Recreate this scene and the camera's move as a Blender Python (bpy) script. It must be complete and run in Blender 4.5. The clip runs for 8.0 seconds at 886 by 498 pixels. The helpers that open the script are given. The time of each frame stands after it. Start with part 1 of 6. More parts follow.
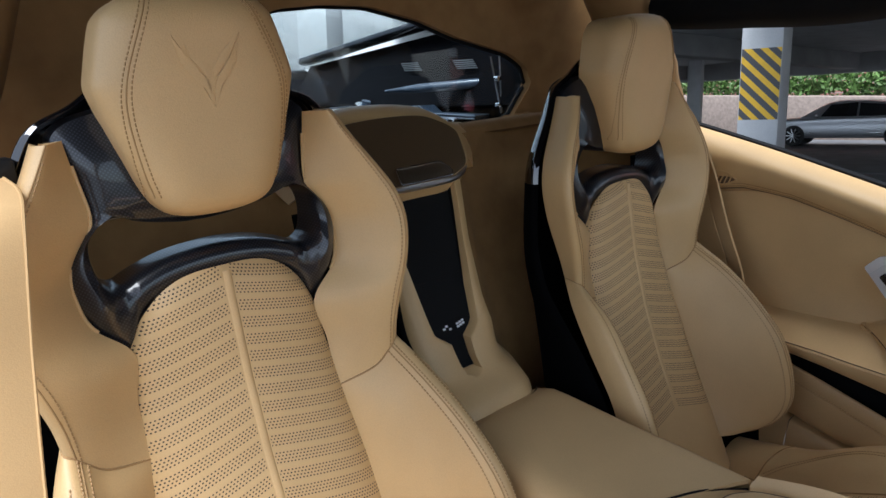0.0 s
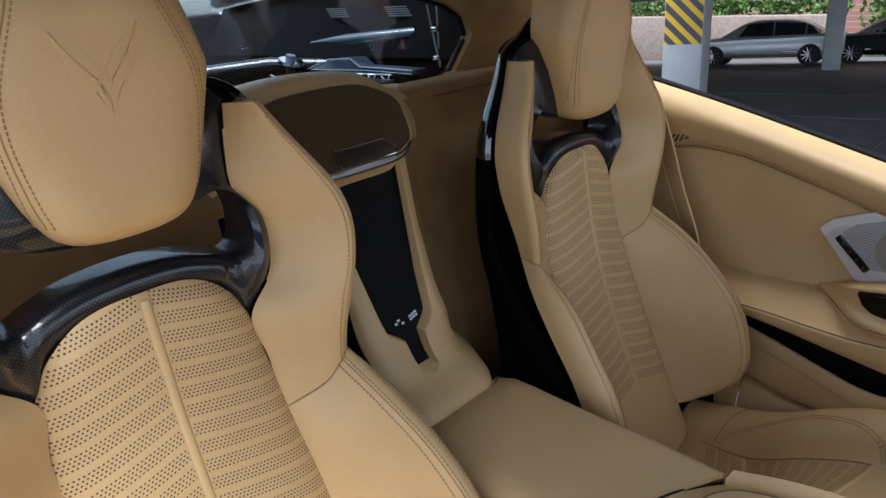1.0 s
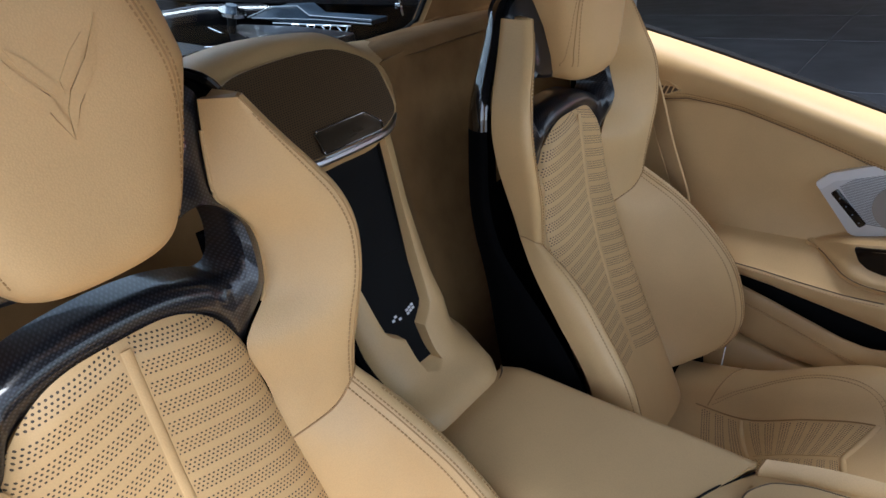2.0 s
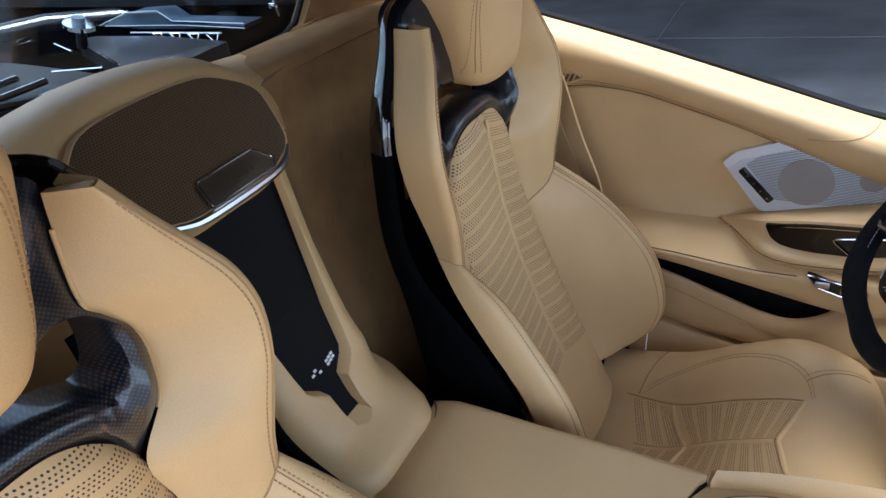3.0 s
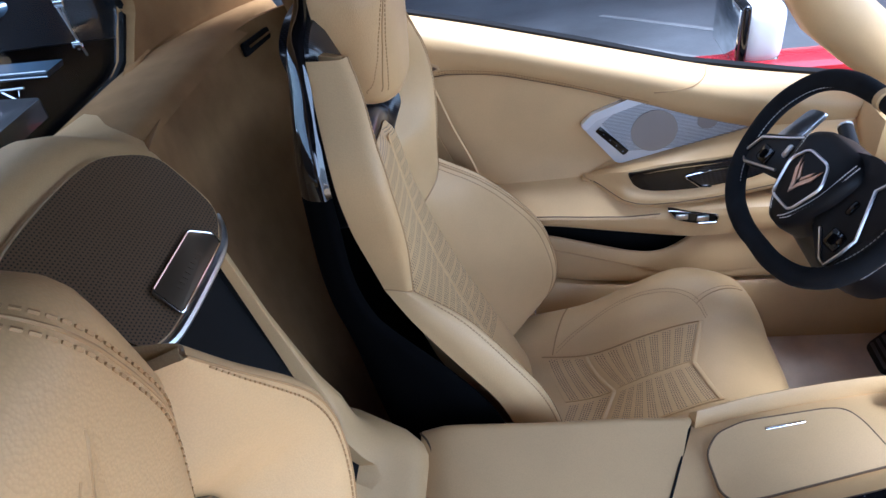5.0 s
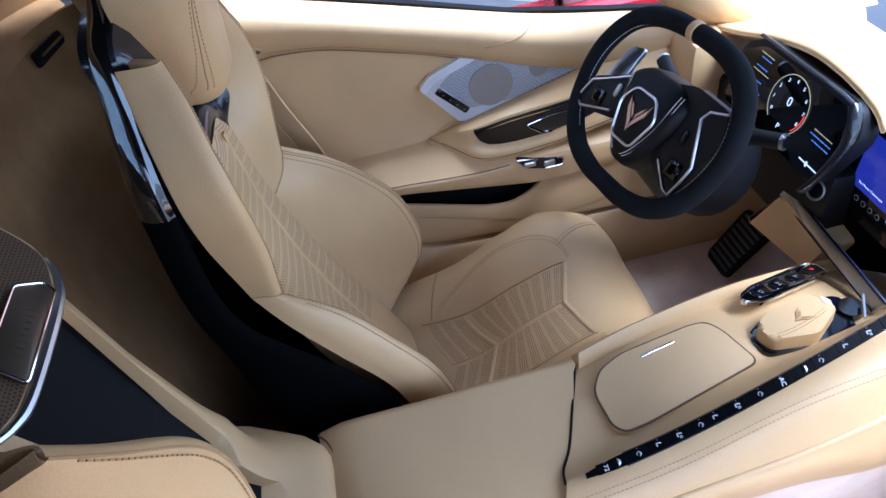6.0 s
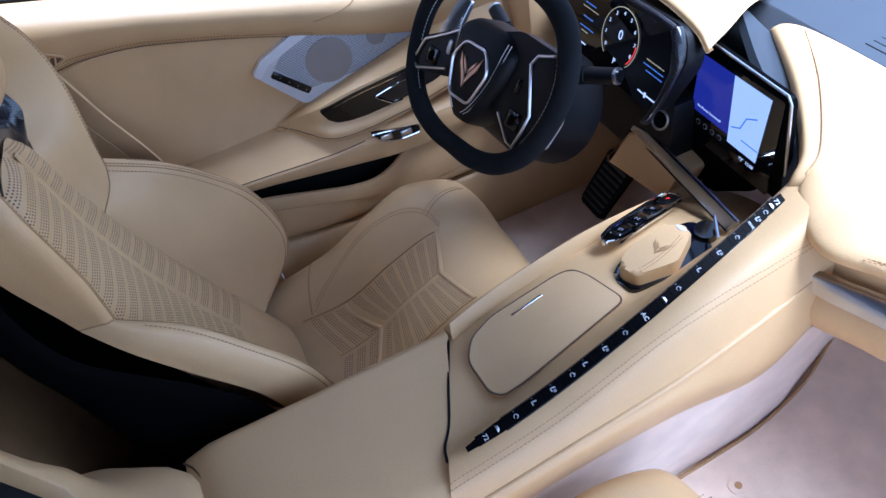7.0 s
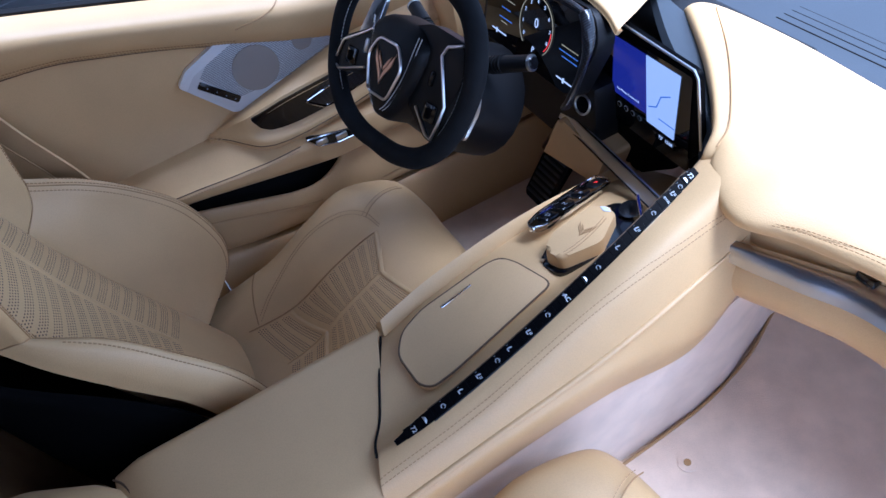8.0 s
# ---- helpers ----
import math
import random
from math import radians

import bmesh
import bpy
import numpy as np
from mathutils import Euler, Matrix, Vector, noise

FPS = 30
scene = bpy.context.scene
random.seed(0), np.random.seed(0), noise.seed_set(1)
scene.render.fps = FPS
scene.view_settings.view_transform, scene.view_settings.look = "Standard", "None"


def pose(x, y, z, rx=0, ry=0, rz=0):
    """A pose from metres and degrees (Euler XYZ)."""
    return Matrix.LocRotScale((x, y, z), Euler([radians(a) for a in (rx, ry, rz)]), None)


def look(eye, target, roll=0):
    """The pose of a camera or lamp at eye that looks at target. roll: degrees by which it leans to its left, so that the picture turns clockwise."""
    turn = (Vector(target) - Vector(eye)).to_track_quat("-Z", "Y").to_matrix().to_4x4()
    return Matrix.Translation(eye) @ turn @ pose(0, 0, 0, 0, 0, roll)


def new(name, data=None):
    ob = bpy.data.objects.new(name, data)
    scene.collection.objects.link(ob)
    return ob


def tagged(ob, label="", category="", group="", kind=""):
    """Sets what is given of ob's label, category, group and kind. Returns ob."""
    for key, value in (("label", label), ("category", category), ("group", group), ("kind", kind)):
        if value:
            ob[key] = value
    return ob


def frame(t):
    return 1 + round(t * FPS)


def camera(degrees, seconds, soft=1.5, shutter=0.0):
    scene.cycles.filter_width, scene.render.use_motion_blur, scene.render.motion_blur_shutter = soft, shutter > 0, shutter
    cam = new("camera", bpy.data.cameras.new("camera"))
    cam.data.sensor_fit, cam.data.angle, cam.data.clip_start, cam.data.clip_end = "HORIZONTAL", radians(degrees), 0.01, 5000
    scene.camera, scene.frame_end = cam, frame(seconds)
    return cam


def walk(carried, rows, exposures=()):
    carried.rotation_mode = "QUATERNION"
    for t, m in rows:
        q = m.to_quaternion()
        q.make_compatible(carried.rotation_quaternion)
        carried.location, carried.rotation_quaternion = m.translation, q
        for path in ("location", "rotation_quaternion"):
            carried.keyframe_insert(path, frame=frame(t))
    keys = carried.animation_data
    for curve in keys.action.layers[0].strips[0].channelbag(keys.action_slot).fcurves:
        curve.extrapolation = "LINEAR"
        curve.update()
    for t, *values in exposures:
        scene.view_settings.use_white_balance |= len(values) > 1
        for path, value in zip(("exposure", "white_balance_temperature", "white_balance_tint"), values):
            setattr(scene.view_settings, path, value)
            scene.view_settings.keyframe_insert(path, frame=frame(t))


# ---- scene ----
# ---------------------------------------------------------------- camera and walk
cam = camera(65.0, 8.0)
PATH = [
    (0, (-0.6858, -0.1098, 1.1227), (0.1963, 1.0319, 0.7121), -4.33),
    (0.5, (-0.6534, -0.0609, 1.1511), (0.2660, 1.0210, 0.6672), -4.97),
    (1, (-0.6200, 0.0035, 1.1804), (0.3303, 1.0171, 0.6150), -5.11),
    (1.2, (-0.6165, 0.0337, 1.1846), (0.3429, 1.0284, 0.6013), -6.26),
    (2.3, (-0.5614, 0.1937, 1.2304), (0.4476, 1.0080, 0.4762), -5.57),
    (2.5, (-0.5396, 0.2034, 1.2355), (0.4885, 0.9824, 0.4698), -6.28),
    (3, (-0.4955, 0.2439, 1.2576), (0.5787, 0.9235, 0.4613), -7.74),
    (3.5, (-0.4965, 0.3249, 1.2740), (0.6315, 0.8767, 0.4535), -8.14),
    (4, (-0.4998, 0.4099, 1.3041), (0.6358, 0.9048, 0.4583), -7.90),
    (4.2, (-0.5028, 0.4343, 1.3199), (0.6350, 0.9091, 0.4655), -7.81),
    (5.3, (-0.4821, 0.5022, 1.3286), (0.6830, 0.5877, 0.3879), -10.00),
    (5.5, (-0.4728, 0.4997, 1.3221), (0.6788, 0.5285, 0.3614), -10.62),
    (6, (-0.4542, 0.5042, 1.3392), (0.6446, 0.4136, 0.3222), -10.20),
    (6.5, (-0.4419, 0.4488, 1.3168), (0.6176, 0.2860, 0.2676), -12.09),
    (7, (-0.4433, 0.4146, 1.2923), (0.5718, 0.1698, 0.2154), -13.67),
    (7.5, (-0.4550, 0.3965, 1.2687), (0.5447, 0.1096, 0.1878), -14.66),
    (8, (-0.4865, 0.3543, 1.2644), (0.5231, 0.0670, 0.1929), -15.94),
]
walk(cam, [(t, look(eye, target, roll)) for t, eye, target, roll in PATH],
     [(0.0, 1.34, 5800, 9), (1.0, 1.48, 5800, 9), (2.5, 2.02, 5600, 10), (3.5, 2.30, 5250, 10), (5.5, 2.50, 4800, 13), (8.0, 1.88, 4550, 16)])

# ---------------------------------------------------------------- daylight
SUN_EL, SUN_AZ = 71.0, 228.0
world = bpy.data.worlds.new("daylight")
scene.world = world
world.use_nodes = True
wn = world.node_tree
sky = wn.nodes.new("ShaderNodeTexSky")
sky.sky_type, sky.sun_disc = "NISHITA", False
sky.sun_elevation, sky.sun_rotation = radians(SUN_EL), radians(SUN_AZ)
haze = wn.nodes.new("ShaderNodeHueSaturation")
haze.inputs["Saturation"].default_value = 0.40
wn.links.new(sky.outputs[0], haze.inputs["Color"])
wn.links.new(haze.outputs[0], wn.nodes["Background"].inputs[0])
wn.nodes["Background"].inputs[1].default_value = 0.13
sun = new("sun", bpy.data.lights.new("sun", "SUN"))
sun.data.energy, sun.data.angle, sun.data.color = 3.9, radians(45), (1.0, 0.97, 0.93)
sun.matrix_world = look((0, 0, 0), (-math.sin(radians(SUN_AZ)) * math.cos(radians(SUN_EL)), -math.cos(radians(SUN_AZ)) * math.cos(radians(SUN_EL)), -math.sin(radians(SUN_EL))))


# ---------------------------------------------------------------- materials
def material(name, colour, rough=0.5, metal=0.0, grain=0.0, grain_size=0.002, stain=0.12, stain_size=0.12, coat=0.0, bump=0.15, sheen=0.0, spec=0.5):
    """A plain surface with stains at a large scale and grain and relief at a small one."""
    mat = bpy.data.materials.new(name)
    mat.use_nodes = True
    nt = mat.node_tree
    b = nt.nodes["Principled BSDF"]
    b.inputs["Roughness"].default_value = rough
    b.inputs["Metallic"].default_value = metal
    b.inputs["Coat Weight"].default_value = coat
    b.inputs["Coat Roughness"].default_value = 0.04
    b.inputs["Sheen Weight"].default_value = sheen
    b.inputs["Specular IOR Level"].default_value = spec
    co = nt.nodes.new("ShaderNodeTexCoord")
    big = nt.nodes.new("ShaderNodeTexNoise")
    big.inputs["Scale"].default_value = 1.0 / stain_size
    big.inputs["Detail"].default_value = 4.0
    nt.links.new(co.outputs["Object"], big.inputs["Vector"])
    ramp = nt.nodes.new("ShaderNodeMapRange")
    ramp.inputs[1].default_value, ramp.inputs[2].default_value = 0.25, 0.75
    ramp.inputs[3].default_value, ramp.inputs[4].default_value = 1.0 - stain, 1.0 + stain * 0.5
    nt.links.new(big.outputs[0], ramp.inputs[0])
    mul = nt.nodes.new("ShaderNodeVectorMath")
    mul.operation = "SCALE"
    mul.inputs[0].default_value = colour
    nt.links.new(ramp.outputs[0], mul.inputs[3])
    nt.links.new(mul.outputs[0], b.inputs["Base Color"])
    if grain > 0:
        fine = nt.nodes.new("ShaderNodeTexVoronoi")
        fine.inputs["Scale"].default_value = 1.0 / grain_size
        nt.links.new(co.outputs["Object"], fine.inputs["Vector"])
        bp = nt.nodes.new("ShaderNodeBump")
        bp.inputs["Strength"].default_value = bump
        bp.inputs["Distance"].default_value = grain
        nt.links.new(fine.outputs[0], bp.inputs["Height"])
        nt.links.new(bp.outputs[0], b.inputs["Normal"])
        pores = nt.nodes.new("ShaderNodeMapRange")
        pores.inputs[1].default_value, pores.inputs[2].default_value = 0.1, 0.75
        pores.inputs[3].default_value, pores.inputs[4].default_value = 1.025, 0.955
        nt.links.new(fine.outputs[0], pores.inputs[0])
        both = nt.nodes.new("ShaderNodeMath")
        both.operation = "MULTIPLY"
        nt.links.new(ramp.outputs[0], both.inputs[0])
        nt.links.new(pores.outputs[0], both.inputs[1])
        nt.links.new(both.outputs[0], mul.inputs[3])
    return mat


TAN = (0.608, 0.398, 0.180)
leather = material("tan_leather", TAN, 0.46, grain=0.0006, grain_size=0.0016, stain=0.10, bump=0.25)
leather_lid = material("tan_leather_smooth", (0.588, 0.386, 0.176), 0.5, grain=0.0005, grain_size=0.0016, stain=0.08, bump=0.2)
suede = material("tan_suede", (0.31, 0.176, 0.070), 0.95, grain=0.0008, grain_size=0.0012, stain=0.2, stain_size=0.05, sheen=0.04, spec=0.1)
carpet = material("beige_carpet", (0.80, 0.625, 0.475), 1.0, grain=0.0015, grain_size=0.0014, stain=0.14, stain_size=0.05, bump=0.4, sheen=0.3, spec=0.1)
thread = material("tan_thread", (0.38, 0.228, 0.092), 0.7)
seam_dark = material("seam_shadow", (0.12, 0.075, 0.04), 0.8)
gloss_black = material("gloss_black", (0.004, 0.004, 0.005), 0.10, coat=0.3, stain=0.05, spec=0.4)
shell_black = material("shell_black", (0.004, 0.004, 0.005), 0.06, coat=1.0, stain=0.03, spec=0.6)
key_black = material("key_black", (0.002, 0.002, 0.0025), 0.32, stain=0.05, spec=0.02)
satin_black = material("satin_black", (0.005, 0.005, 0.006), 0.5, grain=0.0005, grain_size=0.0015, spec=0.25)
rubber = material("black_rubber", (0.005, 0.005, 0.0055), 0.8, spec=0.2)
black_suede = material("black_suede", (0.011, 0.0115, 0.013), 0.92, grain=0.0006, grain_size=0.001, stain=0.3, stain_size=0.03, sheen=0.0, spec=0.15)
steel = material("brushed_steel", (0.62, 0.63, 0.65), 0.28, metal=1.0, stain=0.06)
chrome = material("chrome", (0.85, 0.86, 0.88), 0.08, metal=1.0, stain=0.03)
glass_black = material("black_glass", (0.003, 0.003, 0.004), 0.03, coat=0.5, stain=0.02)
white_print = material("white_print", (0.75, 0.76, 0.78), 0.5)
icon_print = material("icon_print", (0.42, 0.43, 0.46), 0.6, spec=0.2)
grey_print = material("grey_print", (0.20, 0.21, 0.24), 0.6, spec=0.2)
pad_grey = material("cowl_grey", (0.022, 0.028, 0.036), 0.65, grain=0.0006, grain_size=0.002)
concrete = material("concrete", (0.34, 0.34, 0.335), 0.85, grain=0.004, grain_size=0.02, stain=0.25, stain_size=0.8)
concrete_floor = material("worn_concrete_floor", (0.088, 0.093, 0.099), 0.6, grain=0.003, grain_size=0.02, stain=0.5, stain_size=0.6)
concrete_light = material("painted_concrete", (0.52, 0.53, 0.53), 0.75, grain=0.003, grain_size=0.02, stain=0.18, stain_size=0.5)
paint_white = material("road_paint", (0.17, 0.17, 0.17), 0.7, stain=0.3, stain_size=0.1)
white_wall = material("white_painted_concrete", (0.78, 0.79, 0.78), 0.75, grain=0.003, grain_size=0.02, stain=0.12, stain_size=0.5)
yellow = material("yellow_paint", (0.78, 0.47, 0.02), 0.5, stain=0.12)
dark_paint = material("grey_paint", (0.06, 0.06, 0.065), 0.5)
silver_paint = material("silver_car_paint", (0.42, 0.43, 0.45), 0.3, metal=0.55, coat=0.8, stain=0.03)
red_paint = material("red_car_paint", (0.30, 0.012, 0.02), 0.25, coat=0.8, stain=0.04)
dark_glass = material("dark_glass", (0.01, 0.012, 0.014), 0.03, spec=0.8)
tyre = material("tyre", (0.02, 0.02, 0.02), 0.8)


def carbon_weave():
    mat = material("carbon_fibre", (0.02, 0.02, 0.022), 0.3, coat=0.6, spec=0.3)
    nt = mat.node_tree
    b = nt.nodes["Principled BSDF"]
    co = nt.nodes.new("ShaderNodeTexCoord")
    bands = []
    for turn in (0.8, -0.8):
        mp = nt.nodes.new("ShaderNodeMapping")
        mp.inputs["Rotation"].default_value = (0.3, turn, 0.2)
        wv = nt.nodes.new("ShaderNodeTexWave")
        wv.inputs["Scale"].default_value = 95.0
        wv.inputs["Distortion"].default_value = 0.15
        nt.links.new(co.outputs["Object"], mp.inputs["Vector"])
        nt.links.new(mp.outputs[0], wv.inputs["Vector"])
        bands.append(wv)
    mx = nt.nodes.new("ShaderNodeMath")
    mx.operation = "MULTIPLY"
    nt.links.new(bands[0].outputs["Fac"], mx.inputs[0])
    nt.links.new(bands[1].outputs["Fac"], mx.inputs[1])
    mr = nt.nodes.new("ShaderNodeMix")
    mr.data_type = "RGBA"
    mr.inputs[6].default_value = (0.004, 0.004, 0.006, 1)
    mr.inputs[7].default_value = (0.036, 0.039, 0.048, 1)
    nt.links.new(mx.outputs[0], mr.inputs[0])
    nt.links.new(mr.outputs[2], b.inputs["Base Color"])
    return mat


carbon = carbon_weave()


def perforated(name, colour, slope, band, pitch, fill, cut=-9.0, hollow=(0.050, 0.033, 0.019, 1)):
    """Leather with slanting bands of punched holes, set out on the UV map in metres: u across, v along."""
    mat = material(name, colour, 0.5, grain=0.0006, grain_size=0.0016, stain=0.10)
    nt = mat.node_tree
    b = nt.nodes["Principled BSDF"]
    uv = nt.nodes.new("ShaderNodeUVMap")
    sep = nt.nodes.new("ShaderNodeSeparateXYZ")
    nt.links.new(uv.outputs[0], sep.inputs[0])

    def op(kind, a, c=None):
        m = nt.nodes.new("ShaderNodeMath")
        m.operation = kind
        for k, v in ((0, a), (1, c)):
            if v is None:
                continue
            if isinstance(v, (int, float)):
                m.inputs[k].default_value = v
            else:
                nt.links.new(v, m.inputs[k])
        return m.outputs[0]

    u, v = sep.outputs[0], sep.outputs[1]
    au = op("ABSOLUTE", u)
    w = op("ADD", v, op("MULTIPLY", au, slope))
    in_band = op("LESS_THAN", op("FRACT", op("DIVIDE", w, band)), fill)
    off_rib = op("GREATER_THAN", au, 0.007)
    row = op("FLOOR", op("MULTIPLY", op("FRACT", op("DIVIDE", w, band)), band / pitch))
    gu = op("SUBTRACT", op("FRACT", op("ADD", op("DIVIDE", au, pitch * 1.15), op("MULTIPLY", row, 0.5))), 0.5)
    gv = op("SUBTRACT", op("FRACT", op("MULTIPLY", op("FRACT", op("DIVIDE", w, band)), band / pitch)), 0.5)
    d2 = op("ADD", op("MULTIPLY", gu, gu), op("MULTIPLY", gv, gv))
    hole = op("MULTIPLY", op("MULTIPLY", op("MULTIPLY", op("LESS_THAN", d2, 0.062), in_band), off_rib), op("GREATER_THAN", w, cut))
    mr = nt.nodes.new("ShaderNodeMix")
    mr.data_type = "RGBA"
    nt.links.new(hole, mr.inputs[0])
    old = b.inputs["Base Color"].links[0].from_socket
    nt.links.new(old, mr.inputs[6])
    mr.inputs[7].default_value = hollow
    nt.links.new(mr.outputs[2], b.inputs["Base Color"])
    bp = nt.nodes.new("ShaderNodeBump")
    bp.inputs["Strength"].default_value = 0.6
    bp.inputs["Distance"].default_value = 0.0012
    bp.invert = True
    nt.links.new(hole, bp.inputs["Height"])
    nt.links.new(bp.outputs[0], b.inputs["Normal"])
    return mat


perf_back = perforated("perforated_leather", TAN, 0.27, 0.0235, 0.0042, 0.72, 0.165)
perf_seat = perforated("perforated_leather_seat", TAN, 0.0, 0.0235, 0.0042, 0.72)


def glow(name, colour, strength):
    mat = bpy.data.materials.new(name)
    mat.use_nodes = True
    b = mat.node_tree.nodes["Principled BSDF"]
    b.inputs["Base Color"].default_value = (*[c * 0.3 for c in colour], 1)
    b.inputs["Roughness"].default_value = 0.15
    b.inputs["Emission Color"].default_value = (*colour, 1)
    b.inputs["Emission Strength"].default_value = strength
    return mat


screen_blue = glow("screen_blue", (0.022, 0.026, 0.20), 0.22)
screen_map = glow("screen_map", (0.42, 0.50, 0.68), 0.25)
screen_white = glow("screen_white", (0.75, 0.8, 0.9), 0.22)
screen_cyan = glow("screen_cyan", (0.16, 0.30, 0.75), 0.14)
screen_red = glow("screen_red", (0.8, 0.03, 0.03), 0.35)
screen_amber = glow("screen_amber", (0.6, 0.5, 0.3), 0.12)


def clear_glass(name, tint):
    mat = bpy.data.materials.new(name)
    mat.use_nodes = True
    nt = mat.node_tree
    out = nt.nodes["Material Output"]
    tr, gl, lw, mx = (nt.nodes.new("ShaderNode" + k) for k in ("BsdfTransparent", "BsdfGlossy", "LayerWeight", "MixShader"))
    tr.inputs[0].default_value = (*tint, 1)
    gl.inputs["Roughness"].default_value = 0.02
    edge = nt.nodes.new("ShaderNodeMath")
    edge.operation = "POWER"
    edge.inputs[1].default_value = 5.0
    nt.links.new(lw.outputs["Facing"], edge.inputs[0])
    fac = nt.nodes.new("ShaderNodeMapRange")
    fac.inputs[3].default_value, fac.inputs[4].default_value = 0.03, 0.8
    nt.links.new(edge.outputs[0], fac.inputs[0])
    nt.links.new(fac.outputs[0], mx.inputs[0])
    nt.links.new(tr.outputs[0], mx.inputs[1])
    nt.links.new(gl.outputs[0], mx.inputs[2])
    nt.links.new(mx.outputs[0], out.inputs[0])
    return mat


window_glass = clear_glass("window_glass", (0.92, 0.95, 0.95))
rear_glass_mat = clear_glass("rear_glass", (0.93, 0.96, 0.965))


# ---------------------------------------------------------------- mesh helpers
def spline(pts, n, closed=False):
    """n points along a smooth curve through pts."""
    p = np.array(pts, float)
    m = len(p)
    out = []
    spans = m if closed else m - 1
    for k in range(n):
        t = k / n * spans if closed else k / (n - 1) * spans
        i = min(int(t), spans - 1)
        f = t - i
        if closed:
            a, b, c, d = p[(i - 1) % m], p[i % m], p[(i + 1) % m], p[(i + 2) % m]
        else:
            b, c = p[i], p[i + 1]
            a = p[i - 1] if i > 0 else 2 * b - c
            d = p[i + 2] if i + 2 < m else 2 * c - b
        out.append(0.5 * (2 * b + (c - a) * f + (2 * a - 5 * b + 4 * c - d) * f * f + (3 * b - a - 3 * c + d) * f ** 3))
    return np.array(out)


def spline_grid(rows, nu, nv):
    """A smooth net of nv x nu points through rows of control points."""
    r = np.array([spline(row, nu) for row in rows])
    return np.array([spline(r[:, j], nv) for j in range(nu)]).transpose(1, 0, 2)


def net_bm(g, uv=None, skip=None, closed=False):
    """A mesh from a net of points; uv: the same net in metres on the surface."""
    bm = bmesh.new()
    nv, nu = len(g), len(g[0])
    v = [[bm.verts.new(tuple(g[i][j])) for j in range(nu)] for i in range(nv)]
    layer = bm.loops.layers.uv.new("UVMap") if uv is not None else None
    for i in range(nv - 1):
        for j in range(nu if closed else nu - 1):
            k = (j + 1) % nu
            if skip and skip(i, j):
                continue
            f = bm.faces.new((v[i][j], v[i][k], v[i + 1][k], v[i + 1][j]))
            if layer:
                for lp, (a, b) in zip(f.loops, ((i, j), (i, k), (i + 1, k), (i + 1, j))):
                    lp[layer].uv = uv[a][b]
    return bm


def thicken(bm, depth, inside=(-0.3, 0.3, 1.1)):
    """Give a sheet a back, away from the side that faces the point inside, and closed rims."""
    bmesh.ops.recalc_face_normals(bm, faces=bm.faces)
    eye = Vector(inside)
    facing = sum(f.calc_area() * f.normal.dot((eye - f.calc_center_median()).normalized()) for f in bm.faces)
    if facing < 0:
        bmesh.ops.reverse_faces(bm, faces=bm.faces[:])
    bm.normal_update()
    front, rim = list(bm.faces), [e for e in bm.edges if len(e.link_faces) == 1]
    layer = bm.loops.layers.uv.active
    back = {v: bm.verts.new(v.co - v.normal * abs(depth)) for v in list(bm.verts) if v.link_faces}
    for f in front:
        g = bm.faces.new([back[v] for v in reversed(f.verts)])
        if layer:
            for lp, old in zip(g.loops, reversed(f.loops)):
                lp[layer].uv = old[layer].uv
    for e in rim:
        lp = e.link_loops[0]
        p, q = lp.vert, lp.link_loop_next.vert
        bm.faces.new((q, p, back[p], back[q]))
    return bm


def link(name, bm, mat, parent=None, label="", smooth=True, m=None, fix=True):
    if fix:
        bmesh.ops.recalc_face_normals(bm, faces=bm.faces)
    me = bpy.data.meshes.new(name)
    bm.to_mesh(me)
    bm.free()
    me.materials.append(mat)
    if smooth:
        me.polygons.foreach_set("use_smooth", [True] * len(me.polygons))
        me.set_sharp_from_angle(angle=radians(42))
    ob = new(name, me)
    if parent is not None:
        ob.parent = parent
    if m is not None:
        ob.matrix_basis = m
    if label:
        ob["label"] = label
    return ob


part = link


def thing(name, label, category, m=None, group="", kind=""):
    ob = new(name)
    ob.empty_display_size = 0.05
    if m is not None:
        ob.matrix_basis = m
    return tagged(ob, label, category, group, kind)


def box_bm(a, b, bevel=0.0, seg=2, bm=None):
    """A box between two corners with rounded edges."""
    bm2 = bmesh.new()
    lo, hi = np.minimum(a, b), np.maximum(a, b)
    bmesh.ops.create_cube(bm2, size=1.0)
    for v in bm2.verts:
        v.co = Vector([(lo[k] + hi[k]) / 2 + v.co[k] * (hi[k] - lo[k]) for k in range(3)])
    if bevel > 0:
        bmesh.ops.bevel(bm2, geom=bm2.edges[:], offset=bevel, segments=seg, affect="EDGES", profile=0.5)
    return merge(bm, bm2)


def merge(bm, other):
    if bm is None:
        return other
    me = bpy.data.meshes.new("scratch")
    other.to_mesh(me)
    other.free()
    bm.from_mesh(me)
    bpy.data.meshes.remove(me)
    return bm


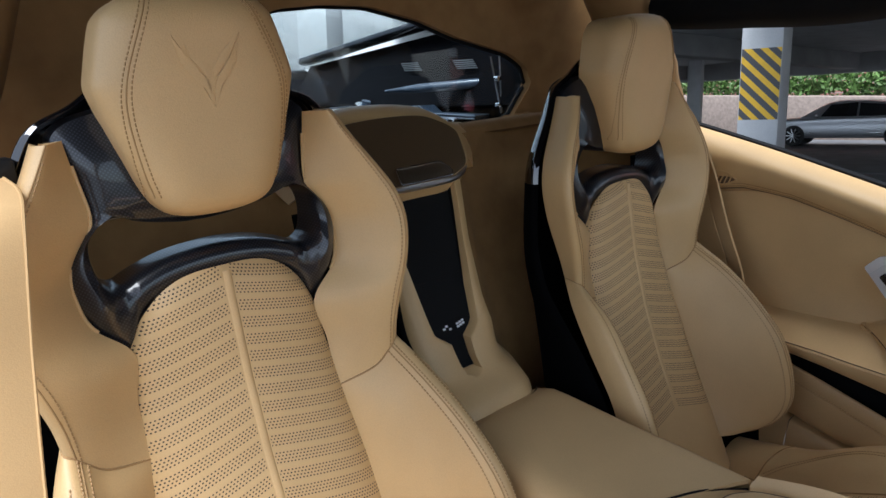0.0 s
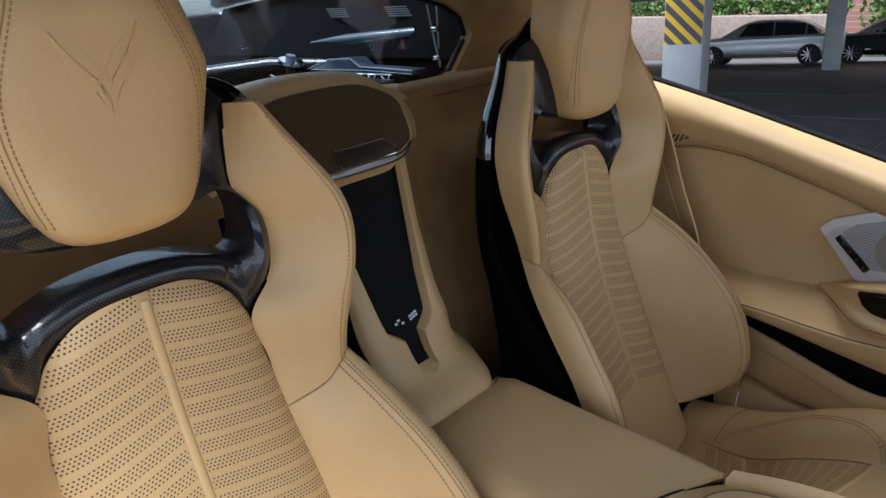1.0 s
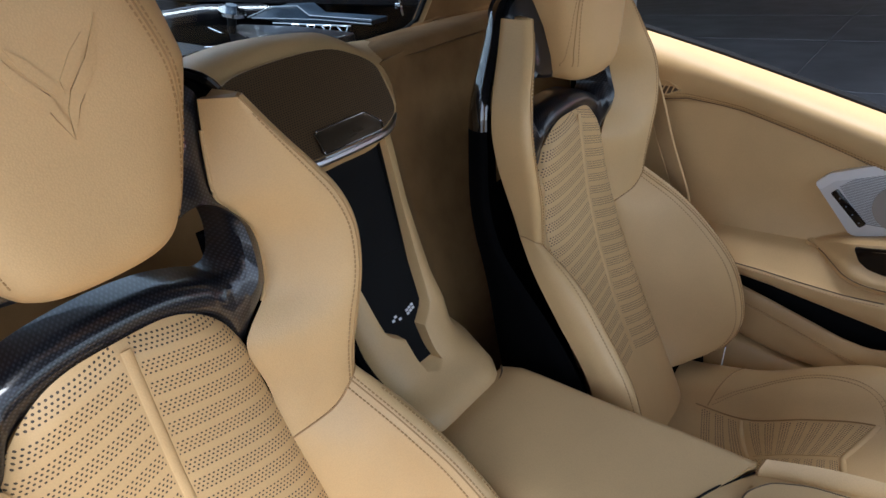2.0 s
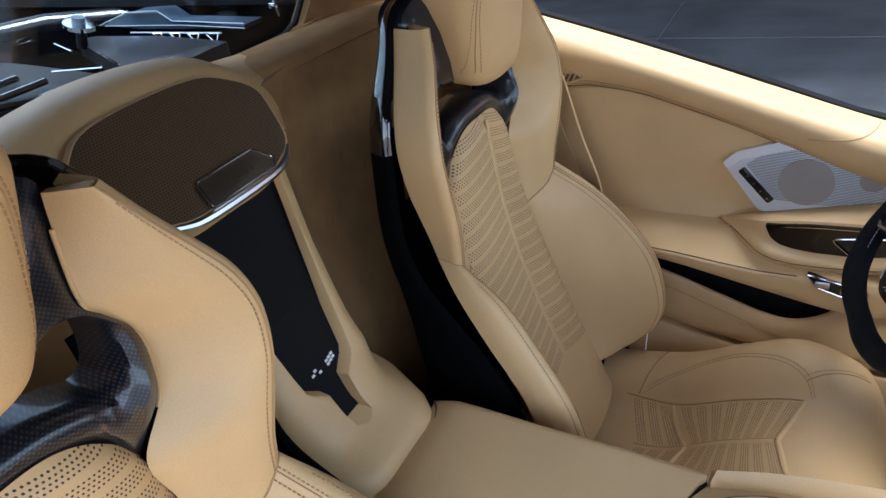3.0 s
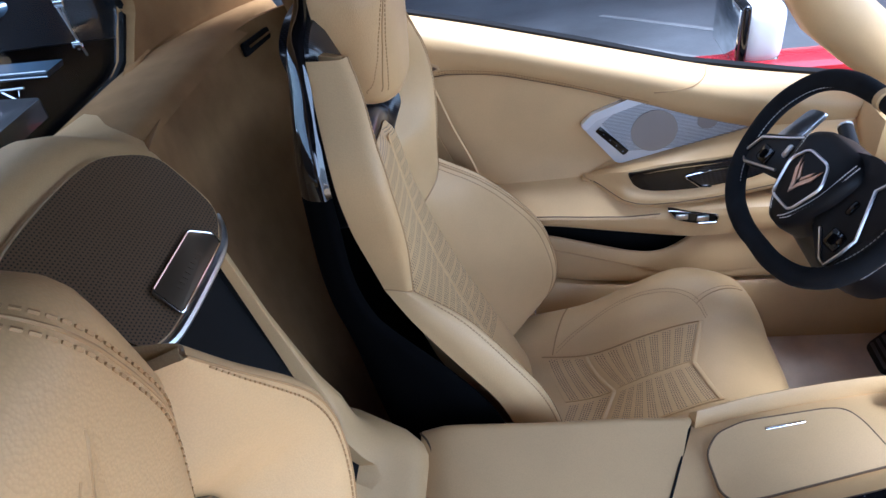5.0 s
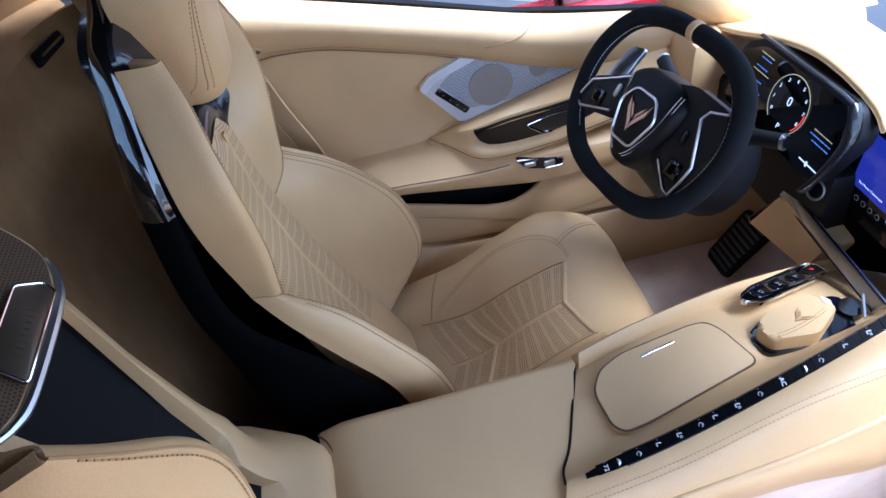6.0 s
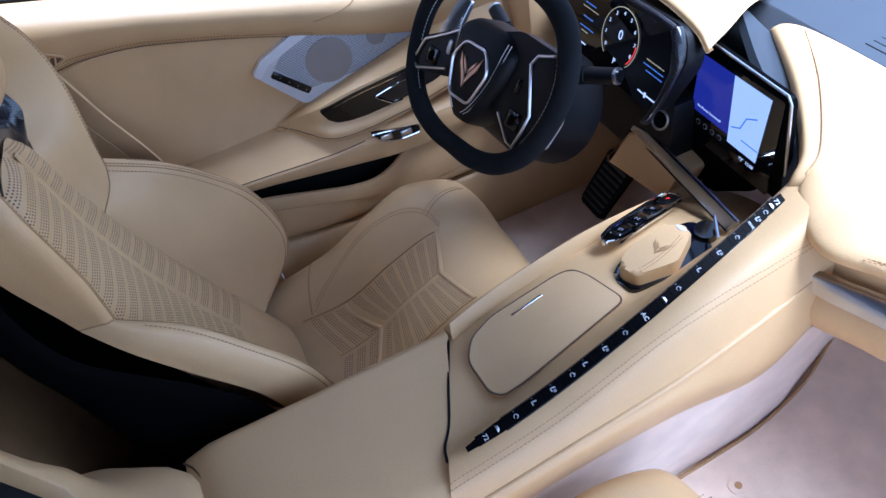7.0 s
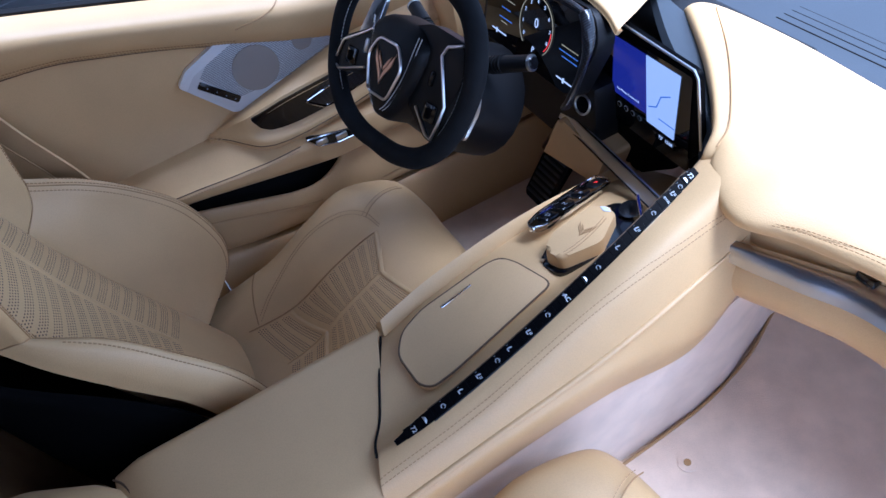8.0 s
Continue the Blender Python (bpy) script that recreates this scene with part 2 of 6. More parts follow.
def plate_bm(outline, frame_m, depth, bevel=0.0, seg=2, bm=None):
    """A flat plate: a 2D outline in the plane of frame_m (its x and y), as deep as depth along -z."""
    bm2 = bmesh.new()
    top = [bm2.verts.new((x, y, 0)) for x, y in outline]
    low = [bm2.verts.new((x, y, -depth)) for x, y in outline]
    f = bm2.faces.new(top)
    bm2.faces.new(low[::-1])
    n = len(outline)
    for i in range(n):
        bm2.faces.new((top[i], low[i], low[(i + 1) % n], top[(i + 1) % n]))
    if bevel > 0:
        bmesh.ops.bevel(bm2, geom=list(f.edges), offset=bevel, segments=seg, affect="EDGES", profile=0.5)
    bmesh.ops.transform(bm2, matrix=frame_m, verts=bm2.verts)
    return merge(bm, bm2)


def tube_bm(pts, r, sides=8, closed=False, bm=None, flat=1.0, up=(0, 0, 1)):
    """A round bar along a line of points; r may be a list; flat squeezes it along up."""
    bm2 = bmesh.new()
    p = [Vector(q) for q in pts]
    n = len(p)
    rings = []
    for i in range(n):
        a = p[(i - 1) % n] if closed or i > 0 else p[i]
        b = p[(i + 1) % n] if closed or i < n - 1 else p[i]
        t = (b - a).normalized()
        side = t.cross(Vector(up))
        if side.length < 1e-4:
            side = t.cross(Vector((1, 0, 0)))
        side.normalize()
        nor = side.cross(t)
        rad = r[i] if isinstance(r, (list, tuple, np.ndarray)) else r
        rings.append([bm2.verts.new(p[i] + side * rad * math.cos(2 * math.pi * k / sides) + nor * rad * flat * math.sin(2 * math.pi * k / sides)) for k in range(sides)])
    for i in range(n if closed else n - 1):
        a, b = rings[i], rings[(i + 1) % n]
        for k in range(sides):
            bm2.faces.new((a[k], a[(k + 1) % sides], b[(k + 1) % sides], b[k]))
    if not closed:
        bm2.faces.new(rings[0][::-1])
        bm2.faces.new(rings[-1])
    return merge(bm, bm2)


def stitches_bm(pts, step=0.0055, length=0.0036, r=0.0007, bm=None):
    """A row of short thread stitches along a line."""
    p = np.array(pts, float)
    seg = np.linalg.norm(np.diff(p, axis=0), axis=1)
    s = np.concatenate([[0], np.cumsum(seg)])
    bm = bm or bmesh.new()
    d = 0.0
    while d + length < s[-1]:
        a = Vector([np.interp(d, s, p[:, k]) for k in range(3)])
        b = Vector([np.interp(d + length, s, p[:, k]) for k in range(3)])
        t = (b - a).normalized()
        x = t.cross(Vector((0.3, 0.5, 0.8))).normalized() * r
        y = t.cross(x).normalized() * r
        va = [bm.verts.new(a + q) for q in (x, y, -x, -y)]
        vb = [bm.verts.new(b + q) for q in (x, y, -x, -y)]
        for k in range(4):
            bm.faces.new((va[k], va[(k + 1) % 4], vb[(k + 1) % 4], vb[k]))
        bm.faces.new(va[::-1])
        bm.faces.new(vb)
        d += step
    return bm


def on_net(g, j, lift, shift=0.0):
    """A line along column j of a net, lifted off its surface towards the side that looks forward or inward."""
    out = []
    n = len(g)
    for i in range(n):
        a, b = np.array(g[min(i + 1, n - 1)][j]), np.array(g[max(i - 1, 0)][j])
        c, d = np.array(g[i][min(j + 1, len(g[0]) - 1)]), np.array(g[i][max(j - 1, 0)])
        nor = np.cross(a - b, c - d)
        nor = nor / (np.linalg.norm(nor) + 1e-9)
        if nor @ np.array((0, -1.0, 0.25)) < 0:
            nor = -nor
        out.append(np.array(g[i][j]) + nor * lift)
    return out


def pillow_bm(outline, spine, front, back, puff, n=96, rings=9):
    """A padded piece: a closed outline in (x, z), swelling towards a spine line; front(x, z) and back(x, z) give y."""
    o = spline(outline, n, closed=True)
    sp = spline(spine, 60)
    near = np.array([sp[np.argmin(((sp - q) ** 2).sum(1))] for q in o])
    bm = bmesh.new()

    def ring(s, face, lift):
        q = near + (o - near) * s
        return [bm.verts.new((a, face(a, b) - lift, b)) for a, b in q]

    loops = []
    for k in range(rings + 1):
        s = 1.0 - 0.93 * (1 - math.cos(k / rings * math.pi / 2))
        loops.append(ring(s, front, puff * (1 - s ** 4) ** 0.5 if s < 1 else 0))
    loops_b = []
    for k in range(1, 5):
        s = 1.0 - 0.5 * (k / 4) ** 2
        loops_b.append(ring(s, back, -0.012 * (k / 4)))
    seq = loops_b[::-1] + loops
    for a, b in zip(seq[:-1], seq[1:]):
        for i in range(n):
            bm.faces.new((a[i], a[(i + 1) % n], b[(i + 1) % n], b[i]))
    bm.faces.new(seq[0])
    bm.faces.new(seq[-1])
    return bm


def basis(origin, xdir, ydir):
    """The frame of a flat piece: its x and y as given, its z out of the face."""
    x = Vector(xdir).normalized()
    z = x.cross(Vector(ydir)).normalized()
    y = z.cross(x)
    m = Matrix((x, y, z)).transposed().to_4x4()
    m.translation = Vector(origin)
    return m


def rounded(outline, r, seg=4):
    """Round the corners of a 2D outline."""
    out = []
    n = len(outline)
    for i in range(n):
        p, a, b = (Vector(outline[k]).to_2d() for k in (i, (i - 1) % n, (i + 1) % n))
        la, lb = (a - p).length, (b - p).length
        rr = min(r, la * 0.45, lb * 0.45)
        s, e = p + (a - p) / la * rr, p + (b - p) / lb * rr
        for k in range(seg + 1):
            f = k / seg
            out.append(tuple(s * (1 - f) ** 2 + p * 2 * f * (1 - f) + e * f * f))
    return out


def text_bm(body, size):
    cu = bpy.data.curves.new("scratch_text", "FONT")
    cu.body, cu.size, cu.align_x, cu.align_y = body, size, "CENTER", "CENTER"
    cu.extrude = 0.0002
    ob = bpy.data.objects.new("scratch_text", cu)
    scene.collection.objects.link(ob)
    me = bpy.data.meshes.new_from_object(ob)
    bm = bmesh.new()
    bm.from_mesh(me)
    bpy.data.objects.remove(ob)
    bpy.data.curves.remove(cu)
    bpy.data.meshes.remove(me)
    return bm


def emblem_bm(m, size, depth=0.0012):
    """Two swept wings that meet in a point, each of three feathers, as a raised plain mark."""
    bm = None
    feathers = ([(0.0, -0.56), (0.15, -0.22), (0.45, 0.14), (0.56, 0.62), (0.33, 0.20), (0.10, -0.06), (0.02, -0.26)],
                [(0.045, -0.08), (0.30, 0.24), (0.37, 0.46), (0.20, 0.30), (0.03, 0.06)],
                [(0.035, -0.34), (0.10, -0.18), (0.085, -0.10), (0.03, -0.22)])
    for s in (1, -1):
        for o in feathers:
            q = [(s * x * size, y * size) for x, y in (o if s > 0 else o[::-1])]
            bm = plate_bm(q, m, depth, depth * 0.4, 1, bm)
    return bm
from mathutils.bvhtree import BVHTree


# ---------------------------------------------------------------- cabin: floor, walls, door
def sheet(name, rows, mat, nu=30, nv=30, depth=-0.012, parent=None, label="", skip=None):
    return part(name, thicken(net_bm(spline_grid(rows, nu, nv), skip=skip), depth), mat, parent, label)


tagged(part("floor", box_bm((-0.78, -1.05, 0.095), (0.78, 0.95, 0.122)), carpet), "beige carpeted cabin floor", "floor", kind="structure")

# rear bulkhead: a carpeted wall behind the seats with two hollows beside the middle tower
bulk = [[(x, y + dy, z) for x, y in ((-0.76, 0.80), (-0.62, 0.93), (-0.40, 0.965), (-0.20, 0.93), (-0.12, 0.90), (0.12, 0.90), (0.20, 0.93), (0.40, 0.965), (0.62, 0.93), (0.76, 0.80))]
        for z, dy in ((0.11, -0.16), (0.35, -0.13), (0.55, -0.08), (0.75, -0.03), (0.90, 0.0), (0.965, 0.012))]
tagged(sheet("wall_rear", bulk, suede, 60, 30), "tan suede lined bulkhead behind the seats", "wall", kind="structure")
slot = thing("belt_slot", "black belt slot in the suede bulkhead", "slot", pose(0.600, 0.934, 0.936, -14, 0, -22), kind="structure")
part("recess", plate_bm(rounded([(-0.036, -0.013), (0.034, -0.006), (0.036, 0.012), (-0.034, 0.008)], 0.004), basis((0, 0, 0), (-1, 0, 0), (0, 0, 1)) @ Matrix.Rotation(math.pi, 4, "Y"), 0.006, 0.001), rubber, slot)
part("blade", tube_bm([(-0.028, -0.006, 0.0), (0.030, -0.006, 0.004)], 0.0022, 6), chrome, slot)
# shelf under the rear window
shelf = [[(-0.74, y + 0.0, z - 0.01), (-0.45, y + 0.02, z), (0.0, y + 0.02, z + 0.004), (0.45, y + 0.02, z), (0.74, y, z - 0.01)] for y, z in ((0.935, 0.955), (0.95, 0.972), (1.0, 0.972), (1.075, 0.962))]
tagged(sheet("rear_shelf", shelf, suede, 40, 12), "tan suede shelf below the rear window", "shelf", kind="structure")


# wall round the rear window, its sides curving forward to the door pillars
def window_edge(n):
    o = [(0.0, 0.950), (0.20, 0.950), (0.44, 0.955), (0.475, 0.965), (0.535, 1.03), (0.520, 1.075), (0.47, 1.105), (0.31, 1.150), (0.22, 1.185), (0.10, 1.215), (0, 1.22)]
    o = [(p, q) for p, q in o]
    full = o + [(-a * 0.90, b) for a, b in o[-2:0:-1]]
    p = np.array(full + [full[0]])
    s = np.concatenate([[0], np.cumsum(np.linalg.norm(np.diff(p, axis=0), axis=1))])
    return [(np.interp(t, s, p[:, 0]), np.interp(t, s, p[:, 1])) for t in np.linspace(0, s[-1], n, endpoint=False)]


win = window_edge(120)


def back_y(x, z):
    return 1.085 - 0.02 * (z - 0.95) - 0.9 * max(0.0, abs(x) - 0.52) ** 1.3


def rim_point(x, z):
    a = math.atan2(z - 1.06, x)
    return 0.80 * math.copysign(abs(math.cos(a)) ** 0.7, math.cos(a)), 1.06 + (0.34 if math.sin(a) > 0 else 0.20) * math.copysign(abs(math.sin(a)) ** 0.7, math.sin(a))


net = []
for f in (0.0, 0.0, 0.08, 0.2, 0.35, 0.5, 0.7, 0.85, 1.0):
    row = []
    for x, z in win:
        rx, rz = rim_point(x, z)
        px, pz = x + (rx - x) * f, z + (rz - z) * f
        row.append((px, back_y(px, pz) + (0.03 if not net else 0.0), pz))
    net.append(row)
tagged(part("wall_window", thicken(net_bm(net, closed=True), 0.01), suede), "tan suede trim round the rear window", "wall", kind="structure")
tagged(part("window_1", thicken(net_bm([[(x, 1.112, z) for x, z in win], [(x * 0.02, 1.112, 1.08 + (z - 1.08) * 0.02) for x, z in win]], closed=True), -0.005), rear_glass_mat), "dark tinted rear window", "window", kind="structure").visible_shadow = False
edge = [(x * 1.006, 1.104, 1.08 + (z - 1.08) * 1.015) for x, z in win]
tagged(part("window_seal", tube_bm(edge, 0.008, 6, closed=True), rubber), "black rubber seal of the rear window", "seal", kind="structure")

# roof panel, rails, pillars, windscreen
roof = [[(x, y, z - (0.077 if x > 0 else 0.0) * (abs(x) / 0.62) ** 4) for x in (-0.66, -0.4, 0.0, 0.4, 0.62)] for y, z in ((-0.32, 1.33), (0.0, 1.415), (0.4, 1.455), (0.8, 1.425), (1.06, 1.36))]
tagged(sheet("ceiling", roof, black_suede, 24, 24, 0.02), "black lined roof panel", "ceiling", kind="structure")
for s, nm in ((1, "driver"), (-1, "passenger")):
    rail = spline([(0.56, -0.34, 1.30), (0.615, 0.0, 1.245), (0.64, 0.36, 1.165), (0.645, 0.62, 1.165), (0.64, 0.80, 1.175)] if s > 0 else [(-0.60, -0.34, 1.33), (-0.68, 0.0, 1.41), (-0.70, 0.36, 1.45), (-0.68, 0.70, 1.42), (-0.60, 0.95, 1.33)], 40)
    tagged(part("roof_rail", tube_bm(rail, 0.045, 10), rubber), "black padded roof rail above the side window", "rail", kind="structure")
    pil = spline([(0.76, -0.44, 0.56), (0.72, -0.25, 0.685), (0.685, -0.06, 0.815), (0.64, 0.08, 0.98), (0.585, 0.02, 1.20), (0.55, -0.10, 1.33)] if s > 0 else [(-0.80, -0.60, 0.62), (-0.80, -0.42, 0.85), (-0.72, -0.34, 1.12), (-0.56, -0.30, 1.33)], 24)
    tagged(part("windscreen_pillar", tube_bm(pil, [0.05] * 12 + [0.042] * 12, 10), leather), "tan trimmed windscreen pillar", "pillar", kind="structure")
    bp = spline([(s * 0.70, 0.80, 0.55), (s * 0.71, 0.83, 0.85), (s * 0.675, 0.85, 1.03), (s * 0.62, 0.87, 1.15), (s * 0.56, 0.90, 1.30)], 30)
    tagged(part("rear_pillar", tube_bm(bp, [0.06] * 15 + [0.065] * 15, 12), suede), "tan trimmed pillar behind the door", "pillar", kind="structure")
ws = [[(x, y + 0.10 * (abs(x) / 0.7) ** 2, z) for x in (-w, -w / 2, 0, w / 2, w)] for y, z, w in ((-1.00, 0.66, 0.74), (-0.75, 0.96, 0.68), (-0.44, 1.31, 0.56))]
tagged(sheet("windscreen", ws, window_glass, 20, 16, 0.004), "clear windscreen", "windscreen", kind="structure").visible_shadow = False
tagged(part("sill", box_bm((-0.80, -0.6, 0.10), (-0.68, 0.86, 0.33), 0.02), leather), "tan covered door sill", "sill", kind="structure")

# ---------------------------------------------------------------- driver's door
door = thing("door_1", "tan leather door panel with speaker, armrest and pocket", "door", pose(0, 0, 0), kind="structure")
# upper part: belt line falls towards the windscreen
belt = [(0.90, 0.938), (0.765, 0.907), (0.60, 0.866), (0.537, 0.849), (0.40, 0.811), (0.335, 0.793), (0.20, 0.751), (0.0, 0.712), (-0.25, 0.670), (-0.55, 0.640)]
crease = [(0.90, 0.75), (0.76, 0.768), (0.70, 0.785), (0.645, 0.792), (0.54, 0.778), (0.44, 0.749), (0.345, 0.716), (0.292, 0.700), (0.10, 0.630), (-0.25, 0.56), (-0.55, 0.52)]
arm = [(0.90, 0.528), (0.56, 0.533), (0.385, 0.537), (0.34, 0.528), (0.28, 0.512), (0.22, 0.500), (0.12, 0.494), (-0.25, 0.49), (-0.55, 0.48)]
arm_seam = [(0.90, 0.492), (0.517, 0.489), (0.456, 0.486), (0.386, 0.480), (0.305, 0.475), (0.254, 0.477), (0.20, 0.480), (-0.55, 0.47)]   # front edge of the armrest's top
mouth = [(0.90, 0.485), (0.517, 0.464), (0.44, 0.454), (0.33, 0.435), (0.23, 0.418), (0.18, 0.411), (0.12, 0.412), (0.0, 0.42), (-0.55, 0.43)]   # upper edge of the pocket


def at_y(line, y):
    p = sorted(line)
    return float(np.interp(y, [a for a, b in p], [b for a, b in p]))


YS = [0.90, 0.75, 0.60, 0.45, 0.30, 0.15, 0.0, -0.2, -0.4, -0.55]
rows = [[(0.800, y, at_y(belt, y) - 0.03), (0.772, y, at_y(belt, y) + 0.002), (0.735, y, at_y(belt, y) - 0.002), (0.708, y, at_y(belt, y) * 0.75 + at_y(crease, y) * 0.25), (0.712, y, at_y(belt, y) * 0.35 + at_y(crease, y) * 0.65), (0.728, y, at_y(crease, y) + 0.004), (0.742, y, at_y(crease, y) - 0.002)] for y in YS]
upper_tree = BVHTree.FromBMesh(net_bm(spline_grid(rows, 36, 50)))
sheet("upper_panel", rows, leather, 36, 50, parent=door, label="rolled tan leather top of the door")
rows = [[(0.738, y, at_y(crease, y) + 0.004), (0.742, y, at_y(crease, y) * 0.7 + at_y(arm, y) * 0.3), (0.748, y, at_y(crease, y) * 0.3 + at_y(arm, y) * 0.7), (0.742, y, at_y(arm, y) + 0.01), (0.738, y, at_y(arm, y) - 0.01)] for y in YS]
sheet("middle_panel", rows, leather, 24, 40, parent=door, label="flat tan leather middle of the door")


def on_door(y, z, lift):
    """A point on the door's upper leather, seen from the cabin."""
    p = upper_tree.ray_cast(Vector((0.4, y, z)), Vector((1, 0, 0)))[0]
    return ((p.x if p is not None else 0.735) - lift, y, z)


for up in (0.006, 0.012):
    part("stitching", stitches_bm([on_door(y, at_y(crease, y) + up, 0.0006) for y in np.linspace(0.76, 0.27, 70)], r=0.0009), thread, door)
part("crease_seam", tube_bm([on_door(y, at_y(crease, y) + 0.0015, 0.0) for y in np.linspace(0.80, 0.26, 60)], 0.0014, 6), seam_dark, door)
# armrest body with the pocket below
rest = []
for y in np.linspace(0.90, -0.55, 80):   # a sloping padded top, a crisp edge, and a side that turns in under itself
    za, zs, zm = at_y(arm, y), at_y(arm_seam, y), at_y(mouth, y)
    rest.append([(0.744, y, za + 0.003), (0.738, y, za - 0.001), (0.724, y, za * 0.78 + zs * 0.22 + 0.005), (0.704, y, za * 0.42 + zs * 0.58 + 0.006), (0.688, y, za * 0.12 + zs * 0.88 + 0.0045), (0.6815, y, zs + 0.0022), (0.6790, y, zs + 0.0004),
                 (0.6788, y, zs - 0.0010), (0.6765, y, zs - 0.0035), (0.6755, y, zs * 0.75 + zm * 0.25), (0.6760, y, zs * 0.4 + zm * 0.6), (0.6790, y, zm + 0.005), (0.6850, y, zm), (0.700, y, zm + 0.001), (0.752, y, zm + 0.006)])
part("armrest", thicken(net_bm(rest), -0.006), leather, door, "padded tan leather armrest")
part("armrest_seam", tube_bm([(0.6784, y, at_y(arm_seam, y) - 0.0008) for y in np.linspace(0.88, 0.245, 50)], 0.0011, 6), seam_dark, door)
for up in (0.0062, -0.0060):
    part("stitching", stitches_bm([((0.6835 if up > 0 else 0.6756), y, at_y(arm_seam, y) + (0.0036 if up > 0 else up)) for y in np.linspace(0.80, 0.25, 70)], r=0.0006), thread, door)
pocket = [[(0.753, y, 0.50), (0.768, y, 0.45), (0.772, y, 0.36), (0.760, y, 0.28), (0.72, y, 0.26)] for y in (0.90, 0.5, 0.1, -0.55)]
sheet("pocket_back", pocket, rubber, 8, 8, parent=door, label="black pocket in the door")
low = [(0.90, 0.480), (0.512, 0.427), (0.445, 0.408), (0.360, 0.381), (0.300, 0.362), (0.255, 0.355), (0.225, 0.360), (0.20, 0.374), (0.178, 0.391), (0.165, 0.408), (0.150, 0.426), (0.13, 0.432), (0.0, 0.44), (-0.25, 0.445), (-0.55, 0.445)]
lip = [(0.90, 0.448), (0.509, 0.393), (0.434, 0.371), (0.355, 0.344), (0.287, 0.322), (0.235, 0.310), (0.20, 0.304), (0.12, 0.300), (0.0, 0.31), (-0.55, 0.34)]   # seam under the lip
foot = [(0.90, 0.42), (0.506, 0.314), (0.453, 0.298), (0.404, 0.287), (0.30, 0.278), (-0.55, 0.27)]
rows = []
for y in np.linspace(0.90, -0.55, 90):
    zt, zl, zf = at_y(low, y), at_y(lip, y), at_y(foot, y)
    rows.append([(0.719, y, zt - 0.040), (0.716, y, zt - 0.012), (0.712, y, zt - 0.001), (0.707, y, zt + 0.0025), (0.702, y, zt + 0.001), (0.6985, y, zt - 0.006), (0.6965, y, zl + 0.008), (0.6965, y, zl + 0.002), (0.6985, y, zl), (0.7005, y, zl - 0.0012), (0.6995, y, zl - 0.004), (0.698, y, zl * 0.6 + zf * 0.4), (0.6985, y, zl * 0.3 + zf * 0.7), (0.7005, y, zf + 0.006), (0.706, y, zf), (0.74, y, zf - 0.004)])
part("lower_panel", net_bm(rows), leather, door, "tan leather lower door panel with a stitched lip")
bm = stitches_bm([(0.6952, y, at_y(lip, y) + 0.0075) for y in np.linspace(0.80, 0.24, 80)])
part("stitching", bm, thread, door)
for y0, y1 in ((0.95, 0.5065), (0.5045, -0.55)):
    ys = np.linspace(y0, y1, 7)
    prof = [[(0.668, y, 0.10), (0.672, y, 0.20), (0.680, y, 0.245), (0.694, y, at_y(foot, y) * 0.4 + 0.6 * 0.27), (0.712, y, at_y(foot, y) - 0.012), (0.78, y, at_y(foot, y) - 0.012)] for y in ys]
    tagged(sheet("sill", prof, leather, 30, 24, 0.004), "tan leather covered sill below the door", "sill", kind="structure")
# grab handle: a long tan blade that rises forward, holding a black tray
blade = []
tray_top = [(0.389, 0.5375), (0.34, 0.560), (0.312, 0.571), (0.244, 0.581), (0.15, 0.589), (0.06, 0.600), (-0.02, 0.610), (-0.25, 0.62)]
tray_low = [(0.389, 0.5372), (0.34, 0.545), (0.312, 0.541), (0.283, 0.532), (0.226, 0.525), (0.165, 0.528), (0.08, 0.542), (-0.02, 0.58), (-0.25, 0.60)]
for y, zt, zb in ((0.389, 0.5385, 0.5365), (0.378, 0.547, 0.534), (0.36, 0.556, 0.527), (0.34, 0.565, 0.517), (0.317, 0.572, 0.508), (0.29, 0.579, 0.501), (0.26, 0.586, 0.4975), (0.22, 0.597, 0.498), (0.18, 0.608, 0.501), (0.14, 0.618, 0.506), (0.04, 0.645, 0.524), (-0.08, 0.672, 0.55), (-0.25, 0.69, 0.57)):
    k = min(1.0, 0.06 + (0.389 - y) / 0.085)   # the blade grows out of the armrest
    zi, zl = max(at_y(tray_low, y), min(at_y(tray_top, y), zt - 0.004)), max(at_y(tray_low, y), zb + 0.012)
    blade.append([(0.742 - (0.742 - x) * k, y, z) for x, z in ((0.744, zt + 0.003), (0.732, zt - 0.001), (0.712, zt * 0.6 + zi * 0.4 + 0.004), (0.6945, zi + 0.003), (0.6905, zi), (0.6870, zl), (0.6800, zl * 0.5 + zb * 0.5), (0.6785, zb + 0.005), (0.6795, zb), (0.684, zb - 0.006), (0.700, zb - 0.014), (0.744, zb - 0.018))])
sheet("grab_handle", blade, leather, 44, 60, parent=door, label="tan leather grab handle")
blade_tree = BVHTree.FromBMesh(net_bm(spline_grid(blade, 44, 60)))


def on_handle(y, z, lift):
    p = blade_tree.ray_cast(Vector((0.4, y, z)), Vector((1, 0, 0)))[0]
    return ((p.x if p is not None else 0.688) - lift, y, z)


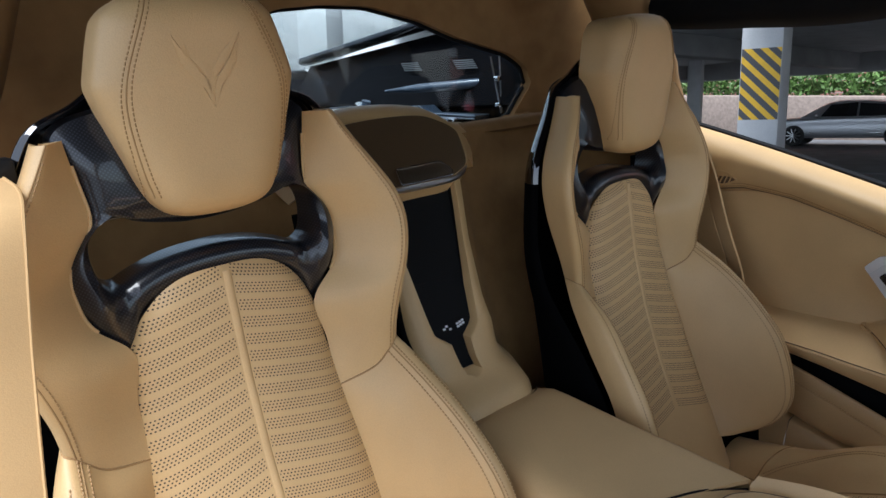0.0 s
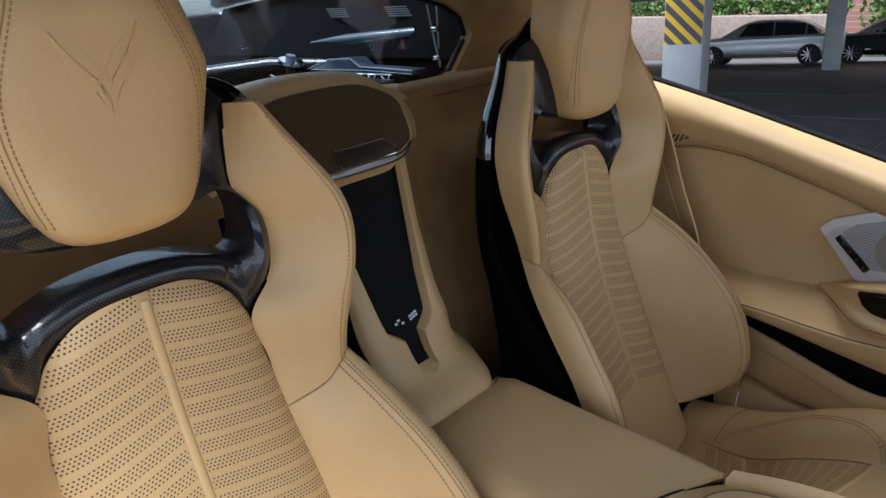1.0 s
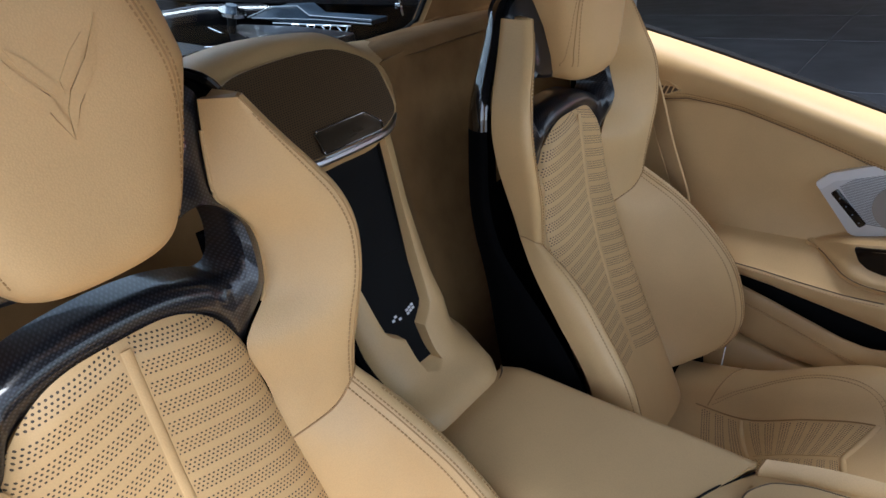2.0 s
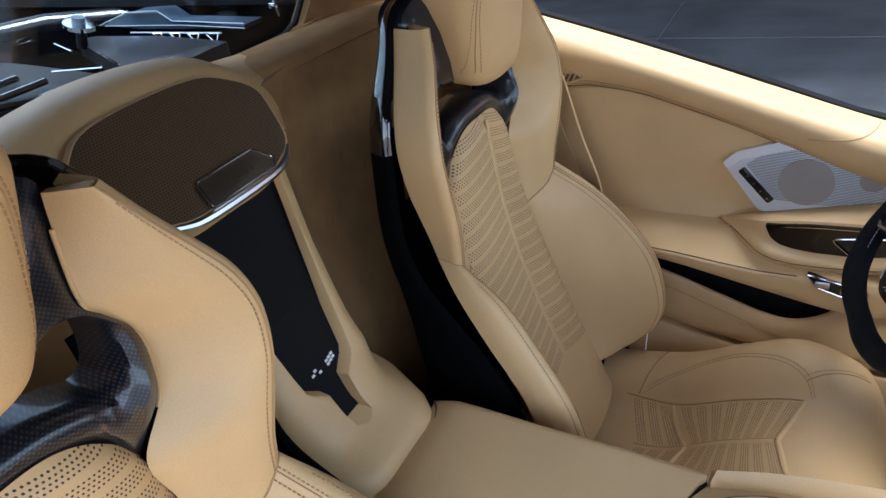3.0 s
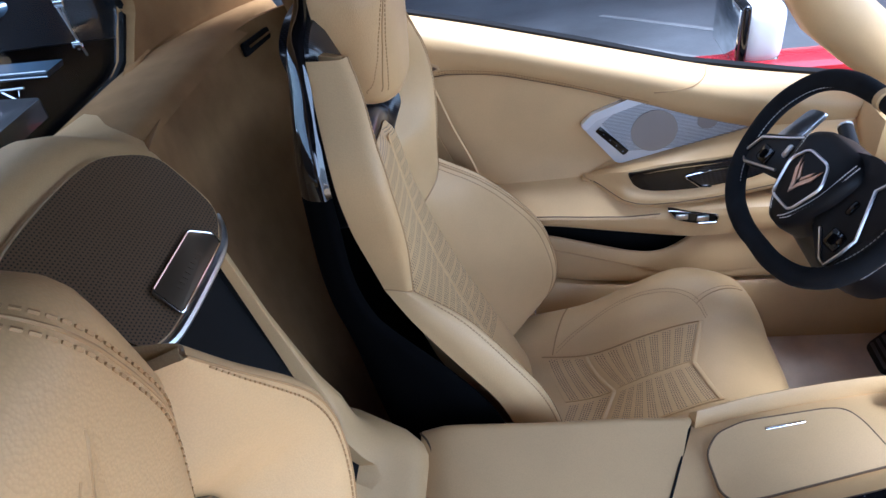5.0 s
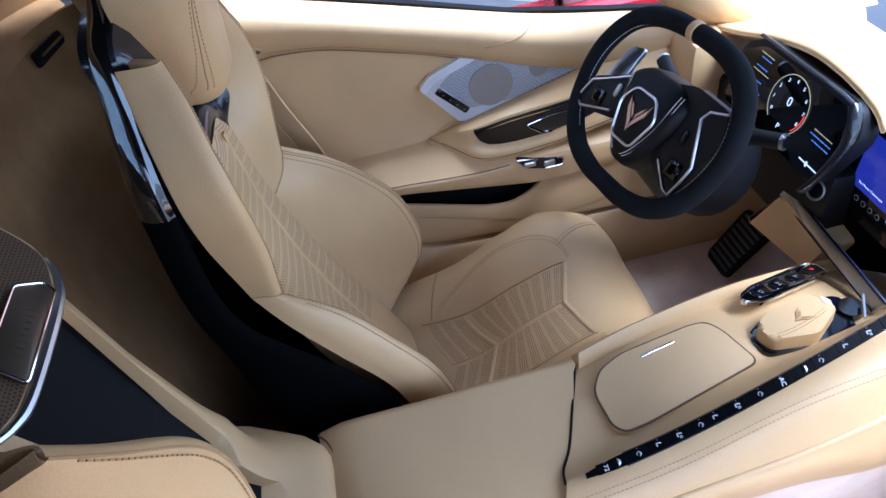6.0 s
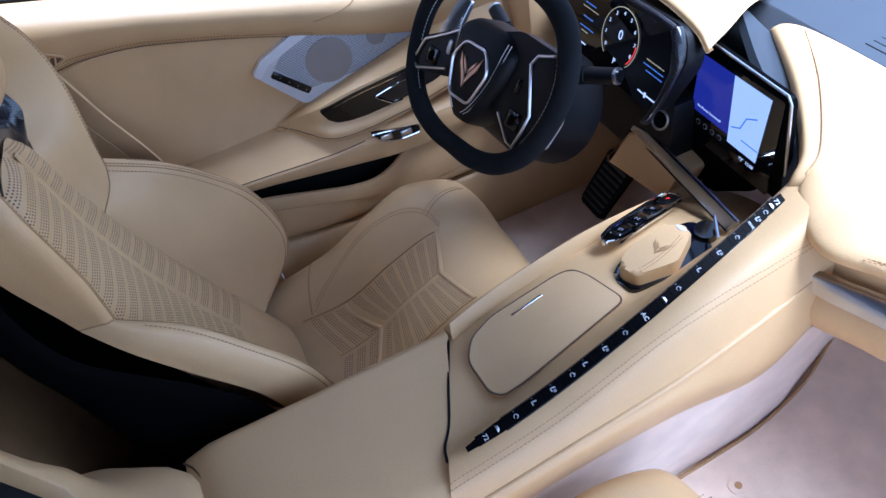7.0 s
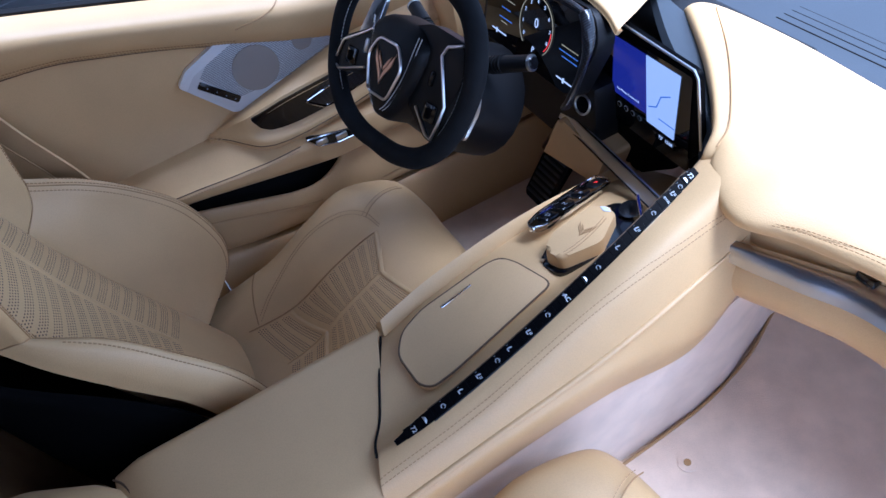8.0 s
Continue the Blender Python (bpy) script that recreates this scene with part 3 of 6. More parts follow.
part("handle_seam", tube_bm([on_handle(y, float(np.interp(-y, [-0.385, -0.36, -0.34, -0.317, -0.29, -0.26, -0.22, -0.14, -0.02], [0.5385, 0.531, 0.521, 0.512, 0.505, 0.5015, 0.502, 0.510, 0.534])), 0.0002) for y in np.linspace(0.372, 0.0, 50)], 0.0011, 6), seam_dark, door)
tray_o = rounded([(0.311, 0.570), (0.299, 0.545), (0.283, 0.533), (0.260, 0.528), (0.226, 0.526), (0.165, 0.529), (0.08, 0.544), (0.0, 0.575), (-0.02, 0.600), (0.06, 0.599), (0.15, 0.588), (0.244, 0.580)], 0.006)
part("handle_tray", plate_bm(tray_o[::-1], Matrix(((0, 0, -1, 0.6862), (1, 0, 0, 0), (0, 1, 0, 0), (0, 0, 0, 1))), 0.012, 0.001), gloss_black, door, "black tray in the handle")
mesh_o = rounded([(0.200, 0.5595), (0.148, 0.5865), (0.06, 0.597), (0.0, 0.596), (-0.01, 0.585), (0.08, 0.548), (0.165, 0.532)], 0.003)
part("latch_cover", plate_bm(mesh_o[::-1], Matrix(((0, 0, -1, 0.6850), (1, 0, 0, 0), (0, 1, 0, 0), (0, 0, 0, 1))), 0.004, 0.0006), carbon, door, "carbon fibre latch cover")
part("latch_trim", tube_bm([(0.6845, y, z) for y, z in ((0.08, 0.578), (0.150, 0.570), (0.197, 0.560), (0.201, 0.5575), (0.198, 0.554), (0.171, 0.532), (0.150, 0.531))], 0.0016, 6), chrome, door, "bright latch trim")
seam_line = [upper_tree.ray_cast(Vector((0.4, y, z)), Vector((1, 0, 0)))[0] for y, z in zip(np.linspace(0.266, 0.166, 16), [0.729 + 0.006 * k / 15 + 0.014 * (k / 15) ** 5 for k in range(16)])]
part("panel_seam", tube_bm([p for p in seam_line if p is not None], 0.0013, 6), thread, door)
SIDE = Matrix(((0, 0, -1, 0), (1, 0, 0, 0), (0, 1, 0, 0), (0, 0, 0, 1)))   # outline (y, z) on a wall that faces the car's middle


def wall_plate(name, outline, x, depth, bevel, mat, parent, label="", r=0.004):
    return part(name, plate_bm(rounded(outline, r), Matrix.Translation((x, 0, 0)) @ SIDE, depth, bevel), mat, parent, label)


plate_silver = material("satin_silver", (0.74, 0.75, 0.77), 0.36, metal=0.3, stain=0.05)
spk = wall_plate("speaker_plate", [(0.398, 0.662), (0.375, 0.684), (0.262, 0.728), (0.06, 0.690), (-0.02, 0.668), (0.06, 0.640), (0.325, 0.570)], 0.728, 0.014, 0.003, plate_silver, door, "brushed aluminium speaker plate", 0.008)
# this band lies flat; its paler colour stands in for light on a tilted facet
wall_plate("upper_facet", [(0.398, 0.662), (0.376, 0.685), (0.262, 0.7295), (0.06, 0.6915), (-0.02, 0.669), (-0.02, 0.658), (0.06, 0.672), (0.258, 0.709), (0.366, 0.672), (0.388, 0.650)], 0.7268, 0.012, 0.002, material("lit_facet_aluminium", (0.86, 0.87, 0.89), 0.3, metal=0.35, stain=0.04), spk, "upper edge in paler metal for the light it catches", 0.004)
wall_plate("switch_bar", [(0.370, 0.648), (0.360, 0.658), (0.304, 0.600), (0.314, 0.590)], 0.7262, 0.004, 0.001, gloss_black, spk, "black switch bar", 0.003)
for k in range(4):
    y, z = 0.355 - 0.0125 * k, 0.641 - 0.0135 * k
    wall_plate("legend", [(y, z), (y - 0.002, z + 0.001), (y - 0.003, z - 0.001), (y - 0.001, z - 0.002)], 0.7255, 0.001, 0, grey_print, spk, "", 0.0005)


def disc_bm(c, r, nrm, depth, n=40):
    m = basis(c, Vector(nrm).orthogonal(), Vector(nrm).cross(Vector(nrm).orthogonal()))
    return plate_bm([(r * math.cos(2 * math.pi * k / n), r * math.sin(2 * math.pi * k / n)) for k in range(n)], m, depth)


part("woofer_grille", disc_bm((0.7262, 0.258, 0.640), 0.044, (-1, 0, 0), 0.003), material("speaker_mesh", (0.33, 0.295, 0.27), 0.5, metal=0.4), spk, "round perforated speaker grille")
part("tweeter_grille", disc_bm((0.7262, 0.160, 0.655), 0.019, (-1, 0, 0), 0.003), bpy.data.materials["speaker_mesh"], spk, "small round speaker grille")
lines = bmesh.new()
for k in range(36):
    z = 0.600 + k * 0.0030
    ya, yb = float(np.interp(z, [0.57, 0.662, 0.684, 0.728], [0.318, 0.392, 0.368, 0.262])) - 0.034, 0.045
    plate_bm([(ya, z), (ya, z + 0.0011), (yb, z + 0.0011), (yb, z)], Matrix.Translation((0.7272, 0, 0)) @ SIDE, 0.0015, bm=lines)
part("grille_lines", lines, material("grille_shadow", (0.24, 0.235, 0.24), 0.5, metal=0.5), spk)
# window switches, air outlet, belt
sw_o = rounded([(0.232, 0.487), (0.212, 0.463), (0.172, 0.452), (0.132, 0.452), (0.132, 0.470), (0.172, 0.477)], 0.007)
part("window_switch", plate_bm(sw_o[::-1], Matrix.Translation((0.6742, 0, 0)) @ SIDE, 0.012, 0.001), gloss_black, door, "black switch recess")
part("switch_rim", tube_bm([(0.6738, y, z) for y, z in sw_o], 0.0017, 6, closed=True), chrome, door, "chrome rim of the switches")
for y, z in ((0.203, 0.4705), (0.162, 0.4640)):
    part("switch_key", box_bm((0.6690, y - 0.012, z - 0.006), (0.6745, y + 0.012, z + 0.006), 0.002), steel, door, "chrome window switch")
vent_o = rounded([(0.735, 0.808), (0.705, 0.830), (0.680, 0.828), (0.652, 0.811), (0.680, 0.799), (0.71, 0.796)], 0.008)
vent_x = on_door(0.690, 0.813, 0.0)[0]
outlet = part("air_outlet", plate_bm(vent_o, Matrix.Translation((vent_x - 0.001, 0, 0)) @ SIDE, 0.012, 0.002), seam_dark, door, "small slatted air outlet")
for k in range(6):
    part("slat", tube_bm([(vent_x - 0.002, 0.724 - k * 0.010, 0.803 - k * 0.0004), (vent_x - 0.002, 0.712 - k * 0.009, 0.823 - k * 0.0012)], 0.0016, 5), leather, outlet)
part("outlet_rim", tube_bm([(vent_x - 0.002, y, z) for y, z in vent_o], 0.0026, 6, closed=True), leather, outlet)
seal = [(y, at_y(belt, y) - 0.003) for y in (0.90, 0.765, 0.60, 0.40, 0.20, 0.0, -0.25, -0.55)]
wall_plate("glass_run", seal + [(y, z + 0.008) for y, z in seal[::-1]], 0.778, 0.02, 0.002, rubber, door, "black rubber glass seal", 0.002)
belt_cloth = material("belt_webbing", (0.58, 0.375, 0.175), 0.75, grain=0.0004, grain_size=0.0014, stain=0.08, bump=0.3, spec=0.2)


def seat_belt(pts, near, far, guide, tongue):
    """Woven belt: its webbing with sewn edges, the guide at its top and the tongue that rests on it."""
    root = thing("seat_belt", "tan woven seat belt hanging beside the seat", "seat belt", pose(0, 0, 0), "seat belts")
    pts = spline(pts, 56)
    strap = part("webbing", thicken(net_bm([[p + np.array(near), p, p + np.array(far)] for p in pts]), 0.0025), belt_cloth, root, "woven tan webbing")
    for e, k in ((near, 0.93), (far, 0.93)):
        part("woven_edge", tube_bm([p + np.array(e) * k for p in pts], 0.0016, 5), belt_cloth, strap)
    part("belt_guide", box_bm(np.array(guide) - (0.034, 0.012, 0.014), np.array(guide) + (0.034, 0.012, 0.014), 0.006), satin_black, root, "black belt guide")
    part("tongue", box_bm(np.array(tongue) - (0.006, 0.028, 0.022), np.array(tongue) + (0.006, 0.028, 0.022), 0.004), satin_black, root, "black belt tongue")
    return root


seat_belt([(0.640, 0.80, 1.03), (0.628, 0.757, 0.990), (0.645, 0.728, 0.940), (0.658, 0.692, 0.835), (0.660, 0.660, 0.728), (0.660, 0.622, 0.622), (0.664, 0.602, 0.50), (0.672, 0.590, 0.30)], (-0.0077, -0.022, 0), (0.011, 0.022, 0), (0.640, 0.80, 1.035), (0.660, 0.586, 0.40))
seat_belt([(-0.62, 0.735, 1.03), (-0.618, 0.65, 1.022), (-0.628, 0.60, 0.99), (-0.650, 0.58, 0.86), (-0.672, 0.56, 0.70), (-0.69, 0.55, 0.50), (-0.70, 0.55, 0.28)], (-0.026, -0.004, 0), (0.022, 0.004, 0), (-0.62, 0.745, 1.035), (-0.695, 0.552, 0.36))
# ---------------------------------------------------------------- middle console
con = thing("centre_console", "tan leather middle console between the seats", "console", pose(0, 0, 0))
rear = []
for y1 in np.linspace(0.665, 0.3005, 24):   # crowned top with a small rolled edge
    ks = (0.306, 0.40, 0.50, 0.60, 0.635, 0.665)
    dy, z, dx = np.interp(y1, ks, (0.09, 0.06, 0.02, 0.0, -0.005, -0.01)), np.interp(y1, ks, (0.512, 0.522, 0.530, 0.540, 0.541, 0.532)), np.interp(y1, ks, (0.022, 0.014, 0.004, -0.004, -0.006, -0.008))
    x0 = 0.112 + dx
    roll = [(x0 - 0.010 + 0.010 * math.cos(a), y1, z + 0.001 + 0.010 * math.sin(a)) for a in np.linspace(0, math.pi / 2, 6)]
    crown = [(x, y1 + dy * min(1.0, 0.5 * (x0 - x) / x0), z + 0.011 + 0.003 * (1 - (x / 0.11) ** 2)) for x in np.linspace(x0 - 0.02, -0.075, 14)]
    rear.append([(x0, y1, 0.20), (x0, y1, z - 0.02)] + roll + crown + [(-0.088, y1 + dy, z + 0.007), (-0.098, y1 + dy, z), (-0.108, y1 + dy, 0.49), (-0.12, y1 + dy, 0.20)])
part("rear_lid", thicken(net_bm(rear), 0.006, (0, 0.5, 0.3)), leather_lid, con, "smooth tan leather armrest cover")
front = [
    [(0.142, 0.296, 0.20), (0.140, 0.298, 0.480), (0.128, 0.298, 0.512), (0.06, 0.325, 0.530), (0.0, 0.350, 0.532), (-0.030, 0.368, 0.535), (-0.054, 0.374, 0.545), (-0.082, 0.386, 0.534), (-0.094, 0.390, 0.518), (-0.101, 0.393, 0.504), (-0.108, 0.395, 0.490), (-0.098, 0.395, 0.43)],
    [(0.160, 0.20, 0.20), (0.158, 0.20, 0.490), (0.148, 0.20, 0.522), (0.08, 0.215, 0.535), (0.02, 0.225, 0.532), (-0.016, 0.23, 0.546), (-0.044, 0.235, 0.565), (-0.074, 0.24, 0.554), (-0.088, 0.24, 0.540), (-0.096, 0.24, 0.524), (-0.103, 0.24, 0.506), (-0.092, 0.24, 0.45)],
    [(0.200, 0.05, 0.20), (0.196, 0.05, 0.478), (0.183, 0.05, 0.510), (0.10, 0.05, 0.533), (0.05, 0.06, 0.532), (0.008, 0.07, 0.566), (-0.020, 0.075, 0.593), (-0.056, 0.08, 0.588), (-0.074, 0.08, 0.562), (-0.088, 0.08, 0.530), (-0.097, 0.08, 0.506), (-0.086, 0.08, 0.45)],
    [(0.236, -0.10, 0.20), (0.230, -0.10, 0.450), (0.216, -0.10, 0.480), (0.14, -0.10, 0.510), (0.080, -0.10, 0.524), (0.038, -0.09, 0.590), (0.010, -0.08, 0.620), (-0.036, -0.07, 0.622), (-0.060, -0.07, 0.585), (-0.076, -0.07, 0.540), (-0.087, -0.065, 0.475), (-0.080, -0.06, 0.425)],
    [(0.250, -0.22, 0.20), (0.244, -0.22, 0.430), (0.232, -0.22, 0.455), (0.16, -0.22, 0.49), (0.09, -0.22, 0.52), (0.050, -0.19, 0.630), (0.026, -0.175, 0.645), (-0.030, -0.16, 0.650), (-0.055, -0.16, 0.60), (-0.068, -0.155, 0.56), (-0.080, -0.15, 0.525), (-0.078, -0.15, 0.505)],
]
for r in front:   # the driver's edge rolls over steeply
    x, y, z = r[2]
    r[0], r[1] = (x + 0.010, y, 0.20), (x + 0.007, y, z - 0.018)
sheet("front_body", front, leather, 72, 50, parent=con, label="tan leather front of the console")
gap = spline([front[0][k] for k in range(2, 7)], 50)
part("lid_gap", tube_bm([(x, y + 0.002, z + 0.0010) for x, y, z in gap], 0.0017, 6), rubber, con)
con_tree = BVHTree.FromBMesh(net_bm(spline_grid(front, 72, 50)))
for off in (0.0, 0.0075):
    line = []
    for r, f in zip(front, (0.0, 0.0, 0.05, 0.45, 0.60)):
        p = Vector(r[7]).lerp(Vector(r[8]), f)
        line.append(p + Vector((0.8, 0, 0.6)) * off)
    line = [con_tree.find_nearest(Vector(p)) for p in spline(line, 120)]
    part("stitching", stitches_bm([p[0] + p[1] * (0.0008 if p[1].z > 0 else -0.0008) for p in line]), thread, con)
roll_line = [Vector(r[8]).lerp(Vector(r[9]), f) for r, f in zip(front, (0.9, 0.9, 0.8, 0.6, 0.5))]
roll_line = [con_tree.find_nearest(Vector(p))[0] for p in spline(roll_line, 60)]
part("flank_roll", tube_bm(roll_line, [0.0045] * 40 + [0.0045 - 0.0002 * k for k in range(20)], 10, flat=0.8), leather, con, "rolled leather fold along the flank")
LM = Matrix.Translation((0.06, 0.18, 0.5385)) @ basis((0, 0, 0), (1, 0, -0.05), (0, 1, 0.01)) @ Matrix.Translation((-0.06, -0.18, 0))
lid_o = rounded([(0.050, 0.068), (0.115, 0.086), (0.137, 0.100), (0.138, 0.125), (0.118, 0.236), (0.098, 0.275), (0.065, 0.295), (0.008, 0.291), (-0.005, 0.278), (0.0, 0.245)], 0.014, 4)
lid = part("storage_lid", plate_bm(lid_o, LM, 0.012, 0.0025, 3), leather_lid, con, "padded leather storage lid")
part("lid_gap", tube_bm([LM @ Vector((a, b, -0.0012)) for a, b in lid_o], 0.0017, 6, closed=True), seam_dark, con)
part("lid_pull", tube_bm([(0.1035, 0.212, 0.5375), (0.114, 0.160, 0.5375)], 0.0021, 8, flat=0.6), chrome, lid, "slim chrome lid pull")
# button strip on the ridge
strip = spline([(-0.053, 0.350, 0.5495), (-0.041, 0.222, 0.5700), (-0.019, 0.075, 0.5965), (0.011, -0.080, 0.6235), (0.023, -0.140, 0.6365)], 60)
g = []
for i, p in enumerate(strip):
    f = i / 59
    w = 0.0074 * min(1, 0.40 + f * 8) * min(1, 0.3 + (1 - f) * 12)
    n = np.array([0.86, 0.10, 0.48])
    g.append([p + n * w + (0, 0, 0.0005), p + n * w * 0.92 + (-0.0006, 0, 0.0032), p - n * w * 0.92 + (-0.0006, 0, 0.0032), p - n * w])
bar = part("button_strip", net_bm(g), key_black, con, "long gloss black strip of climate buttons")
across = Vector((0.86, 0.10, 0.48))
for k in range(20):
    c = strip[3 + int(k * 2.8)]
    d = strip[min(59, 5 + int(k * 2.8))] - c
    d = d / np.linalg.norm(d)
    m = basis(Vector(c) + Vector((-0.0012, 0, 0.00345)), -across, Vector(d))
    b = part("button", plate_bm([(-0.0062, -0.0112), (0.0062, -0.0112), (0.0062, 0.0112), (-0.0062, 0.0112)], m, 0.002, 0.0004), key_black, bar, smooth=False)
    ink = m @ Matrix.Translation((0.0008, 0, 0.0004))
    word = {0: "72", 9: "AC", 15: "SYNC", 19: "72"}.get(k)
    if k in (1, 10, 18):
        part("rocker_key", plate_bm([(-0.0050, -0.0018), (0.0050, -0.0018), (0.0022, 0.0018), (-0.0022, 0.0018)], m @ Matrix.Translation((0, 0, 0.0032)), 0.0035, 0.0006), steel, bar, "small chrome rocker key")
        continue
    if word:
        q = text_bm(word, 0.0080 if len(word) < 3 else 0.0042)
        bmesh.ops.transform(q, matrix=ink, verts=q.verts)
        part("writing", q, white_print, b, smooth=False, fix=False)
    elif k % 3 == 2:
        q = tube_bm([ink @ Vector((0.0026 * math.cos(a), 0.0026 * math.sin(a), 0)) for a in np.linspace(0, 5.2, 12)], 0.0005, 4)
        q = tube_bm([ink @ Vector((0, 0.001, 0)), ink @ Vector((0, 0.0036, 0))], 0.0005, 4, bm=q)
        part("legend", q, icon_print, b)
    else:   # a small seat sign
        q = plate_bm([(-0.0030, -0.003), (0.0014, -0.003), (0.0014, -0.0016), (-0.0030, -0.0016)], ink, 0.0004)
        q = plate_bm([(-0.0034, -0.001), (-0.0018, -0.001), (-0.0008, 0.0036), (-0.0024, 0.0036)], ink, 0.0004, bm=q)
        if k % 3:
            for w_ in range(2):
                q = plate_bm([(0.0008 + w_ * 0.0017, -0.0005), (0.0017 + w_ * 0.0017, -0.0005), (0.0017 + w_ * 0.0017, 0.003), (0.0008 + w_ * 0.0017, 0.003)], ink, 0.0004, bm=q)
        part("legend", q, icon_print, b)
    part("status_mark", plate_bm([(-0.0058, -0.0008), (-0.0051, -0.0008), (-0.0051, 0.0008), (-0.0058, 0.0008)], m @ Matrix.Translation((0, 0, 0.0004)), 0.0004), grey_print, b)
for side_, mat_, r_ in ((-1, gloss_black, 0.0016), (1, seam_dark, 0.0012)):
    part("strip_edge", tube_bm([Vector(p) + across * (0.0076 * side_) + Vector((0, 0, 0.0012)) for p in strip[6:57]], r_, 6), mat_, bar)
part("strip_trim", tube_bm([Vector(p) - across * 0.0082 + Vector((0, 0, 0.0022)) for p in strip[36:57]], [0.0006] * 4 + [0.0016] * 13 + [0.0012] * 4, 6), chrome, bar, "bright trim at the strip's upper end")
# gear keys and the wrist rest
KM = basis((0.180, -0.043, 0.5215), (0.07, -0.174, -0.055), (1, 0.4, -0.2))
keys = part("gear_panel", plate_bm(rounded([(-0.098, -0.004), (-0.078, -0.018), (0.090, -0.020), (0.104, -0.012), (0.104, 0.017), (-0.050, 0.018), (-0.086, 0.010)], 0.008), KM, 0.006, 0.002), chrome, con, "chrome gear selector panel")
part("panel_rim", tube_bm([KM @ Vector((a, b, 0.001)) for a, b in rounded([(-0.098, -0.004), (-0.078, -0.018), (0.090, -0.020), (0.104, -0.012), (0.104, 0.017), (-0.050, 0.018), (-0.086, 0.010)], 0.008)], 0.0022, 6, closed=True), chrome, keys, "bright rim")
for k in range(4):
    m = KM @ Matrix.Translation((-0.050 + 0.044 * k, 0, 0.0012))
    key = part("gear_key", plate_bm(rounded([(-0.017, -0.0085), (0.015, -0.011), (0.017, 0.0095), (-0.015, 0.0105)], 0.005), m, 0.006, 0.0015), gloss_black if k != 3 else satin_black, keys)
    lm = text_bm("DNRP"[k], 0.011)
    bmesh.ops.transform(lm, matrix=m @ Matrix.Translation((0, 0, 0.0005)) @ Matrix.Rotation(radians(-90), 4, "Z"), verts=lm.verts)
    part("writing", lm, screen_red if k == 3 else grey_print, key, smooth=False, fix=False)
WM = Matrix.Translation((0.0, 0.0, 0.546)) @ basis((0, 0, 0), (1, 0, -0.10), (0, 1, 0.02))
part("selector_well", plate_bm(rounded([(0.094, 0.062), (0.056, 0.052), (0.050, -0.02), (0.062, -0.085), (0.130, -0.105), (0.140, -0.055), (0.118, 0.030)], 0.012), WM @ Matrix.Translation((0, 0, -0.004)), 0.02, 0.002), gloss_black, con, "black well round the hand rest")
rest_o = rounded([(0.090, 0.053), (0.061, 0.043), (0.054, -0.018), (0.094, -0.072), (0.128, -0.060), (0.113, 0.022)], 0.011, 5)
knob = part("wrist_rest", plate_bm(rest_o, WM @ Matrix.Translation((0, 0, 0.018)), 0.035, 0.007, 4), leather, con, "tan leather hand rest with a mark")
part("emblem", emblem_bm(WM @ Matrix.Translation((0, 0, 0.0186)) @ basis((0.088, -0.012, 0), (0.9, 0.42, 0), (0.42, -0.9, 0)), 0.024, 0.0008), thread, knob, "sewn winged mark")
for off in (0.0, 0.005):
    part("stitching", stitches_bm([WM @ Vector((0.069 - off + 0.027 * f ** 1.6, 0.034 - 0.088 * f, 0.0186)) for f in np.linspace(0, 1, 24)], 0.0045, 0.003, 0.0005), thread, knob)
part("selector_badge", plate_bm(rounded([(0.096, -0.064), (0.108, -0.066), (0.117, -0.059), (0.104, -0.056)], 0.003), WM @ Matrix.Translation((0, 0, 0.0190)), 0.002, 0.0005), plate_silver, knob, "chrome badge")
part("mode_dial", disc_bm((0.098, -0.098, 0.538), 0.017, (0, 0.1, 1), 0.012, 32), gloss_black, con, "black drive mode dial")
part("mode_trim", tube_bm([(0.062, -0.088, 0.556), (0.100, -0.112, 0.554)], 0.0024, 6), chrome, con)

# tower between the seats: its face leans back and holds a deep black slot
tower = thing("rear_tower", "tan tower with black storage slot between the seats", "console", pose(0, 0, 0))
TP = [(0.640, 0.500), (0.655, 0.565), (0.707, 0.604), (0.750, 0.675), (0.795, 0.780), (0.835, 0.885), (0.850, 0.918)]


def slot_half(z):
    return float(np.interp(z, [0.603, 0.604, 0.650, 0.668, 0.690, 0.90], [0.0, 0.016, 0.020, 0.046, 0.050, 0.078]))


def tower_half(z):
    return float(np.interp(z, [0.50, 0.56, 0.62, 0.70, 0.80, 0.93], [0.098, 0.096, 0.086, 0.080, 0.086, 0.105]))


def tower_lean(z):
    return float(np.interp(z, [0.56, 0.62, 0.90], [0.0, -0.008, 0.006]))


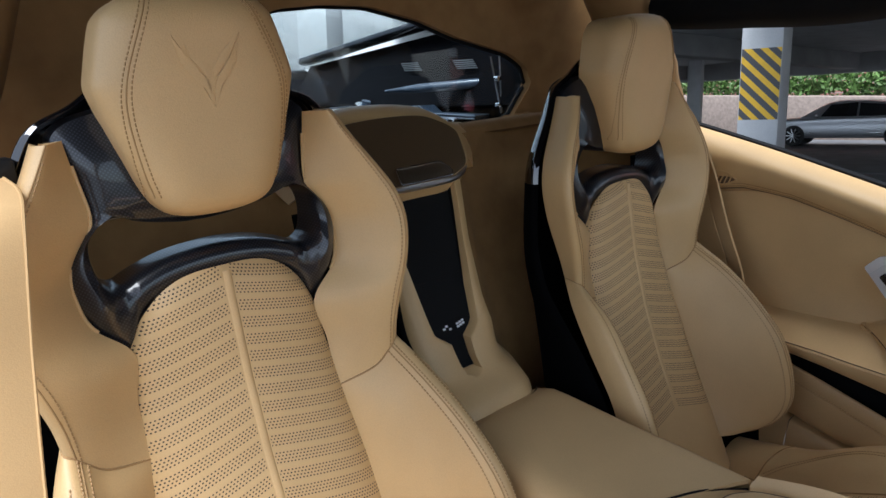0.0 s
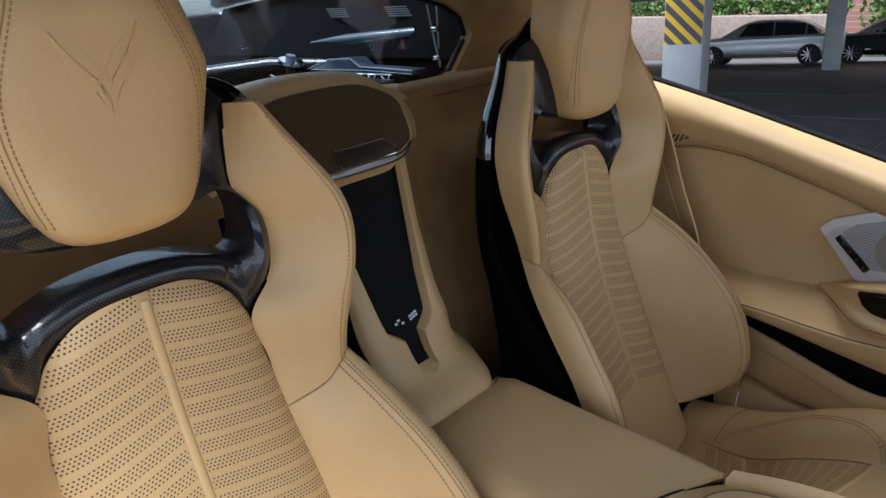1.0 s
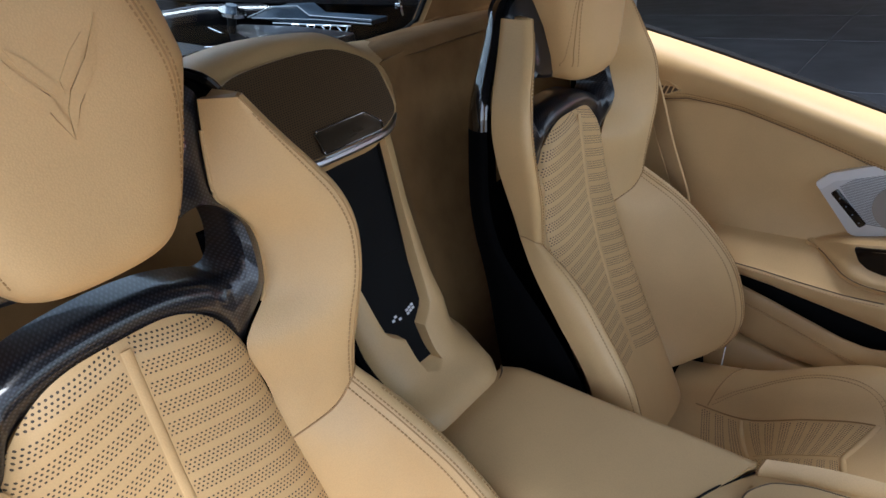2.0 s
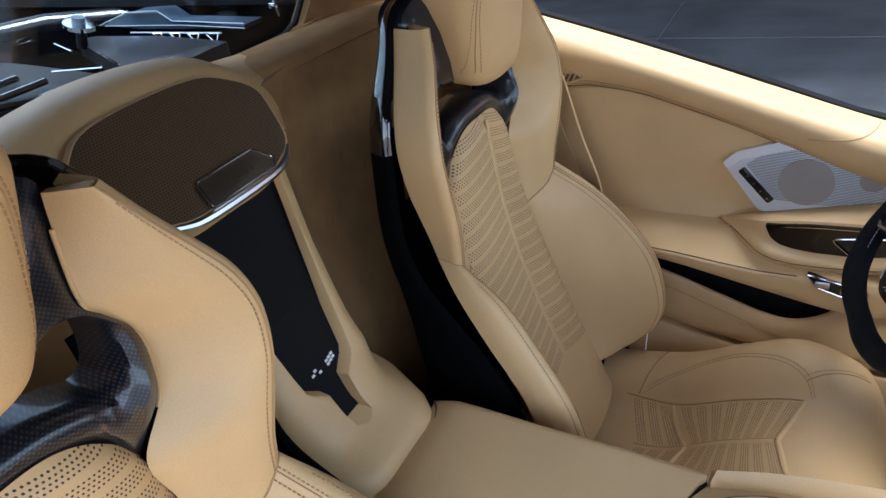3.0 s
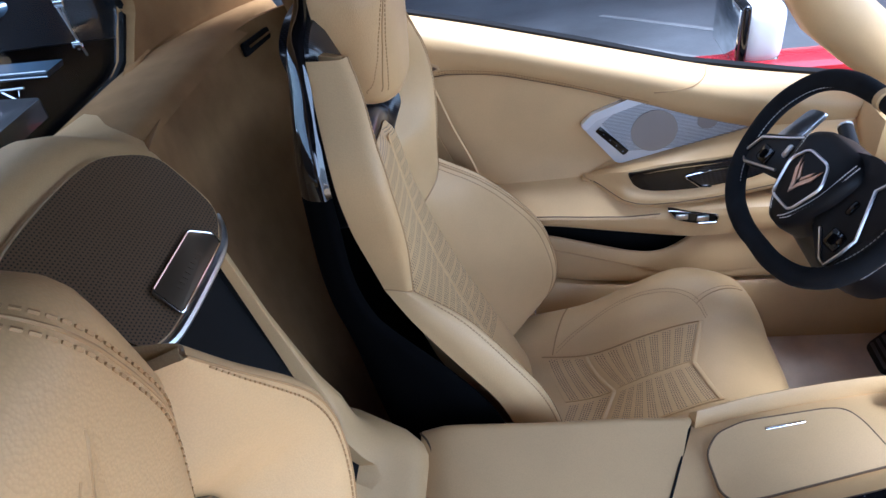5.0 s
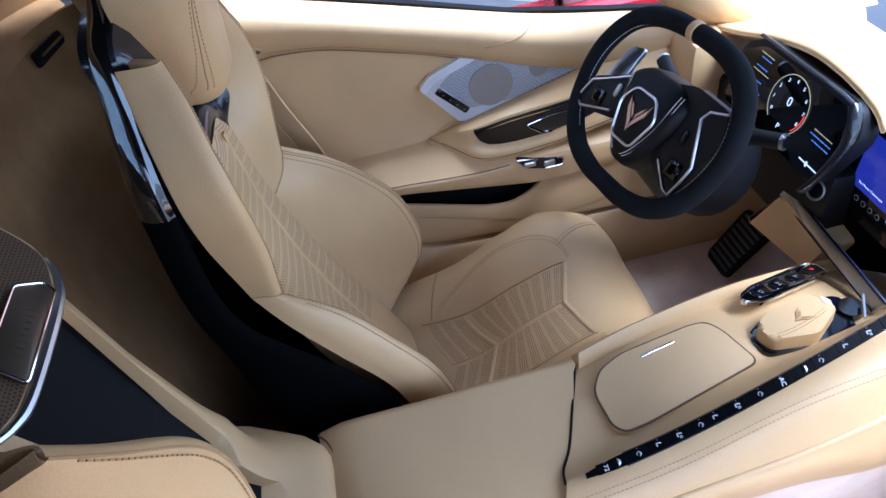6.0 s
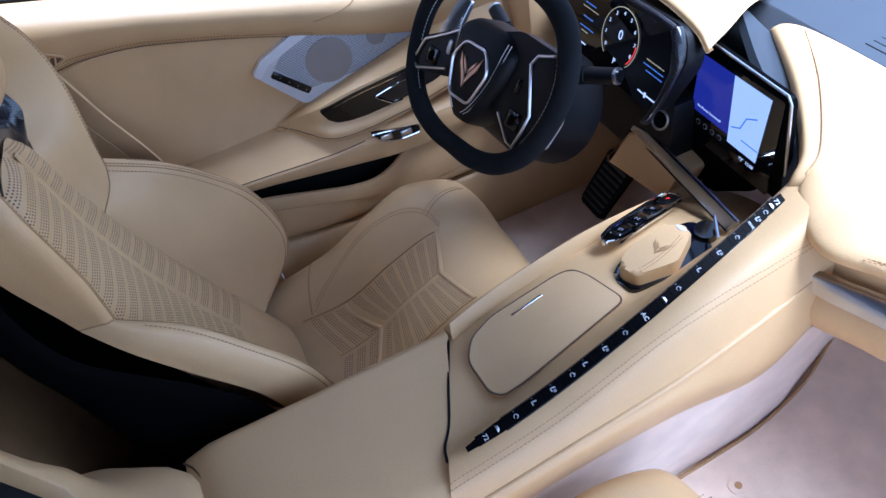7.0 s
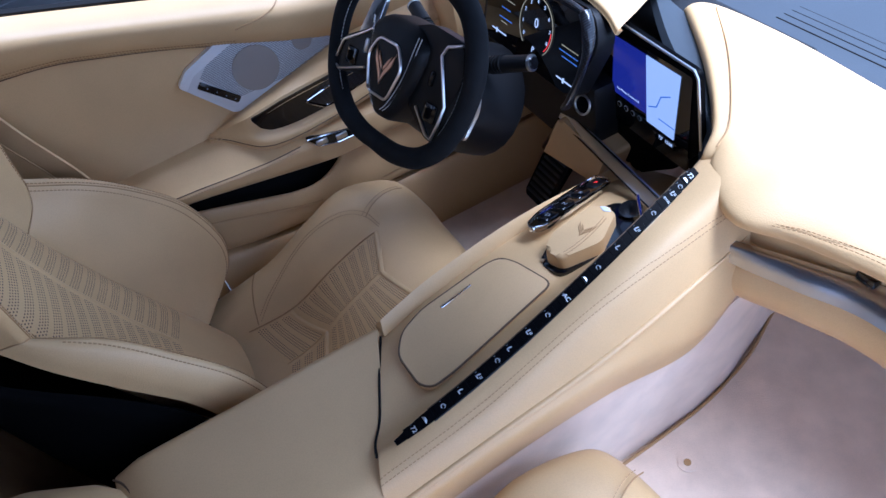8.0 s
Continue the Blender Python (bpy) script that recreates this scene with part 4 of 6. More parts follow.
spine_t = spline([(0, a, b) for a, b in TP], 70)
net = []
for p in spine_t:
    row = []
    hw, sh = tower_half(p[2]), slot_half(p[2])
    open_slot = sh > 0.001
    s_ = max(sh, 0.004)
    side = [(1.35 * hw, 0), (1.2 * hw, 0), (1.06 * hw, 0), (hw, 0)] + [(s_ + (hw - s_) * k, 0) for k in (0.8, 0.6, 0.4, 0.2, 0.06)] + [(s_ + 0.0008, 0.0012), (s_ - 0.0012, 0.026), (s_ * 0.7 - 0.0008, 0.026), (s_ * 0.35, 0.026)]
    for x, dip in [(-x, e) for x, e in side] + [(0.0, 0.026)] + side[::-1]:
        c = x / hw
        y = p[1] + (0.010 * max(0.0, abs(c) - 0.8) / 0.2 if abs(c) < 1 else 0.010 + 0.9 * (abs(x) - hw) * 2.2) + 0.022 * max(0.0, min(1.0, (abs(c) - 0.45) / 0.5)) ** 2 * max(0.0, min(1.0, (0.66 - p[2]) / 0.06))
        row.append((x + tower_lean(p[2]), y + (dip if open_slot else 0.0), p[2]))
    net.append(row)
part("body", thicken(net_bm(net), 0.006), leather, tower, "tan leather tower body")
net = []
for z in np.linspace(0.606, 0.915, 40):
    y = float(np.interp(z, spine_t[:, 2], spine_t[:, 1])) + 0.0195
    sh = slot_half(z) + 0.001
    net.append([(q + tower_lean(z), y + d, z) for q, d in ((-sh, -0.014), (-sh * 0.97, 0), (-sh * 0.4, 0), (sh * 0.4, 0), (sh * 0.97, 0), (sh, -0.014))])
slot = part("slot", net_bm(net), rubber, tower, "black rubber lined slot")
part("slot_step", box_bm((-0.052, 0.800, 0.742), (0.052, 0.8115, 0.748), 0.003), rubber, slot)
fm = basis((0.0, 0.7635, 0.668), (1, 0, 0), (0, 0.045, 0.09)) @ Matrix.Diagonal((0.72, 0.72, 1, 1))
bm = None
for s in (-1, 1):
    for k in range(3):
        for j in range(2):
            if (k + j) % 2 == 0 or s > 0:
                x0 = s * 0.012 + s * k * 0.0085
                bm = plate_bm([(x0 - 0.0035, -0.006 + j * 0.007 + k * 0.002), (x0 + 0.0035, -0.006 + j * 0.007 + k * 0.002), (x0 + 0.0035, -0.001 + j * 0.007 + k * 0.002), (x0 - 0.0035, -0.001 + j * 0.007 + k * 0.002)], fm, 0.0006, bm=bm)
part("flag_mark", bm, white_print, slot, "small crossed flags mark in white")
part("base_seam", tube_bm(spline([(-0.066, 0.690, 0.549), (-0.058, 0.662, 0.551), (-0.036, 0.643, 0.554), (0.01, 0.640, 0.556), (0.05, 0.645, 0.555), (0.080, 0.655, 0.553), (0.098, 0.668, 0.550)], 40), 0.0015, 6), seam_dark, tower)
# speaker head of the tower
GM = basis((0.008, 0.834, 0.907), (1, 0, 0), (0, 0.123, 0.112))
half = [(0.0, -0.004), (0.055, -0.004), (0.086, 0.002), (0.120, 0.022), (0.142, 0.075), (0.146, 0.105), (0.125, 0.132), (0.085, 0.154), (0.0, 0.160)]
go = [tuple(p) for p in spline(half + [(-a, b) for a, b in half[-2:0:-1]], 80, closed=True)]
head = part("speaker_head", plate_bm(go, GM, 0.060, 0.0035, 2), leather, tower, "rounded tan speaker head")
mesh_mat = perforated("speaker_cloth", (0.125, 0.075, 0.036), 0.0, 0.032, 0.0036, 1.0, hollow=(0.010, 0.007, 0.004, 1))
gi = [(a * 0.955, 0.078 + (b - 0.078) * 0.94) for a, b in go]
bm = plate_bm(gi, GM @ Matrix.Translation((0, 0, 0.0045)), 0.008)
layer = bm.loops.layers.uv.new("UVMap")
inv = GM.inverted()
for f in bm.faces:
    for lp in f.loops:
        q = inv @ lp.vert.co
        lp[layer].uv = (q.x + 0.5, q.y + 0.5)
part("speaker_grille", bm, mesh_mat, head, "brown perforated speaker grille")
part("grille_rim", tube_bm([GM @ Vector((a, b, 0.002)) for a, b in gi], 0.0022, 6, closed=True), leather_lid, head, "thin grille rim")
lo = [GM @ Vector((a, b, 0.003)) for a, b in spline([(-0.110, 0.016), (-0.085, 0.001), (-0.05, -0.006), (0.05, -0.006), (0.085, 0.001), (0.110, 0.016)], 30)]
part("lower_rim", tube_bm(lo, [0.0018 + 0.0037 * math.sin(math.pi * k / 29) ** 0.6 for k in range(30)], 8), steel, head)
ho = rounded([(-0.050, 0.000), (-0.042, 0.034), (0.052, 0.034), (0.066, 0.012), (0.060, 0.000)], 0.0045)
part("latch_pull", plate_bm(ho[::-1], GM @ Matrix.Translation((0.006, 0, 0.0085)), 0.006, 0.002), material("bronze_trim", (0.15, 0.115, 0.08), 0.35, metal=0.7), head, "bronze latch pull with small writing")
part("latch_rim", tube_bm([GM @ Vector((a + 0.006, b, 0.009)) for a, b in ho], 0.0011, 6, closed=True), chrome, head)
bm = None
for k in range(8):
    x0 = -0.024 + k * 0.0075
    bm = plate_bm([(x0, 0.011), (x0 + 0.004, 0.011), (x0 + 0.004, 0.017), (x0, 0.017)], GM @ Matrix.Translation((0.006, 0, 0.0092)), 0.0005, bm=bm)
part("latch_marks", bm, bpy.data.materials["bronze_trim"], head)
hood = [[(-0.30, 1.075, 0.975), (-0.20, 1.07, 0.99), (-0.14, 1.06, 1.015), (0.0, 1.06, 1.03), (0.14, 1.06, 1.015), (0.20, 1.07, 0.985), (0.30, 1.075, 0.97)],
        [(-0.28, 1.03, 0.972), (-0.19, 1.01, 0.995), (-0.13, 1.0, 1.022), (0.0, 0.995, 1.036), (0.13, 1.0, 1.022), (0.19, 1.01, 0.99), (0.28, 1.03, 0.97)],
        [(-0.24, 0.97, 0.962), (-0.185, 0.95, 0.985), (-0.13, 0.955, 1.006), (0.0, 0.962, 1.018), (0.13, 0.955, 1.006), (0.185, 0.95, 0.98), (0.24, 0.97, 0.96)],
        [(-0.20, 0.92, 0.90), (-0.165, 0.90, 0.93), (-0.14, 0.925, 0.965), (0.0, 0.945, 0.97), (0.14, 0.925, 0.965), (0.165, 0.90, 0.93), (0.20, 0.92, 0.90)]]
sheet("hood", hood, leather, 40, 24, parent=tower, label="smooth tan cover behind the speaker")

# ---------------------------------------------------------------- dashboard
dash = thing("dashboard", "tan leather dashboard with stitched pad and chrome air outlet", "dashboard", pose(0, 0, 0))
pad = []
for x, yb in ((-0.80, -0.19), (-0.6, -0.188), (-0.4, -0.186), (-0.25, -0.178), (-0.14, -0.150), (-0.075, -0.118), (-0.03, -0.128)):
    pad.append([(x, yb - 0.014, 0.618), (x, yb, 0.630), (x, yb - 0.010, 0.646), (x, yb - 0.07, 0.660), (x, -0.33, 0.668), (x, -0.390, 0.662), (x, -0.412, 0.640), (x, -0.42, 0.60)])
pad.append([(0.012, -0.155, 0.610), (0.012, -0.150, 0.630), (0.016, -0.165, 0.650), (0.025, -0.21, 0.666), (0.07, -0.33, 0.674), (0.12, -0.400, 0.664), (0.15, -0.42, 0.642), (0.16, -0.43, 0.60)])
pad.append([(0.022, -0.160, 0.610), (0.022, -0.161, 0.632), (0.024, -0.172, 0.652), (0.044, -0.212, 0.668), (0.145, -0.300, 0.676), (0.262, -0.385, 0.670), (0.285, -0.405, 0.645), (0.29, -0.41, 0.60)])
pad.append([(0.036, -0.155, 0.605), (0.036, -0.157, 0.625), (0.038, -0.167, 0.648), (0.062, -0.202, 0.664), (0.165, -0.280, 0.670), (0.292, -0.358, 0.664), (0.318, -0.375, 0.640), (0.322, -0.385, 0.60)])
pad.append([(0.040, -0.160, 0.590), (0.040, -0.162, 0.605), (0.042, -0.172, 0.615), (0.066, -0.207, 0.625), (0.169, -0.286, 0.628), (0.296, -0.364, 0.622), (0.322, -0.380, 0.610), (0.326, -0.390, 0.59)])
part("pad_piping", tube_bm(spline([(0.026, -0.176, 0.6555), (0.046, -0.214, 0.6705), (0.146, -0.302, 0.6785), (0.258, -0.382, 0.6725)], 40), 0.0012, 6), thread, dash)
sheet("dash_pad", pad, leather, 40, 60, parent=dash, label="smooth tan leather dashboard pad")
for off in (0.0, 0.008):
    line = spline([(-0.80, -0.188 - off, 0.6455), (-0.4, -0.188 - off, 0.6455), (-0.24, -0.182 - off, 0.6455), (-0.15, -0.156 - off * 0.7, 0.646), (-0.105, -0.136 - off * 0.5, 0.642)], 100)
    part("stitching", stitches_bm([(a, b, c + 0.0015) for a, b, c in line]), thread, dash)
# passenger's lower dash with the air outlet
slot_bm = box_bm((-0.78, -0.29, 0.570), (-0.120, -0.215, 0.620), 0.004)
part("outlet_slot", slot_bm, satin_black, dash, "black air outlet slot")
bar_l = [[(x, y - 0.010, 0.5815), (x, y, 0.5795), (x, y + w * 0.6, 0.571), (x, y + w, 0.558)] for x, y, w in ((-0.78, -0.208, 0.030), (-0.4, -0.208, 0.030), (-0.235, -0.205, 0.028), (-0.15, -0.170, 0.022), (-0.09, -0.140, 0.014), (-0.060, -0.124, 0.006))]
sheet("outlet_bar", bar_l, steel, 12, 30, parent=dash, label="brushed steel bar of the air outlet")
part("outlet_tab", box_bm((-0.205, -0.214, 0.576), (-0.180, -0.196, 0.592), 0.004), gloss_black, dash)
glove = [[(x, yy - 0.03, 0.615), (x, yy - 0.036, 0.562), (x, yy - 0.012, 0.548), (x, yy + 0.006, 0.525), (x, yy - 0.002, 0.500), (x, yy - 0.035, 0.475), (x, yy - 0.14, 0.45), (x, yy - 0.30, 0.44)] for x, yy in ((-0.80, -0.196), (-0.5, -0.196), (-0.25, -0.194), (-0.14, -0.164), (-0.075, -0.138), (-0.03, -0.132))]
sheet("glove_box", glove, leather, 30, 30, parent=dash, label="tan leather glove box front")
part("front_trim", box_bm((-0.80, -0.50, 0.36), (0.80, -0.44, 0.62), 0.02), satin_black, dash)
tagged(part("footwell_wall", box_bm((-0.80, -0.92, 0.10), (0.80, -0.86, 0.66), 0.02), carpet), "beige carpeted front bulkhead", "wall", kind="structure")
tun = [[(-0.080 + dx, y, 0.46), (-0.074 + dx, y, 0.40), (-0.058 + dx, y, 0.26), (-0.044 + dx, y, 0.16), (-0.042 + dx, y, 0.12)] for y, dx in ((0.42, -0.005), (0.2, 0.0), (0.0, 0.004), (-0.2, 0.02), (-0.42, 0.09), (-0.88, 0.10))]
tagged(sheet("tunnel_carpet", tun, carpet, 14, 14), "beige carpet on the tunnel side", "carpet", kind="structure")
tun = [[(0.225, y, 0.33), (0.242, y, 0.26), (0.24, y, 0.13)] for y in (0.35, 0.1, -0.2, -0.5, -0.88)]
tagged(sheet("tunnel_carpet_driver", tun, carpet, 14, 14), "beige carpet on the tunnel side", "carpet", kind="structure")
cowl = [[(x, y, z) for x in (-0.80, -0.4, 0.0, 0.4, 0.80)] for y, z in ((-0.38, 0.635), (-0.50, 0.632), (-0.70, 0.622), (-1.05, 0.605))]
tagged(sheet("cowl", cowl, pad_grey, 30, 14), "grey textured cowl below the windscreen", "cowl", kind="structure")
for k in range(6):
    y = -0.470 - 0.016 * k
    tagged(part("cowl_slat", tube_bm([(-0.6, y, 0.6345 - 0.06 * (-0.45 - y)), (0.22, y, 0.6345 - 0.06 * (-0.45 - y))], 0.0011, 6), satin_black), "dark cowl slat", "slat", group="cowl slats", kind="structure")
# passenger mat
mat_o = rounded([(-0.060, 0.18), (-0.049, -0.01), (-0.039, -0.15), (-0.007, -0.28), (0.058, -0.41), (0.058, -0.70), (-0.57, -0.70), (-0.64, 0.18)][::-1], 0.05, 6)
floor_mat = thing("floor_mat", "beige carpet floor mat with bound edge", "floor mat", pose(0, 0, 0))
MM = Matrix.Translation((0, 0, 0.134))
part("mat", plate_bm(mat_o, MM, 0.010, 0.003), carpet, floor_mat)
part("binding", tube_bm([MM @ Vector((a, b, 0)) for a, b in mat_o], 0.0030, 6, closed=True), thread, floor_mat, "brown bound edge")
part("fixing_button", disc_bm((-0.105, -0.055, 0.137), 0.016, (0, 0, 1), 0.004, 24), carpet, floor_mat, "beige fixing button")
part("fixing_button_hub", disc_bm((-0.105, -0.055, 0.139), 0.006, (0, 0, 1), 0.004, 20), thread, floor_mat)

# instrument screen in its carbon framed housing
clu = thing("instrument_cluster", "digital instrument screen in a carbon framed housing", "instrument cluster", pose(0.375, -0.13, 0.682, 0, 0, 0))
CM = basis((0, 0, 0), (-1, 0, 0), (0, -0.30, 1))
part("housing", plate_bm(rounded([(-0.165, -0.060), (0.108, -0.058), (0.146, 0.045), (0.122, 0.084), (-0.11, 0.078), (-0.165, 0.045)], 0.02), CM @ Matrix.Translation((0, 0, -0.004)), 0.03, 0.003), satin_black, clu, "black housing")
face = part("screen", plate_bm(rounded([(-0.150, -0.050), (0.106, -0.050), (0.134, 0.04), (0.112, 0.072), (-0.10, 0.068), (-0.150, 0.04)], 0.015), CM @ Matrix.Translation((0, 0, 0.001)), 0.004), glass_black, clu, "black glass display")
part("frame", tube_bm([CM @ Vector((a, b, h)) for a, b, h in spline([(-0.12, 0.078, 0.004), (0.0, 0.083, 0.008), (0.10, 0.086, 0.012), (0.128, 0.078, 0.013), (0.142, 0.045, 0.013), (0.137, 0.0, 0.012), (0.122, -0.048, 0.010), (0.112, -0.064, 0.006)], 50)], [0.004] * 18 + [0.0095] * 32, 10, flat=0.6), carbon, clu, "carbon fibre frame")


def glyphs(body, size, x, y, mat, parent, m, name="writing"):
    bm = text_bm(body, size)
    bmesh.ops.transform(bm, matrix=m @ Matrix.Translation((x, y, 0.002)), verts=bm.verts)
    return part(name, bm, mat, parent, smooth=False, fix=False)


glyphs("0", 0.021, 0.0, 0.022, screen_white, face, CM)
glyphs("P", 0.013, 0.0, -0.020, screen_white, face, CM)
for k in range(9):
    a = radians(215 - k * 30)
    glyphs(str(k), 0.0085, 0.037 * math.cos(a), 0.018 + 0.037 * math.sin(a), screen_white, face, CM)
arc = [CM @ Vector((0.0455 * math.cos(radians(a)), 0.018 + 0.0455 * math.sin(radians(a)), 0.0025)) for a in range(-50, 231, 8)]
part("dial_ring", tube_bm(arc, 0.0007, 5), screen_amber, face)
for s, lines_ in ((-1, ((0.056, 0.034), (0.049, 0.022), (0.034, 0.030), (0.027, 0.040), (0.012, 0.026), (-0.004, 0.034), (-0.011, 0.020))), (1, ((0.016, 0.040), (0.008, 0.048), (0.0, 0.030)))):
    for k, (y, w) in enumerate(lines_):   # rows of small print, too fine to read
        x0 = s * 0.090 - w / 2
        bm = None
        while x0 < s * 0.090 + w / 2:
            n_ = 0.004 + 0.003 * ((k * 7 + int(x0 * 900)) % 3)
            bm = plate_bm([(x0, y), (x0 + n_, y), (x0 + n_, y + 0.0017), (x0, y + 0.0017)], CM @ Matrix.Translation((0, 0, 0.0016)), 0.0004, bm=bm)
            x0 += n_ + 0.0016
        part("readout_print", bm, screen_cyan if k % 3 else screen_amber, face)
for x0, x1, y in ((0.070, 0.125, -0.034), (-0.125, -0.080, -0.030)):
    part("gauge_bar", plate_bm([(x0, y), (x1, y), (x1, y + 0.0022), (x0, y + 0.0022)], CM @ Matrix.Translation((0, 0, 0.0016)), 0.0004), screen_white, face)
    xm = x0 * 0.7 + x1 * 0.3
    part("gauge_mark", plate_bm([(xm, y - 0.003), (xm + 0.004, y - 0.003), (xm + 0.004, y + 0.005), (xm, y + 0.005)], CM @ Matrix.Translation((0, 0, 0.002)), 0.0004), screen_white, face)
part("dial_sector", tube_bm([CM @ Vector((0.0415 * math.cos(radians(a)), 0.018 + 0.0415 * math.sin(radians(a)), 0.0025)) for a in range(-45, 6, 5)], 0.0007, 5), screen_red, face)

# middle touch screen
ts = thing("touch_screen", "black glass touch screen showing a blue page and a map", "touch screen", pose(0, 0, 0))
SM = basis((0.197, -0.2, 0.64), (-1, 0.04, 0.03), (0.15, 0, 1))
part("housing", plate_bm(rounded([(-0.225, -0.160), (-0.02, -0.170), (0.068, -0.105), (0.122, -0.04), (0.108, 0.078), (-0.085, 0.085), (-0.20, 0.02)], 0.012), SM @ Matrix.Translation((0, 0, -0.002)), 0.010, 0.003), key_black, ts, "black screen housing")
gl = part("glass", plate_bm(rounded([(-0.100, -0.090), (0.098, -0.090), (0.102, 0.070), (-0.095, 0.070)], 0.006), SM @ Matrix.Translation((0, 0, 0.001)), 0.003), glass_black, ts)
part("page", plate_bm([(-0.082, -0.038), (0.006, -0.038), (0.006, 0.062), (-0.070, 0.062)], SM @ Matrix.Translation((0, 0, 0.002)), 0.0008), screen_blue, gl, "dark blue page")
part("map", plate_bm([(0.006, -0.050), (0.068, -0.050), (0.080, 0.062), (0.006, 0.062)], SM @ Matrix.Translation((0, 0, 0.002)), 0.0008), screen_map, gl, "pale blue map")
bm = tube_bm([SM @ Vector(p) for p in ((0.012, -0.02, 0.0022), (0.03, -0.012, 0.0022), (0.04, 0.01, 0.0022), (0.06, 0.02, 0.0022))], 0.0012, 5)
bm = tube_bm([SM @ Vector(p) for p in ((0.035, -0.03, 0.0022), (0.07, -0.03, 0.0022))], 0.001, 5, bm=bm)
part("map_roads", bm, screen_cyan, gl)
glyphs("No Phone Connected", 0.0062, -0.040, -0.026, screen_white, gl, SM)
glyphs("72°  12:58", 0.0075, 0.050, -0.062, screen_white, gl, SM)
for k in range(5):
    part("icon", disc_bm(SM @ Vector((-0.080 + k * 0.017, -0.055, 0.0022)), 0.0048, SM.to_3x3() @ Vector((0, 0, 1)), 0.0006, 16), icon_print, gl)
    part("icon_face", disc_bm(SM @ Vector((-0.080 + k * 0.017, -0.055, 0.0025)), 0.0037, SM.to_3x3() @ Vector((0, 0, 1)), 0.0006, 16), glass_black, gl)
part("edge_strip", tube_bm([SM @ Vector(p) for p in ((-0.080, 0.087, 0.0), (0.104, 0.081, 0.0), (0.111, 0.072, 0.0), (0.124, -0.035, 0.0))], 0.0022, 6), steel, ts, "bright edge strip")
div_line = spline([(0.372, -0.162, 0.518), (0.28, -0.152, 0.522), (0.18, -0.141, 0.528), (0.085, -0.129, 0.535)], 30)
# bright steel between black edges imitates the highlight along a dark strip
divider = part("divider_strip", thicken(net_bm([[p + np.array(d) for d in ((-0.004, -0.010, 0.012), (-0.0035, -0.004, 0.011), (0.0, 0.0, 0.004), (0.003, 0.004, -0.006), (0.003, 0.002, -0.012))] for p in div_line]), 0.006, (-0.4, 0.4, 1.2)), steel, dash, "dark brushed steel strip below the screen")
for d in ((-0.0037, -0.006, 0.0122), (0.0032, 0.0045, -0.0065)):
    part("strip_edge", tube_bm([p + np.array(d) for p in div_line], 0.0014, 6), gloss_black, divider, "black edge that leaves a highlight along the middle")
ring_m = basis((0.294, -0.158, 0.584), Vector((-0.2, 1, 0.35)).orthogonal(), Vector((-0.2, 1, 0.35)).cross(Vector((-0.2, 1, 0.35)).orthogonal()))
part("start_button", tube_bm([ring_m @ Vector((0.0155 * math.cos(a), 0.0155 * math.sin(a), 0.003)) for a in np.linspace(0, 2 * math.pi, 36, endpoint=False)], 0.0020, 8, closed=True), steel, dash, "silver ringed start button")
part("start_button_face", disc_bm((0.2938, -0.156, 0.5845), 0.0135, (-0.2, 1, 0.35), 0.012, 32), gloss_black, dash)
bh = [[(x, -0.168, zt - 0.008), (x, -0.178, zt), (x + 0.03 * f, -0.23, zt - 0.008), (x + 0.09 * f, -0.32, zt - 0.03), (x + 0.185 * f, -0.46, 0.65)] for x, zt, f in ((0.222, 0.742, 1), (0.25, 0.762, 0.9), (0.32, 0.775, 0.6), (0.40, 0.774, 0.3), (0.50, 0.750, 0.1), (0.60, 0.715, 0), (0.78, 0.66, 0))]
surround = [[(0.044, -0.165, 0.590), (0.070, -0.208, 0.636), (0.172, -0.288, 0.650), (0.300, -0.365, 0.650)], [(0.070, -0.190, 0.60), (0.095, -0.222, 0.645), (0.20, -0.286, 0.662), (0.33, -0.358, 0.665)], [(0.10, -0.215, 0.60), (0.13, -0.228, 0.66), (0.23, -0.265, 0.690), (0.37, -0.35, 0.685)]]
sheet("screen_surround", surround, pad_grey, 24, 16, parent=dash, label="grey textured recess behind the screen")
sheet("cluster_hood", bh, leather, 24, 30, parent=dash, label="tan leather hood over the instruments")
part("driver_under_dash", box_bm((0.10, -0.45, 0.50), (0.70, -0.235, 0.64), 0.02), satin_black, dash)
kb = plate_bm(rounded([(-0.440, 0.405), (-0.262, 0.440), (-0.232, 0.512), (-0.358, 0.526)], 0.012), basis((0, -0.15, 0), (-1, 0, 0), (0, 0, 1)), 0.07, 0.010, 3)
part("lower_fascia", box_bm((0.27, -0.26, 0.455), (0.66, -0.162, 0.620), 0.014), satin_black, dash, "black lower fascia round the column")
part("knee_pad", kb, leather, dash, "tan knee pad under the column")
part("dash_end", box_bm((0.62, -0.46, 0.42), (0.74, -0.10, 0.69), 0.03), leather, dash)

# pedals
ped = thing("brake_pedal", "black ribbed rubber foot pedal", "pedal", Matrix.Translation((0.555, -0.225, 0.215)) @ basis((0, 0, 0), (-1, 0, 0), (0.10, -0.62, 0.78)))
pedal_grey = material("pedal_rib", (0.035, 0.037, 0.042), 0.5)
part("plate", plate_bm(rounded([(-0.042, -0.070), (0.042, -0.070), (0.048, 0.070), (-0.048, 0.070)], 0.012), Matrix.Identity(4), 0.012, 0.003), rubber, ped, "black rubber pedal plate")
